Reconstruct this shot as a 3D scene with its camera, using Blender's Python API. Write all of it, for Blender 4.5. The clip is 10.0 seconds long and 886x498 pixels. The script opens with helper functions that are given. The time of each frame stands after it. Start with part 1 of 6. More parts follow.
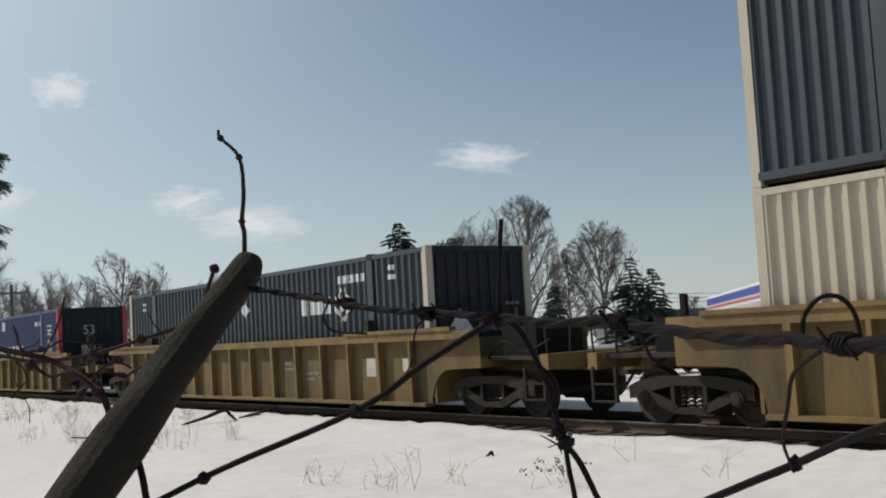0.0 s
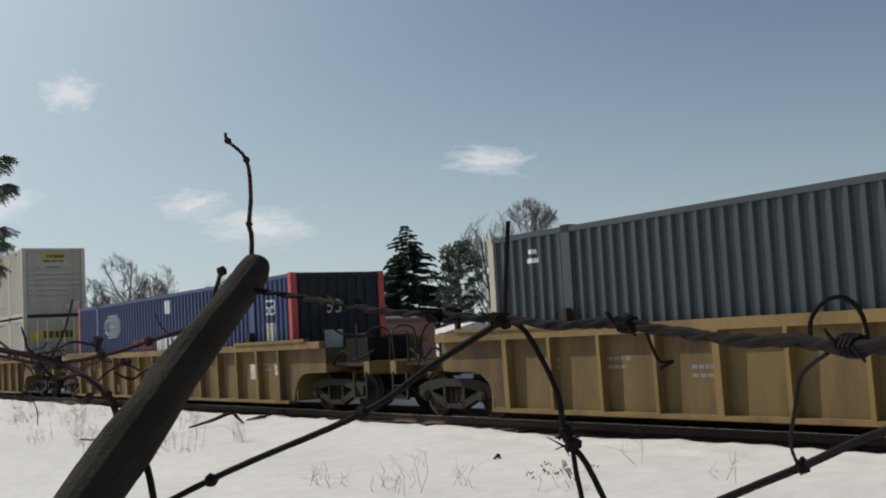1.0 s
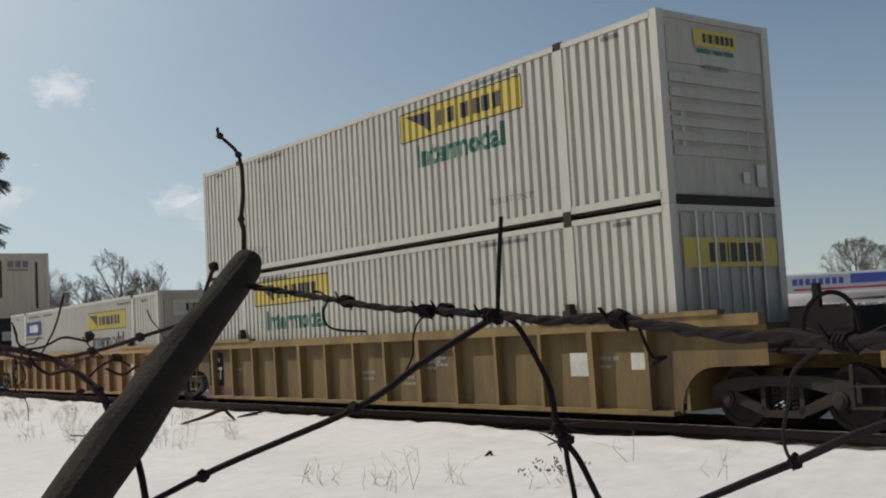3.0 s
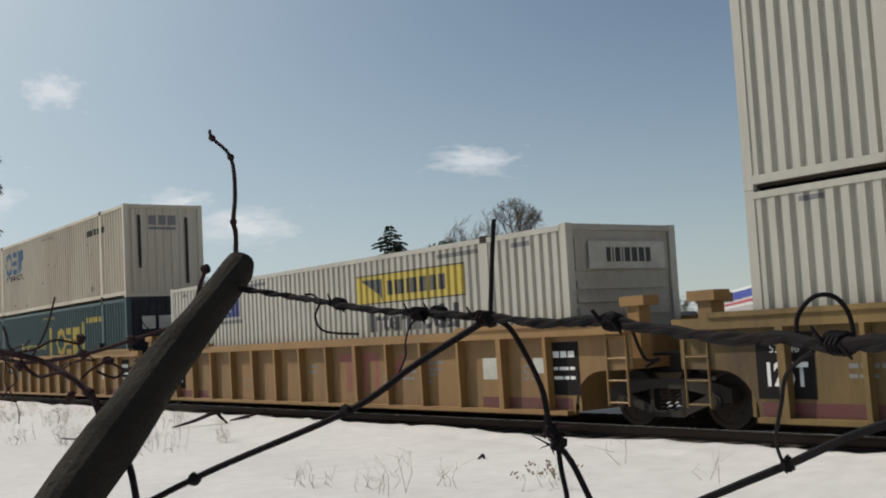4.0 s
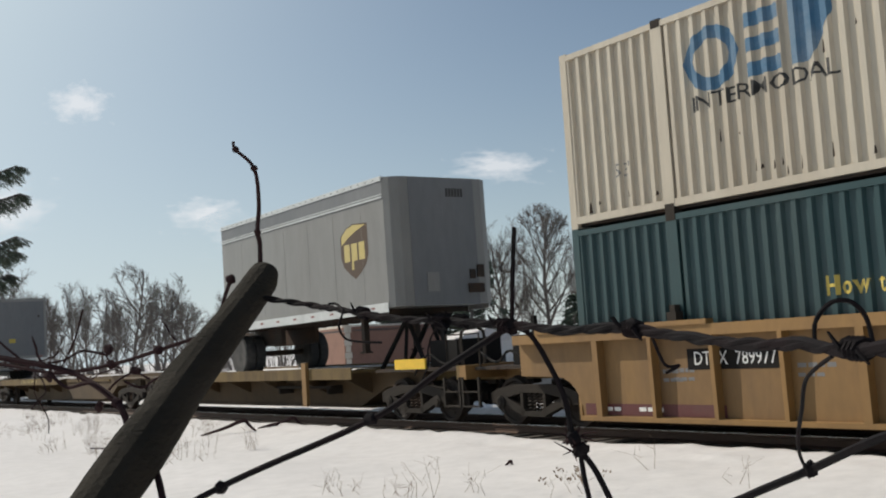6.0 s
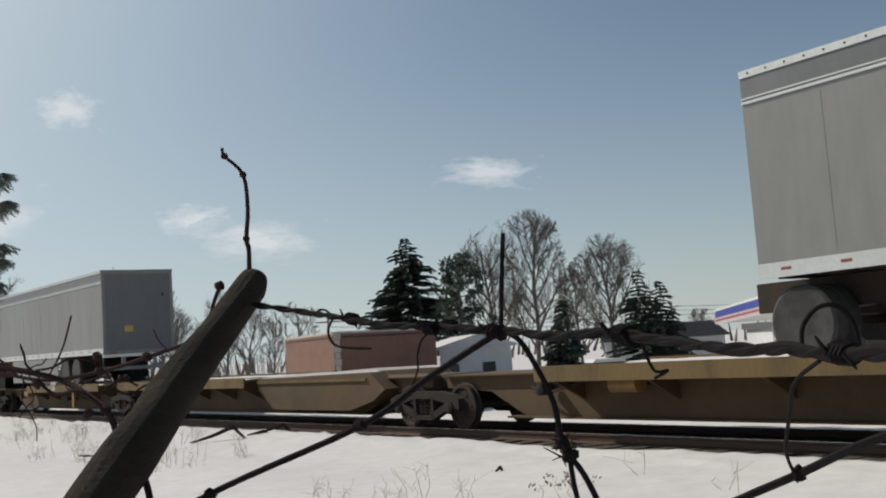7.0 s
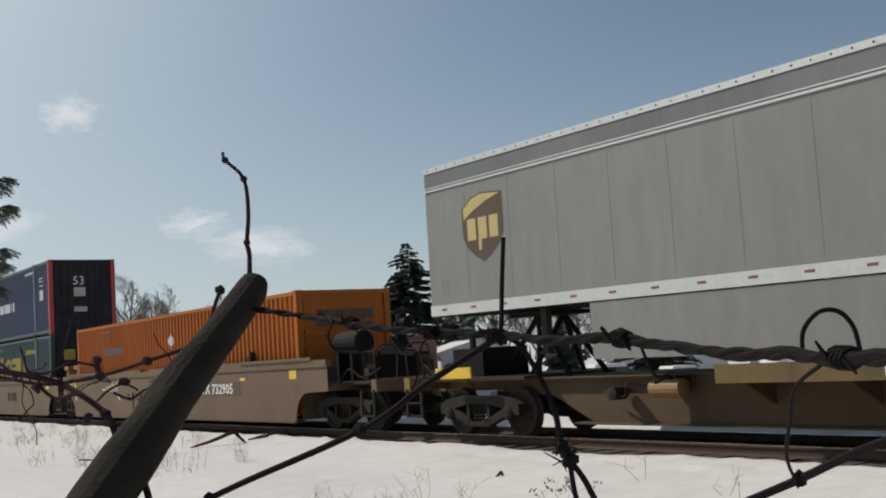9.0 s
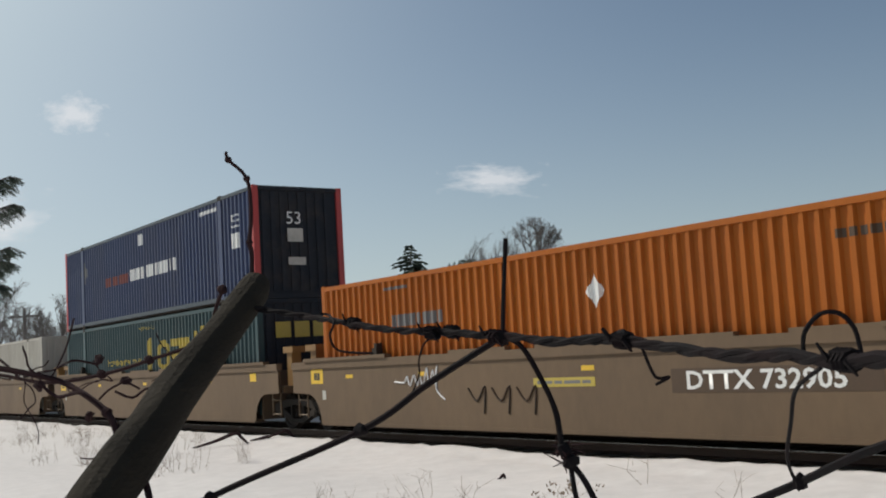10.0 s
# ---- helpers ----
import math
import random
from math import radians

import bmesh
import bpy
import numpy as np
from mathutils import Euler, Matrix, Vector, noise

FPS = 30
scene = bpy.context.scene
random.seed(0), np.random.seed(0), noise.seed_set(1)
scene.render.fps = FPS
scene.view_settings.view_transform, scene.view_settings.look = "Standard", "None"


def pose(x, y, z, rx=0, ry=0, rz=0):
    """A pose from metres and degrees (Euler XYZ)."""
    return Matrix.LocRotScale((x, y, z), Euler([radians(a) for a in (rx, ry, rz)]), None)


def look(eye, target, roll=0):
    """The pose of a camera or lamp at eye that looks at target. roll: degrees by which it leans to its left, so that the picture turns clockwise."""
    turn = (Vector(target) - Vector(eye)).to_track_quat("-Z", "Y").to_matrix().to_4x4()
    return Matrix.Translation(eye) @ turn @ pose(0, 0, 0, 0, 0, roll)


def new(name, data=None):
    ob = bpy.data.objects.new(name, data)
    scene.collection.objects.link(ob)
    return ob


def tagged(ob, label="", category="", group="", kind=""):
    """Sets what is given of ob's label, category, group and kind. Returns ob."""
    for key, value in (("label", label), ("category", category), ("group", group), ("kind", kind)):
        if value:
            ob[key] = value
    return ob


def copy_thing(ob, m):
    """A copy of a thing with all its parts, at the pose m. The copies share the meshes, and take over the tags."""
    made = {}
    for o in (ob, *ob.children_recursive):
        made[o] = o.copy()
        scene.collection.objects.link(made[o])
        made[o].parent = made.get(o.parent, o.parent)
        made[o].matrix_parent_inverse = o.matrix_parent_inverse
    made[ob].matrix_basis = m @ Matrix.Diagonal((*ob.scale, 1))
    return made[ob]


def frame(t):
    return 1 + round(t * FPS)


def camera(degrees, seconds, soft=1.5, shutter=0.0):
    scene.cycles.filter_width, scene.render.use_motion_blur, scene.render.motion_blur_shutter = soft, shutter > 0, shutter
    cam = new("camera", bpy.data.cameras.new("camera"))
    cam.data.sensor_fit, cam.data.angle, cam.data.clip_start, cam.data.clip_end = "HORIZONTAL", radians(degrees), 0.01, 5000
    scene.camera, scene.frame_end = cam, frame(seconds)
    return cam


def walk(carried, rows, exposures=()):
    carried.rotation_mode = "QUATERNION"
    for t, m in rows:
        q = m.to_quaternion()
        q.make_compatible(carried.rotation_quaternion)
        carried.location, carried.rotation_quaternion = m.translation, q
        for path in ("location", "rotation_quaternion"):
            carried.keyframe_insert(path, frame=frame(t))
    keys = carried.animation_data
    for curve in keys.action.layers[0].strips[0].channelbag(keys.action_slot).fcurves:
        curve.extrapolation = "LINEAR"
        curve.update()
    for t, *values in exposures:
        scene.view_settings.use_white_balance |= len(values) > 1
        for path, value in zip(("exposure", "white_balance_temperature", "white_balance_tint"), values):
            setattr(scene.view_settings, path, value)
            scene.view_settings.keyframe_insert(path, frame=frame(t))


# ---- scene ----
# Camera: hand-held beside a fence, nearly still. Rail top is z = 0.
cam = camera(44.43, 10.0, soft=2.0)
PATH = [
    (0, pose(-0.0024, 0.0021, 1.5709, 94.395, 3.229, 0.001)),
    (0.5, pose(-0.0016, 0.0014, 1.5705, 94.520, 3.364, 0.216)),
    (1, pose(-0.0025, 0.0014, 1.5703, 94.560, 3.230, 0.363)),
    (1.5, pose(-0.0016, 0.0016, 1.5693, 94.551, 3.303, 0.141)),
    (2, pose(-0.0018, 0.0038, 1.5671, 94.549, 3.133, 0.001)),
    (2.5, pose(-0.0030, 0.0029, 1.5692, 94.379, 3.170, 0.078)),
    (4, pose(-0.0032, 0.0055, 1.5686, 94.523, 3.151, -0.450)),
    (4.5, pose(0.0003, 0.0045, 1.5687, 94.736, 3.430, -0.117)),
    (5, pose(0.0019, -0.0002, 1.5691, 94.813, 3.528, 0.447)),
    (5.5, pose(0.0010, -0.0010, 1.5695, 94.850, 3.650, 0.790)),
    (6, pose(0.0010, -0.0020, 1.5700, 94.926, 3.684, 0.958)),
    (7.5, pose(0.0018, -0.0032, 1.5695, 95.347, 3.919, 0.219)),
    (8, pose(0.0024, -0.0041, 1.5694, 95.416, 3.864, 0.539)),
    (8.5, pose(0.0020, -0.0060, 1.5702, 95.428, 3.963, 0.542)),
    (9, pose(0.0019, -0.0025, 1.5693, 95.476, 3.764, 0.460)),
    (9.5, pose(0.0009, -0.0003, 1.5689, 95.484, 3.524, 0.276)),
    (10, pose(0.0034, -0.0019, 1.5677, 95.604, 3.376, 0.624)),
]
KELVIN, TINT = 6350, 8
walk(cam, PATH, [(t, stops, KELVIN, TINT) for t, stops in ((0, -0.38), (1, -0.42), (4.5, -0.42), (5.5, -0.27), (6.2, -0.27), (7.4, -0.50), (8.5, -0.47), (10, -0.41))])

# World, sun
SUN_AZ, SUN_EL = radians(-60), radians(41)      # azimuth from +y, clockwise positive
world = bpy.data.worlds.new("world")
scene.world = world
world.use_nodes = True
wn = world.node_tree.nodes
sky = wn.new("ShaderNodeTexSky")
sky.sky_type, sky.sun_disc = "NISHITA", False
sky.sun_elevation, sky.sun_rotation = SUN_EL, SUN_AZ
sky.air_density, sky.dust_density, sky.ozone_density = 1.0, 0.35, 1.2
wn["Background"].inputs["Strength"].default_value = 0.079
wl = world.node_tree.links.new


def world_math(op, a, b=None):
    n = wn.new("ShaderNodeMath")
    n.operation = op
    for i, v in enumerate((a, b)):
        if isinstance(v, (int, float)):
            n.inputs[i].default_value = v
        elif v is not None:
            wl(v, n.inputs[i])
    return n.outputs[0]


# thin winter haze: thickest at the horizon, and bright round the sun
wc = wn.new("ShaderNodeTexCoord")
wx = wn.new("ShaderNodeSeparateXYZ")
wl(wc.outputs["Generated"], wx.inputs[0])
sd = wn.new("ShaderNodeVectorMath")
sd.operation = "DOT_PRODUCT"
sd.inputs[1].default_value = (math.sin(SUN_AZ) * math.cos(SUN_EL), math.cos(SUN_AZ) * math.cos(SUN_EL), math.sin(SUN_EL))
wl(wc.outputs["Generated"], sd.inputs[0])
sunward = world_math("MAXIMUM", sd.outputs["Value"], 0.0)
glow = world_math("MULTIPLY", world_math("POWER", sunward, 5.0), 2.7)
rim = world_math("POWER", world_math("SUBTRACT", 1.0, world_math("ABSOLUTE", wx.outputs["Z"])), 6.0)
low_haze = world_math("MULTIPLY", rim, world_math("ADD", 0.46, world_math("MULTIPLY", sunward, 0.62)))
haze = wn.new("ShaderNodeMix")
haze.data_type = "RGBA"
haze.inputs["B"].default_value = (9.5, 10.75, 11.4, 1)
wl(world_math("MINIMUM", world_math("ADD", low_haze, glow), 0.95), haze.inputs["Factor"])
wl(sky.outputs[0], haze.inputs["A"])
wl(haze.outputs["Result"], wn["Background"].inputs["Color"])
sun = new("sun", bpy.data.lights.new("sun", "SUN"))
sun.data.energy, sun.data.angle, sun.data.color = 5.0, radians(0.6), (1.0, 0.90, 0.77)
sdir = Vector((math.sin(SUN_AZ) * math.cos(SUN_EL), math.cos(SUN_AZ) * math.cos(SUN_EL), math.sin(SUN_EL)))
sun.matrix_world = look(sdir * 100, (0, 0, 0))


# ---- materials ----
def material(name, color, rough=0.6, metal=0.0, dirt=(0.10, 0.08, 0.06), amount=0.35, grain=6.0, streak=1.0, bump=0.15, spec=0.5):
    """A painted or natural surface: colour that varies at two scales, stains of a second colour, fine relief."""
    m = bpy.data.materials.new(name)
    m.use_nodes = True
    nt = m.node_tree
    n, ln = nt.nodes, nt.links.new
    b = n["Principled BSDF"]
    b.inputs["Metallic"].default_value = metal
    b.inputs["Specular IOR Level"].default_value = spec
    co = n.new("ShaderNodeTexCoord")
    mp = n.new("ShaderNodeMapping")
    mp.inputs["Scale"].default_value = (1, 1, 1 / streak)
    ln(co.outputs["Object"], mp.inputs["Vector"])
    big, fine = n.new("ShaderNodeTexNoise"), n.new("ShaderNodeTexNoise")
    for t, sc in ((big, grain * 0.25), (fine, grain * 3)):
        t.inputs["Scale"].default_value, t.inputs["Detail"].default_value, t.inputs["Roughness"].default_value = sc, 8, 0.65
        ln(mp.outputs[0], t.inputs["Vector"])
    ramp = n.new("ShaderNodeValToRGB")
    ramp.color_ramp.elements[0].position, ramp.color_ramp.elements[1].position = 0.45, 0.72
    ln(big.outputs[0], ramp.inputs[0])
    amt = n.new("ShaderNodeMath")
    amt.operation = "MULTIPLY"
    amt.inputs[1].default_value = amount
    ln(ramp.outputs[0], amt.inputs[0])
    mix = n.new("ShaderNodeMix")
    mix.data_type = "RGBA"
    mix.inputs["A"].default_value, mix.inputs["B"].default_value = (*color, 1), (*dirt, 1)
    ln(amt.outputs[0], mix.inputs["Factor"])
    hsv = n.new("ShaderNodeHueSaturation")
    val = n.new("ShaderNodeMapRange")
    val.inputs["To Min"].default_value, val.inputs["To Max"].default_value = 0.8, 1.2
    ln(fine.outputs[0], val.inputs["Value"])
    ln(val.outputs[0], hsv.inputs["Value"])
    ln(mix.outputs["Result"], hsv.inputs["Color"])
    ln(hsv.outputs[0], b.inputs["Base Color"])
    rr = n.new("ShaderNodeMapRange")
    rr.inputs["To Min"].default_value, rr.inputs["To Max"].default_value = max(0.05, rough - 0.12), min(1, rough + 0.15)
    ln(big.outputs[0], rr.inputs["Value"])
    ln(rr.outputs[0], b.inputs["Roughness"])
    if bump:
        bp = n.new("ShaderNodeBump")
        bp.inputs["Strength"].default_value, bp.inputs["Distance"].default_value = bump, 0.02
        ln(fine.outputs[0], bp.inputs["Height"])
        ln(bp.outputs[0], b.inputs["Normal"])
    return m


RUST = (0.10, 0.045, 0.02)
GRIME = (0.07, 0.06, 0.05)
M = dict(
    snow=material("snow", (0.60, 0.58, 0.575), 0.75, dirt=(0.50, 0.49, 0.49), amount=0.3, grain=1.2, bump=0.5, spec=0.2),
    ballast=material("ballast", (0.075, 0.068, 0.06), 0.95, dirt=(0.03, 0.027, 0.025), amount=0.7, grain=5, bump=0.8),
    tie=material("tie", (0.05, 0.04, 0.032), 0.9, grain=8),
    rail=material("rail", (0.09, 0.055, 0.04), 0.6, 0.5, grain=9),
    railtop=material("railtop", (0.45, 0.44, 0.42), 0.25, 1.0, amount=0.1),
    yellow=material("well_yellow", (0.205, 0.136, 0.050), 0.7, dirt=(0.075, 0.05, 0.03), amount=0.9, grain=4.5, streak=4, spec=0.3),
    # recessed sheets: the well yellows copied darker, grime and shade put in colour
    panel=material("well_panel_grime_shade", (0.15, 0.103, 0.044), 0.75, dirt=(0.062, 0.044, 0.03), amount=0.95, grain=4.5, streak=4, spec=0.25),
    panel2=material("new_panel_grime_shade", (0.215, 0.122, 0.042), 0.65, dirt=(0.10, 0.06, 0.034), amount=0.7, grain=3.0, streak=3),
    yellow2=material("new_yellow", (0.26, 0.145, 0.045), 0.6, dirt=(0.12, 0.07, 0.035), amount=0.55, grain=2.5, streak=2.5),
    tan=material("well_tan", (0.138, 0.088, 0.047), 0.7, dirt=(0.105, 0.07, 0.042), amount=0.75, grain=1.6, streak=2.0),
    # beam under the decks: yellow taken down to brown, deck shade in the colour
    spine=material("spine_brown", (0.085, 0.052, 0.022), 0.8, dirt=(0.05, 0.035, 0.02), amount=0.7, grain=3),
    safety=material("safety_yellow", (0.75, 0.48, 0.03), 0.5, dirt=GRIME, amount=0.3),
    maroon=material("maroon", (0.10, 0.025, 0.025), 0.6),
    black=material("black_paint", (0.011, 0.010, 0.010), 0.8, amount=0.25, spec=0.15, dirt=(0.03, 0.025, 0.02)),
    steel=material("dark_steel", (0.04, 0.033, 0.028), 0.75, 0.1, dirt=RUST, amount=0.5, spec=0.2),
    dust=material("dusty_steel", (0.034, 0.029, 0.025), 0.85, 0.0, dirt=(0.05, 0.042, 0.034), amount=0.7, grain=8, spec=0.15),
    wheel=material("wheel_steel", (0.05, 0.042, 0.037), 0.75, 0.1, dirt=RUST, spec=0.2),
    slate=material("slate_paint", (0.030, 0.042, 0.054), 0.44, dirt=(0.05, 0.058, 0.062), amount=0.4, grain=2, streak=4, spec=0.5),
    # end walls of the dark containers: slate darkened, their shade put into the colour
    slate_end_shaded=material("slate_end_shaded", (0.017, 0.021, 0.028), 0.6, amount=0.3, spec=0.2),
    blue=material("container_blue", (0.017, 0.037, 0.125), 0.44, dirt=(0.05, 0.06, 0.10), amount=0.4, grain=2, streak=4, spec=0.5),
    navy=material("container_navy", (0.03, 0.045, 0.11), 0.44, dirt=(0.07, 0.07, 0.09), amount=0.4, grain=2, streak=4),
    red=material("post_red", (0.42, 0.05, 0.045), 0.5, dirt=GRIME, amount=0.25),
    cream=material("container_cream", (0.48, 0.43, 0.345), 0.55, dirt=(0.30, 0.235, 0.165), amount=0.55, grain=2, streak=5),
    white=material("container_white", (0.42, 0.40, 0.35), 0.55, dirt=(0.31, 0.28, 0.23), amount=0.45, grain=2, streak=5),
    # white containers' ends: dirt streaks over a base darkened for the ends' shade
    white_end=material("dirty_shaded_white_end", (0.36, 0.345, 0.30), 0.65, dirt=(0.17, 0.13, 0.10), amount=0.6, grain=3.5, streak=5),
    logo_dark=material("logo_dark", (0.055, 0.055, 0.055), 0.6, dirt=(0.14, 0.14, 0.13), amount=0.4, grain=6),
    green=material("container_green", (0.016, 0.048, 0.052), 0.44, dirt=(0.06, 0.075, 0.07), amount=0.35, grain=2, streak=4),
    orange=material("container_orange", (0.37, 0.105, 0.010), 0.5, dirt=(0.23, 0.065, 0.018), amount=0.4, grain=2, streak=4, spec=0.2),
    alu=material("aluminium", (0.62, 0.62, 0.60), 0.4, 0.6, dirt=(0.35, 0.34, 0.32), amount=0.35),
    trailer=material("trailer_white", (0.215, 0.213, 0.202), 0.45, dirt=(0.16, 0.155, 0.147), amount=0.5, grain=1.5, streak=4),
    # grey of the band below the roof; on trailer ends it holds their shade
    trailer_end=material("trailer_band_grey_end_shade", (0.13, 0.135, 0.14), 0.45, dirt=(0.2, 0.2, 0.2), amount=0.5, grain=2, streak=3),
    tyre=material("tyre", (0.03, 0.03, 0.03), 0.85, dirt=(0.12, 0.11, 0.10), amount=0.5, grain=12),
    logo_yellow=material("logo_yellow", (0.47, 0.36, 0.06), 0.5, dirt=(0.36, 0.29, 0.10), amount=0.35),
    logo_black=material("logo_black", (0.025, 0.025, 0.025), 0.6, amount=0.2),
    logo_green=material("logo_green", (0.03, 0.12, 0.09), 0.6, amount=0.2),
    logo_grey=material("logo_grey", (0.17, 0.17, 0.17), 0.6, amount=0.3),
    logo_blue=material("logo_blue", (0.05, 0.14, 0.24), 0.6, dirt=(0.3, 0.35, 0.4), amount=0.5, grain=5),
    logo_navy=material("logo_navy", (0.035, 0.05, 0.16), 0.6, amount=0.2),
    logo_white=material("logo_white", (0.75, 0.75, 0.73), 0.5, dirt=(0.4, 0.4, 0.4), amount=0.3),
    logo_red=material("logo_red", (0.22, 0.06, 0.045), 0.6, amount=0.3),
    logo_brown=material("logo_brown", (0.07, 0.04, 0.02), 0.5, amount=0.2),
    graffiti=material("graffiti_white", (0.75, 0.75, 0.75), 0.6, amount=0.1),
    logo_faded=material("logo_faded", (0.50, 0.40, 0.14), 0.5, dirt=(0.38, 0.33, 0.2), amount=0.4),
    placard=material("placard", (0.48, 0.47, 0.42), 0.6, dirt=GRIME, amount=0.4),
    bark=material("bark", (0.155, 0.136, 0.125), 0.95, dirt=(0.085, 0.072, 0.065), amount=0.7, grain=9),
    twig=material("twig", (0.034, 0.018, 0.019), 0.9, spec=0.1, dirt=(0.025, 0.015, 0.015), amount=0.6, grain=60),
    weathered=material("weathered_wood", (0.036, 0.031, 0.024), 0.95, spec=0.1, dirt=(0.022, 0.020, 0.017), amount=0.7, grain=40, streak=0.4, bump=0.6),
    wire=material("rusty_wire", (0.010, 0.009, 0.010), 0.9, 0.0, spec=0.1, dirt=(0.020, 0.011, 0.012), amount=0.6, grain=80),
    needles=material("needles", (0.085, 0.112, 0.082), 0.8, dirt=(0.05, 0.065, 0.05), amount=0.6, grain=4),
    weed=material("dry_weed", (0.22, 0.16, 0.11), 0.9, dirt=(0.1, 0.07, 0.05), amount=0.6, grain=10),
    brick=material("brick_wall", (0.21, 0.115, 0.085), 0.9, dirt=(0.15, 0.085, 0.065), amount=0.6, grain=4),
    quoin=material("quoin", (0.5, 0.46, 0.4), 0.9, amount=0.3),
    siding=material("siding", (0.66, 0.67, 0.68), 0.7, dirt=(0.4, 0.4, 0.4), amount=0.3),
    roof=material("roof_shingle", (0.10, 0.10, 0.11), 0.9, amount=0.4),
    canopy=material("canopy_white", (0.78, 0.78, 0.78), 0.45, dirt=(0.55, 0.55, 0.55), amount=0.25),
    fascia_blue=material("fascia_blue", (0.05, 0.07, 0.33), 0.45, dirt=GRIME, amount=0.1),
    fascia_red=material("fascia_red", (0.45, 0.04, 0.06), 0.45, dirt=GRIME, amount=0.1),
    glass=material("dark_glass", (0.03, 0.035, 0.04), 0.12, amount=0.1, bump=0),
    carpaint=material("car_paint", (0.18, 0.19, 0.2), 0.3, 0.3, amount=0.2, bump=0),
)


# ---- mesh helpers ----
def part(name, bm, mat, parent=None, label="", kind=""):
    me = bpy.data.meshes.new(name)
    bmesh.ops.recalc_face_normals(bm, faces=bm.faces)
    bm.to_mesh(me)
    bm.free()
    me.materials.append(M[mat] if isinstance(mat, str) else mat)
    ob = new(name, me)
    ob.parent = parent
    return tagged(ob, label=label, kind=kind)


def thing(name, label, category, group="", kind="", at=None):
    ob = tagged(new(name), label, category, group, kind)
    ob.empty_display_size = 0.3
    if at is not None:
        ob.matrix_basis = at
    return ob


def box(bm, x0, x1, y0, y1, z0, z1):
    v = [bm.verts.new((x, y, z)) for x in (x0, x1) for y in (y0, y1) for z in (z0, z1)]
    for f in ((0, 1, 3, 2), (4, 6, 7, 5), (0, 4, 5, 1), (2, 3, 7, 6), (0, 2, 6, 4), (1, 5, 7, 3)):
        bm.faces.new([v[i] for i in f])
    return bm


def boxes(*dims):
    bm = bmesh.new()
    for d in dims:
        box(bm, *d)
    return bm


def prism(poly, y0, y1, bm=None):
    """A plate of the outline poly (x, z), from y0 to y1."""
    bm = bm or bmesh.new()
    a = [bm.verts.new((x, y0, z)) for x, z in poly]
    b = [bm.verts.new((x, y1, z)) for x, z in poly]
    bm.faces.new(a)
    bm.faces.new(b[::-1])
    for i in range(len(poly)):
        j = (i + 1) % len(poly)
        bm.faces.new((a[i], a[j], b[j], b[i]))
    return bm


def tube(pts, radii, sides=6, bm=None, caps=True):
    """A round bar along pts; radii one number or one a point."""
    bm = bm or bmesh.new()
    pts = [Vector(p) for p in pts]
    if not isinstance(radii, (list, tuple)):
        radii = [radii] * len(pts)
    rings, up = [], Vector((0.31, 0.17, 0.93)).normalized()
    for i, p in enumerate(pts):
        d = (pts[min(i + 1, len(pts) - 1)] - pts[max(i - 1, 0)]).normalized()
        a = d.cross(up)
        if a.length < 0.05:
            a = d.cross(Vector((1, 0, 0)))
        a.normalize()
        b = d.cross(a)
        rings.append([bm.verts.new(p + (a * math.cos(w) + b * math.sin(w)) * radii[i]) for w in (k * math.tau / sides for k in range(sides))])
    for r, q in zip(rings, rings[1:]):
        for k in range(sides):
            bm.faces.new((r[k], r[(k + 1) % sides], q[(k + 1) % sides], q[k]))
    if caps:
        bm.faces.new(rings[0][::-1])
        bm.faces.new(rings[-1])
    return bm


def smooth(pts, n=4):
    """Points of a soft curve through pts."""
    pts = [Vector(p) for p in pts]
    out = []
    for i in range(len(pts) - 1):
        p0, p1, p2, p3 = pts[max(i - 1, 0)], pts[i], pts[i + 1], pts[min(i + 2, len(pts) - 1)]
        for k in range(n):
            t = k / n
            out.append(0.5 * (2 * p1 + (p2 - p0) * t + (2 * p0 - 5 * p1 + 4 * p2 - p3) * t * t + (3 * p1 - p0 - 3 * p2 + p3) * t ** 3))
    return out + [pts[-1]]


def lathe(profile, sides, axis_y0=0.0, bm=None, centre=(0, 0)):
    """A turned body round the local y axis: profile of (y, radius)."""
    bm = bm or bmesh.new()
    rings = [[bm.verts.new((centre[0] + r * math.cos(k * math.tau / sides), axis_y0 + y, centre[1] + r * math.sin(k * math.tau / sides))) for k in range(sides)] for y, r in profile]
    for r, q in zip(rings, rings[1:]):
        for k in range(sides):
            bm.faces.new((r[k], r[(k + 1) % sides], q[(k + 1) % sides], q[k]))
    bm.faces.new(rings[0][::-1])
    bm.faces.new(rings[-1])
    return bm


def word(text, height, bold=0.0):
    """Lettering as flat faces in (x, z), centred."""
    cu = bpy.data.curves.new("word", "FONT")
    cu.body, cu.size, cu.align_x, cu.align_y, cu.resolution_u = text, height * 1.38, "CENTER", "CENTER", 2
    cu.offset = bold * height
    ob = new("word", cu)
    me = bpy.data.meshes.new_from_object(ob.evaluated_get(bpy.context.evaluated_depsgraph_get()))
    bm = bmesh.new()
    bm.from_mesh(me)
    bpy.data.objects.remove(ob)
    bpy.data.curves.remove(cu)
    bpy.data.meshes.remove(me)
    for v in bm.verts:
        v.co = (v.co.x, 0, v.co.y)
    return bm


def shapes(*polys):
    bm = bmesh.new()
    for poly in polys:
        bm.faces.new([bm.verts.new((x, 0, z)) for x, z in poly])
    return bm


def rect(x0, x1, z0, z1):
    return [(x0, z0), (x1, z0), (x1, z1), (x0, z1)]


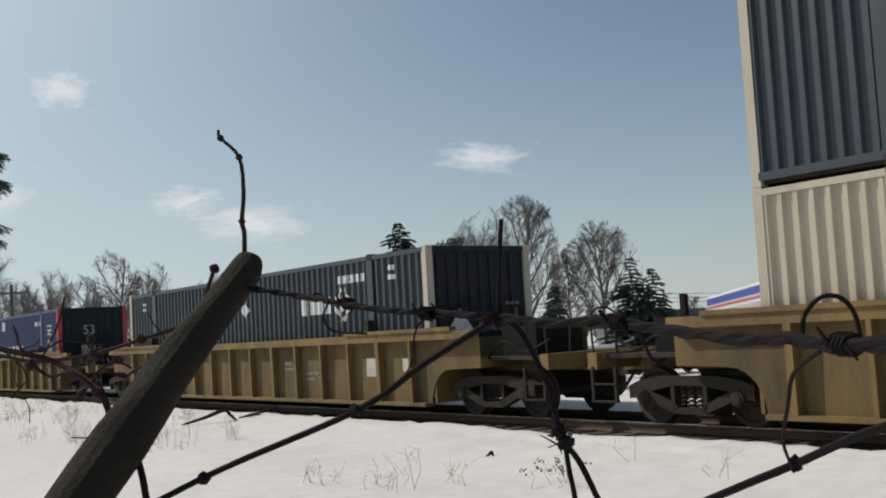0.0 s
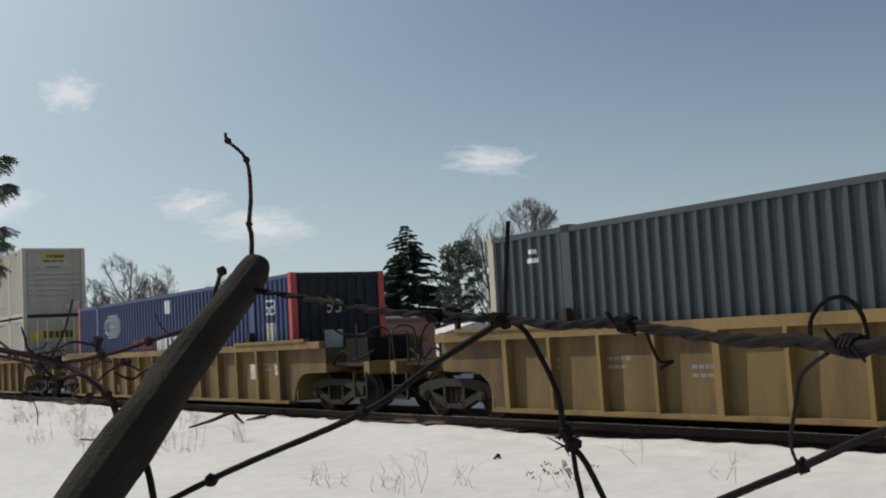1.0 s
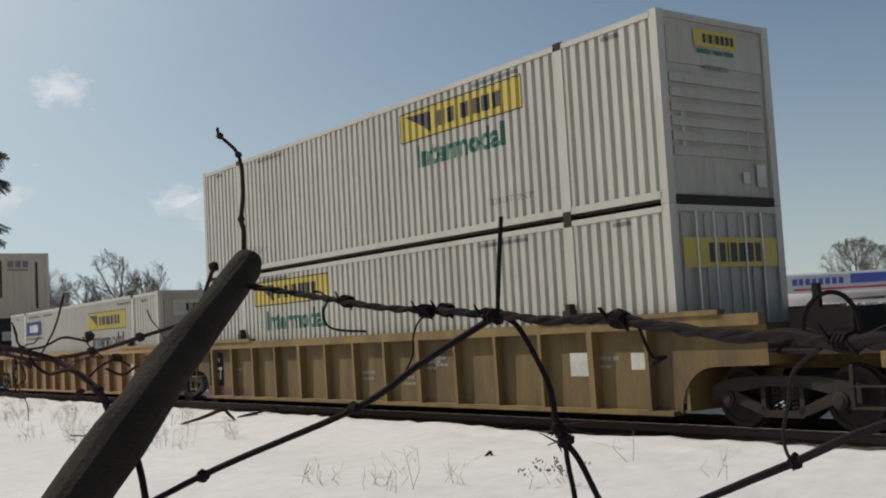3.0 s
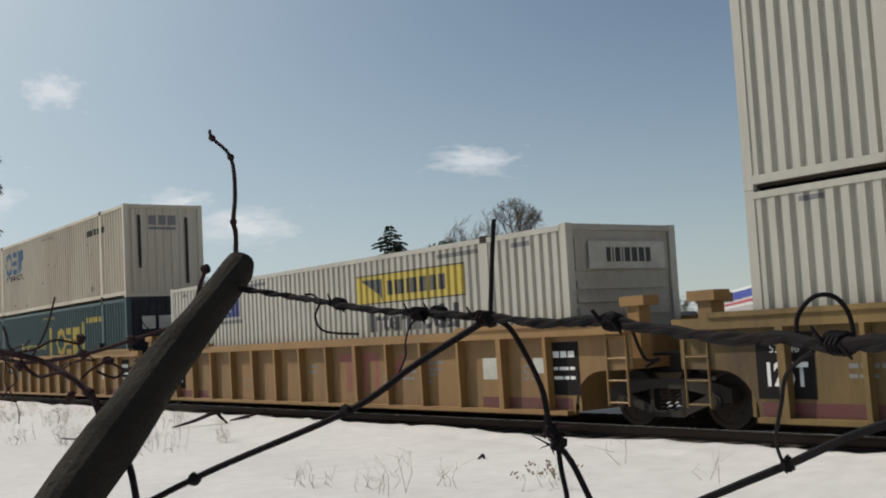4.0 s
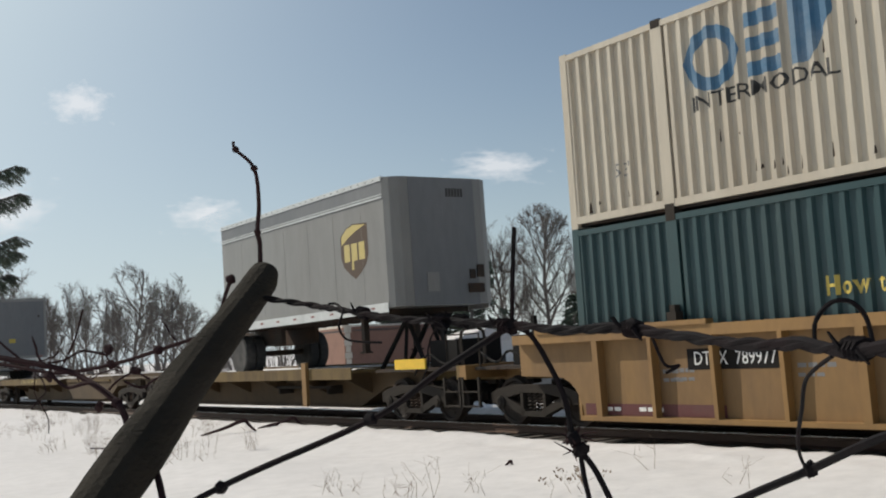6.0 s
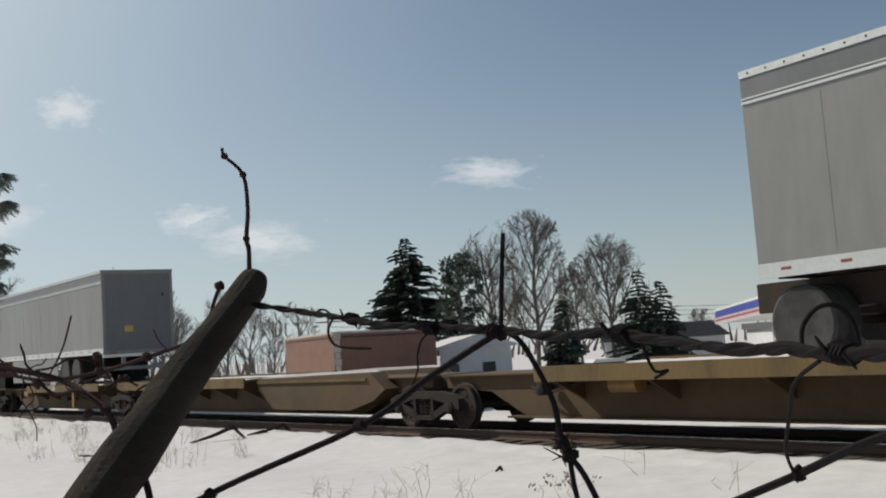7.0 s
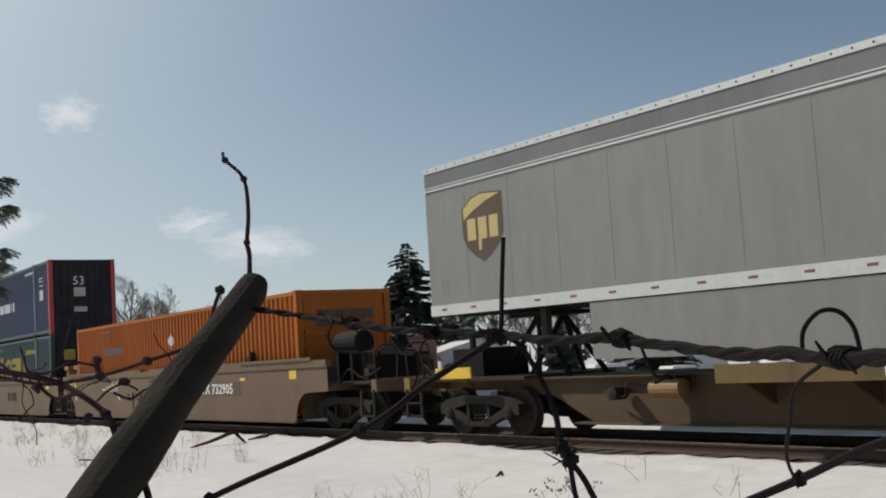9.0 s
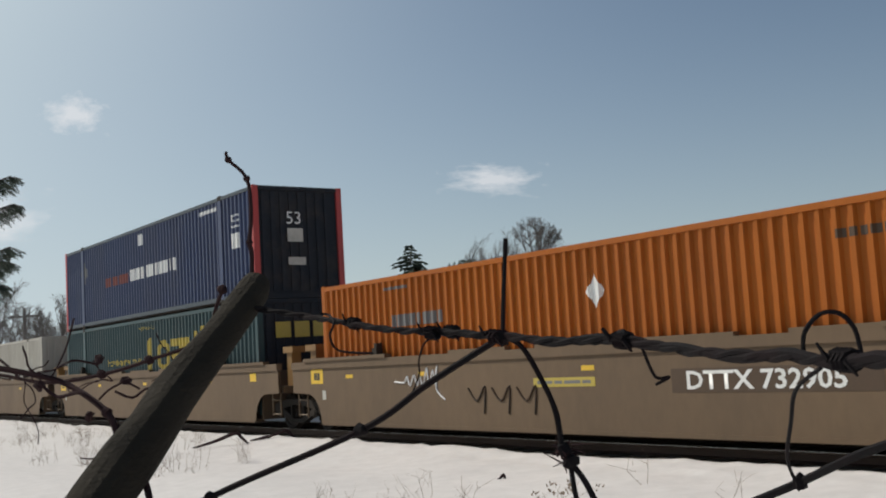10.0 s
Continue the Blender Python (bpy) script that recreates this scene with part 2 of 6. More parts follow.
def bars(x0, x1, z0, z1, widths, gap=0.25):
    """A row of plain bars in place of writing; widths are relative."""
    total = sum(widths) + gap * (len(widths) - 1)
    k, x, out = (x1 - x0) / total, x0, []
    for w in widths:
        out.append(rect(x, x + w * k, z0, z1))
        x += (w + gap) * k
    return out


def ring(cx, cz, rx, rz, thick, a0=0.0, a1=math.tau, n=16):
    out = []
    for i in range(n):
        p, q = a0 + (a1 - a0) * i / n, a0 + (a1 - a0) * (i + 1) / n
        out.append([(cx + r * sx * math.cos(a), cz + r * sz * math.sin(a)) for r, sx, sz, a in ((1, rx, rz, p), (1, rx, rz, q), (1, rx - thick, rz - thick, q), (1, rx - thick, rz - thick, p))])
    return out


# ---- the track's frame ----
TH, OFF, SPEED = radians(35.76), 11.892, 17.88
ALONG = Vector((-math.sin(TH), math.cos(TH), 0))       # up the line, from where the train comes
ACROSS = Vector((math.cos(TH), math.sin(TH), 0))       # over the track, away from the fence
CENTRE = OFF + 1.295
TURN = -90 + math.degrees(TH)                          # local x runs with the train


def place(along, across, z=0.0, turn=0.0):
    """A pose beside the track: metres up the line and from the containers' near face."""
    p = ALONG * along + ACROSS * (OFF + across)
    return pose(p.x, p.y, z, 0, 0, TURN + turn)


def rolling(a, z, t, lean=0.0):
    p = ALONG * (a - SPEED * t) + ACROSS * CENTRE
    return pose(p.x, p.y, z, 0, 0, TURN) @ pose(0, 0, 0, 0, lean, 0)


TRAIN = []          # (thing, place in the train, height)
LEAN = {}           # degrees by which a trailer rides nose up or down


def on_train(ob, a, z):
    TRAIN.append((ob, a, z))
    ob.matrix_basis = rolling(a, z, 0)
    return ob


# ---- ground and track ----
def lerp_table(v, table):
    for (a, za), (b, zb) in zip(table, table[1:]):
        if v <= b:
            return za + (zb - za) * max(0, (v - a)) / (b - a)
    return table[-1][1]


SECTION = [(-400, -0.6), (-60, -0.5), (-9, -0.3), (-3, -0.16), (-1.3, -0.07), (-0.75, -0.03), (-0.5, -0.30), (3.0, -0.30), (3.35, -0.03), (4.2, -0.05), (14, -1.7), (900, -1.7)]


def ground_z(u, v):
    z = lerp_table(v, SECTION)
    near = max(0, 1 - abs(v + 4) / 9)
    z += near * 0.10 * noise.noise((u * 0.35, v * 0.5, 3)) + (0.035 * noise.noise((u * 1.7, v * 1.9, 7)) if -16 < v < 4 else 0)
    if -1.6 < v < -0.55:
        z += 0.05 * noise.noise((u * 2.5, v * 2.5, 1))
    return z


def build_ground():
    us = sorted(set([-900, -500, -250, -120, -60, -30, -15] + [round(-8 + 0.3 * i, 2) for i in range(210)] + [60, 75, 100, 150, 250, 400, 700, 1500]))
    vs = sorted(set([-400, -200, -100, -50, -30, -20, -15] + [round(-12 + 0.3 * i, 2) for i in range(35)] + [round(-1.6 + 0.12 * i, 2) for i in range(12)] + [0.4, 1.3, 2.2, 2.9] + [3.0, 3.2, 3.4, 3.8, 4.2, 5, 7, 10, 14, 20, 40, 80, 150, 300, 600, 1500]))
    verts, faces = [], []
    for u in us:
        for v in vs:
            jig = 0.11 * noise.noise((u * 1.3, v, 5)) if -1.0 < v < -0.4 else 0
            p = ALONG * u + ACROSS * (OFF + v + jig)
            verts.append((p.x, p.y, ground_z(u, v)))
    n = len(vs)
    for i in range(len(us) - 1):
        for j in range(n - 1):
            faces.append((i * n + j, i * n + j + 1, (i + 1) * n + j + 1, (i + 1) * n + j))
    me = bpy.data.meshes.new("ground")
    me.from_pydata(verts, [], faces)
    me.materials.append(M["snow"])
    for f in me.polygons:
        f.use_smooth = True
    tagged(new("ground", me), "snow-covered ground with low drifts beside the railway", "snow", kind="structure")


build_ground()


def build_track():
    bed = thing("railway_track", "single railway track on dark stone ballast", "track", kind="structure", at=place(0, 1.295))
    bm = bmesh.new()
    xs = [-140 + 0.5 * i for i in range(360)]
    rows = [(-2.0, -0.36), (-1.75, -0.22), (-1.4, -0.17), (0, -0.18), (1.4, -0.17), (1.75, -0.22), (2.05, -0.36)]
    grid = [[bm.verts.new((x, y + 0.06 * noise.noise((x * 2, y, 0)), z + 0.035 * noise.noise((x * 3, y * 3, 2)))) for y, z in rows] for x in xs]
    for a, b in zip(grid, grid[1:]):
        for k in range(len(rows) - 1):
            bm.faces.new((a[k], b[k], b[k + 1], a[k + 1]))
    part("ballast", bm, "ballast", bed, "dark crushed stone ballast", kind="stuff")
    for y in (-0.755, 0.755):
        bm = prism([(-0.075, -0.165), (0.075, -0.165), (0.075, -0.15), (0.012, -0.13), (0.012, -0.045), (0.037, -0.035), (0.037, -0.006), (-0.037, -0.006), (-0.037, -0.035), (-0.012, -0.045), (-0.012, -0.13), (-0.075, -0.15)], -140, 40)
        for v in bm.verts:
            v.co = (v.co.y, y + v.co.x, v.co.z)
        r = part("rail", bm, "rail", bed, "rust-brown steel rail")
        part("rail_head", boxes((-140, 40, y - 0.03, y + 0.03, -0.006, 0.0)), "railtop", r, "polished running surface")
    me = None
    for i in range(150):
        if me is None:
            t = part("sleeper", boxes((-0.115, 0.115, -1.3, 1.3, -0.33, -0.152)), "tie", bed)
            me = t.data
        else:
            t = new("sleeper", me)
            t.parent = bed
        t.matrix_basis = pose(8 - 0.53 * i, 0, 0, 0, 0, random.uniform(-1, 1))


build_track()


# ---- containers ----
W, H = 2.59, 2.896
DEEP = 0.052       # of the corrugations


def waves(x0, x1, pitch=0.29, ridge=0.34, slope=0.18):
    """Knots (x, inward depth) of a corrugated sheet from x0 to x1."""
    n = max(1, round((x1 - x0) / pitch))
    s = (x1 - x0) / n
    out = []
    for i in range(n):
        b = x0 + i * s
        out += [(b, 0), (b + ridge * s, 0), (b + (ridge + slope) * s, DEEP), (b + (1.01 - slope) * s, DEEP)]
    return out + [(x1, 0)]


def depth_at(knots, x):
    for (a, da), (b, db) in zip(knots, knots[1:]):
        if a <= x <= b:
            return da + (db - da) * (x - a) / max(1e-6, b - a)
    return 0


def sheet(knots, y, z0, z1, sign):
    """A folded steel sheet; sign -1 faces -y."""
    bm = bmesh.new()
    th = 0.004
    prev = None
    for x, d in knots:
        yy = y - sign * d
        cur = [bm.verts.new((x, yy, z0)), bm.verts.new((x, yy, z1)), bm.verts.new((x, yy - sign * th, z1)), bm.verts.new((x, yy - sign * th, z0))]
        if prev:
            for k in range(4):
                bm.faces.new((prev[k], cur[k], cur[(k + 1) % 4], prev[(k + 1) % 4]))
        else:
            bm.faces.new(cur)
        prev = cur
    bm.faces.new(prev[::-1])
    return bm


def decal(name, bm, mat, parent, knots, y, at=(0, 0), label="", lift=0.003, squeeze=1.0):
    """Paint that lies on the folds of a side sheet."""
    for v in bm.verts:
        v.co = (v.co.x * squeeze + at[0], 0, v.co.z + at[1])
    lo, hi = min(v.co.x for v in bm.verts), max(v.co.x for v in bm.verts)
    for x, _ in knots:
        if lo < x < hi:
            bmesh.ops.bisect_plane(bm, geom=bm.verts[:] + bm.edges[:] + bm.faces[:], plane_co=(x, 0, 0), plane_no=(1, 0, 0))
    for v in bm.verts:
        v.co.y = y + depth_at(knots, v.co.x) - lift
    me = bpy.data.meshes.new(name)
    bm.to_mesh(me)
    bm.free()
    me.materials.append(M[mat])
    ob = new(name, me)
    ob.parent = parent
    return tagged(ob, label=label)


def decals(name, polys, mat, parent, knots, y, **kw):
    """Several separate painted shapes, each a part."""
    for q in polys:
        decal(name, shapes(q), mat, parent, knots, y, **kw)


def end_decals(name, polys, mat, parent, x):
    for q in polys:
        end_decal(name, shapes(q), mat, parent, x)


def end_decal(name, bm, mat, parent, x, label=""):
    """Paint on the end that faces down the line; shapes are (across, up), across as seen from there."""
    for v in bm.verts:
        v.co = (x, v.co.x, v.co.z)
    return part(name, bm, mat, parent, label)


def container(label, a0, a1, z, side, post, end, rail_mat=None, door="vertical", frame_end=None, posts=True):
    """A 53-foot container: a0, a1 its ends in the train, z its foot. The front end faces +x."""
    L = a1 - a0
    h, y = L / 2, W / 2
    ob = thing("shipping_container", label, "container", "containers on the train")
    rail_mat = rail_mat or side
    fe = frame_end or post
    knots = waves(-h + 0.13, h - 0.13, 0.218, 0.52, 0.14) if side == "white" else waves(-h + 0.13, h - 0.13, 0.245, 0.28, 0.13)
    ys = -y + 0.012
    for sg in (-1, 1):
        part("side_panel", sheet(knots, sg * (y - 0.012), 0.15, H - 0.10, sg), side, ob, "vertically corrugated side")
        part("bottom_rail", boxes((-h + 0.12, h - 0.12, sg * y - (0.07 if sg > 0 else 0), sg * y + (0.07 if sg < 0 else 0), 0.075, 0.19)), rail_mat, ob)
        part("top_rail", boxes((-h + 0.12, h - 0.12, sg * y - (0.07 if sg > 0 else 0), sg * y + (0.07 if sg < 0 else 0), H - 0.115, H - 0.025)), rail_mat, ob)
        for e in (-1, 1):
            x0 = e * h
            part("corner_post", boxes((min(x0, x0 - e * 0.15), max(x0, x0 - e * 0.15), min(sg * y, sg * (y - 0.16)), max(sg * y, sg * (y - 0.16)), 0.0, H)), fe if e > 0 else post, ob)
            if posts:
                px = e * 6.02
                part("lifting_post", boxes((px - 0.11, px + 0.11, sg * (y - 0.05), sg * (y + 0.004), 0.12, H - 0.12)), side, ob)
                for zz in (0.0, H - 0.12):
                    part("corner_casting", boxes((px - 0.09, px + 0.09, sg * (y - 0.16), sg * (y + 0.008), zz, zz + 0.125), (px - 0.035, px + 0.035, sg * (y - 0.1), sg * (y + 0.010), zz + 0.04, zz + 0.085)), "dust", ob)
    roof = part("roof", sheet(waves(-h + 0.1, h - 0.1, 0.4), -1, -y + 0.06, y - 0.06, -1), rail_mat, ob)
    roof.matrix_basis = Matrix.Translation((0, 0, H - 1.03)) @ Matrix.Rotation(radians(-90), 4, "X")
    part("floor", boxes((-h + 0.1, h - 0.1, -y + 0.08, y - 0.08, 0.03, 0.14)), "steel", ob)
    for e in (-1, 1):
        x = e * (h - 0.05)
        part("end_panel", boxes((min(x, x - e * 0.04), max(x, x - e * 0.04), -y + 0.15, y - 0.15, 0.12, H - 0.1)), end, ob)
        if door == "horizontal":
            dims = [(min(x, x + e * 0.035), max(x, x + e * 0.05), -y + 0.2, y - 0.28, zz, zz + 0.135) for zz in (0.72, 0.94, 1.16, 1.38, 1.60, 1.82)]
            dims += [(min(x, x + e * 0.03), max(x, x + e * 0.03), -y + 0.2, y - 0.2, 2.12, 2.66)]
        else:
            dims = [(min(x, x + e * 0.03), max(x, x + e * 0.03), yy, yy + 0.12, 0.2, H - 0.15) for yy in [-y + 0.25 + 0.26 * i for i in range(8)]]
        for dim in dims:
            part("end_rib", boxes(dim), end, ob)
        # on white ends the bottom beam's colour takes the dark of the stacking gap
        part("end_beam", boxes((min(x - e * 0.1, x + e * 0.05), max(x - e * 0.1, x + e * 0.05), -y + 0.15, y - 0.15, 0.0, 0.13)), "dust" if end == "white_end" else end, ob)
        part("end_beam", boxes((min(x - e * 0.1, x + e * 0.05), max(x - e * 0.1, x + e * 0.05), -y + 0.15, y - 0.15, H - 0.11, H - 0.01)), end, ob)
        if door == "rods":
            for yy in (-0.75, -0.35, 0.35, 0.75):
                part("lock_rod", tube([(e * (h + 0.01), yy, 0.1), (e * (h + 0.01), yy, H - 0.1)], 0.018), "alu", ob)
    on_train(ob, (a0 + a1) / 2, z)
    ob["half"] = h
    return ob, knots, ys, h


Z0, Z1 = 0.36, 3.262


def plate_rows(ob, knots, ys, x, z, rows, mat, size=0.05):
    """Small unreadable lines of writing as plain bars."""
    for i, w in enumerate(rows):
        decal("marking", shapes(rect(x - w / 2, x + w / 2, z - i * size * 1.9, z - i * size * 1.9 + size)), mat, ob, knots, ys)


def hauler_panel(ob, knots, ys, x0, x1, z0, z1, text_mat, outline=None):
    """The yellow panel with its row of dark blocks."""
    decal("logo_panel", shapes(rect(x0, x1, z0, z1)), "logo_yellow", ob, knots, ys, label="yellow painted panel with dark blocks")
    b = 0.025
    decals("logo_border", [rect(x0, x1, z1 - b, z1), rect(x0, x1, z0, z0 + b), rect(x0, x0 + b, z0 + b, z1 - b), rect(x1 - b, x1, z0 + b, z1 - b)], text_mat, ob, knots, ys, lift=0.005)
    w, hh = x1 - x0, z1 - z0
    decals("logo_block", bars(x0 + 0.32 * w, x0 + 0.84 * w, z0 + 0.26 * hh, z0 + 0.74 * hh, [0.7, 0.2, 0.8, 0.2, 0.9, 0.9, 0.9, 0.8]), text_mat, ob, knots, ys, lift=0.005)
    decal("logo_swash", shapes([(x0 + 0.05 * w, z1 - 0.15 * hh), (x0 + 0.27 * w, z1 - 0.18 * hh), (x0 + 0.27 * w, z0 + 0.12 * hh), (x0 + 0.22 * w, z0 + 0.35 * hh)]), text_mat if outline is None else outline, ob, knots, ys, lift=0.005)


def build_containers():
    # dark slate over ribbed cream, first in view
    container("dark slate corrugated container with cream posts, stacked on another", -6.9, 9.25, Z1, "slate", "cream", "slate_end_shaded")
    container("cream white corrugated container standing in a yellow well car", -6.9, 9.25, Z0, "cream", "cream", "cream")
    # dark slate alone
    ob, k, ys, h = container("dark slate corrugated container with cream end posts, not stacked", 16.95, 33.1, Z0, "slate", "cream", "slate_end_shaded", frame_end="cream")
    decal("placard", shapes([(-0.13, 2.03), (0.06, 1.76), (0.25, 2.03), (0.06, 2.30)]), "logo_white", ob, k, ys, label="white diamond placard")
    cx, cz = 4.83, 1.93
    decals("emblem_bar", [[(cx + x, cz + z) for x, z in q] for q in ([(-0.40, 0.04), (-0.27, 0.04), (0.02, 0.30), (-0.04, 0.38)], [(0.40, 0.04), (0.04, 0.38), (0.06, 0.26), (0.27, 0.04)], [(-0.40, -0.04), (-0.04, -0.38), (-0.06, -0.26), (-0.27, -0.04)], [(0.40, -0.04), (0.27, -0.04), (-0.02, -0.30), (0.04, -0.38)], [(-0.13, 0.0), (0.0, -0.17), (0.13, 0.0), (0.0, 0.17)])], "logo_white", ob, k, ys)
    decals("logo_block", bars(2.93, 4.35, 1.76, 2.12, [0.8, 0.3, 1.1, 0.9, 0.9]), "logo_white", ob, k, ys)
    decals("marking", bars(4.62, 5.8, 2.37, 2.54, [1, 1, 1, 1, 0.3, 1, 1, 1, 1, 1, 1]), "logo_white", ob, k, ys)
    plate_rows(ob, k, ys, 6.8, 2.52, [0.16, 0.36], "logo_white", 0.10)
    plate_rows(ob, k, ys, -6.9, 2.5, [0.16, 0.36], "logo_white", 0.08)
    end_decal("logo_diamond", shapes([(-0.85, 1.25), (-0.55, 0.85), (-0.25, 1.25), (-0.55, 1.65)]), "logo_white", ob, h + 0.004)
    end_decals("logo_block", bars(-0.1, 0.75, 1.2, 1.38, [1, 0.3, 1, 1, 1]), "logo_grey", ob, h + 0.004)
    end_decals("marking", bars(0.6, 0.95, 1.7, 1.76, [1, 1, 1]), "logo_grey", ob, h + 0.004)
    # blue with red ends
    ob, k, ys, h = container("blue corrugated container with red end posts and white emblem", 40.68, 56.95, Z0, "blue", "red", "slate_end_shaded", frame_end="red")
    cx, cz = -5.07, 2.11
    decal("emblem_diamond", shapes([(cx - 0.40, cz), (cx, cz - 0.38), (cx + 0.36, cz), (cx, cz + 0.38)]), "placard", ob, k, ys)
    decal("emblem_disc", shapes([(cx + 0.19 * math.cos(i * math.tau / 16), cz + 0.23 * math.sin(i * math.tau / 16)) for i in range(16)]), "logo_blue", ob, k, ys, lift=0.005)
    decals("speed_line", [rect(cx + 0.04 + 0.30 * (1 - abs(i - 5.5) / 6), -4.1 + 0.25 * math.sin(i * 0.27), cz - 0.36 + i * 0.064, cz - 0.338 + i * 0.064) for i in range(12)], "logo_white", ob, k, ys, lift=0.005)
    decals("logo_block", bars(-2.82, -0.85, 1.3, 1.62, [1, 1, 1, 1, 1, 1, 1]), "logo_red", ob, k, ys)
    decals("logo_block", bars(-0.6, 3.2, 1.22, 1.62, [1.2, 0.8, 0.9, 0.8, 0.9, 0.8, 0.9, 0.9, 0.4, 0.9]), "logo_white", ob, k, ys)
    decal("placard", shapes(rect(-0.02, 0.46, 2.3, 2.68)), "logo_white", ob, k, ys)
    decals("marking", bars(5.1, 6.0, 2.34, 2.5, [1, 1, 1, 1, 0.3, 1, 1, 1, 1, 1]), "logo_white", ob, k, ys)
    decal("placard", shapes(rect(6.75, 7.15, 1.3, 1.75)), "placard", ob, k, ys)
    decal("lettering", word("53", 0.4), "logo_white", ob, k, ys, at=(6.95, 2.1))
    end_decal("placard", shapes(rect(-0.45, 0.05, 1.0, 1.5)), "placard", ob, h + 0.004)
    num = word("53", 0.34)
    for v in num.verts:
        v.co += Vector((-0.15, 0, 2.05))
    end_decal("lettering", num, "placard", ob, h + 0.005)
    # two white ones
    for z, top in ((Z0, False), (Z1, True)):
        ob, k, ys, h = container("dirty white corrugated container with yellow panel, " + ("stacked on another" if top else "standing in a well car"), 64.35, 80.75, z, "white", "white", "white_end", door="horizontal" if top else "rods")
        if top:
            hauler_panel(ob, k, ys, 1.35, 5.08, 2.03, 2.62, "logo_black")
            decal("lettering", word("Intermodal", 0.42, 0.045), "logo_green", ob, k, ys, at=(3.2, 1.68), squeeze=1.05)
            for x in (-5.23, 4.6):
                decal("lettering", word("TOP LIFT ONLY", 0.12), "logo_grey", ob, k, ys, at=(x, 0.53))
            end_decal("logo_panel", shapes(rect(-0.5, 0.5, 2.42, 2.68)), "logo_yellow", ob, h + 0.004)
            end_decals("logo_block", bars(-0.3, 0.42, 2.48, 2.62, [0.7, 0.2, 0.8, 0.2, 0.9, 0.9, 0.9, 0.8]), "logo_black", ob, h + 0.007)
            end_decals("marking", bars(-0.45, 0.4, 2.31, 2.38, [1.5, 1, 1]), "logo_green", ob, h + 0.004)
            end_decals("marking", bars(-0.3, 0.25, 2.06, 2.13, [1, 1, 1, 1]), "logo_grey", ob, h + 0.004)
            end_decals("stain", [rect(0.45, 0.60, 0.35, 0.52), rect(0.78, 1.0, 0.3, 0.65), rect(-0.88, -0.82, 0.7, 1.5), rect(0.62, 0.66, 0.8, 1.3)], "placard", ob, h - 0.012)
        else:
            hauler_panel(ob, k, ys, -5.4, -1.75, 2.07, 2.66, "logo_black")
            decal("lettering", word("Intermodal", 0.44, 0.045), "logo_green", ob, k, ys, at=(-3.4, 1.68), squeeze=1.05)
            end_decal("logo_panel", shapes(rect(-1.05, 1.1, 1.95, 2.4)), "logo_yellow", ob, h + 0.004)
            end_decals("logo_block", bars(-0.5, 0.7, 2.03, 2.32, [0.7, 0.2, 0.8, 0.2, 0.9, 0.9, 0.9, 0.8]), "logo_black", ob, h + 0.007)
        for x in (-7.2, -4.3, 4.3, 7.2):
            plate_rows(ob, k, ys, x, 2.66, [0.35 if abs(x) > 5 else 1.3], "logo_grey", 0.07)
    # white alone, with the dark blue sign
    ob, k, ys, h = container("off-white corrugated container with yellow panel and dark blue sign", 84.3, 100.6, Z0, "white", "white", "white_end", door="horizontal")
    hauler_panel(ob, k, ys, 1.68, 5.43, 1.9, 2.5, "logo_dark")
    decal("lettering", word("Intermodal", 0.44, 0.045), "logo_dark", ob, k, ys, at=(3.66, 1.54), squeeze=1.12)
    decal("sign_panel", shapes(rect(-6.05, -3.83, 1.94, 2.48)), "logo_navy", ob, k, ys)
    decals("sign_block", bars(-5.4, -4.35, 2.07, 2.35, [0.8, 0.6, 0.3, 0.8, 0.7]), "logo_white", ob, k, ys, lift=0.006)
    plate_rows(ob, k, ys, -4.8, 1.78, [2.1], "logo_grey", 0.09)
    for x, w in ((-7.2, 0.3), (-4.9, 1.4), (-3.0, 1.2), (5.2, 1.2), (7.0, 0.5)):
        plate_rows(ob, k, ys, x, 2.62, [w], "logo_grey", 0.08)
    end_decal("logo_panel", shapes(rect(-0.85, 0.95, 2.15, 2.6)), "placard", ob, h + 0.04)
    end_decals("logo_block", bars(-0.45, 0.6, 2.26, 2.5, [0.7, 0.2, 0.8, 0.2, 0.9, 0.9, 0.9, 0.8]), "logo_black", ob, h + 0.043)
    # worn cream over green
    ob, k, ys, h = container("worn cream corrugated container with rust streaks, stacked on another", 104.12, 120.5, Z1, "cream", "cream", "cream")
    decals("logo_shape", [*ring(-5.05, 2.08, 0.50, 0.47, 0.19), rect(-4.45, -3.85, 2.33, 2.53), rect(-4.45, -3.85, 1.99, 2.18), rect(-4.45, -3.85, 1.64, 1.84), [(-3.72, 2.54), (-3.05, 2.54), (-3.05, 2.2), (-3.4, 1.64), (-3.72, 1.64)]], "logo_blue", ob, k, ys, label="faded blue painted shape")
    decal("lettering", word("INTERMODAL", 0.23, 0.008), "logo_black", ob, k, ys, at=(-4.25, 1.47), squeeze=1.25)
    decal("lettering", word("53'", 0.22), "logo_grey", ob, k, ys, at=(-6.95, 0.78))
    decal("lettering", word("WARNING HIGH CUBE", 0.10), "logo_grey", ob, k, ys, at=(0.18, 2.6))
    decals("marking", bars(4.5, 6.4, 2.2, 2.4, [1, 1, 1, 1, 0.2, 1, 1, 1, 1, 1, 1]), "logo_black", ob, k, ys)
    rnd = random.Random(4)
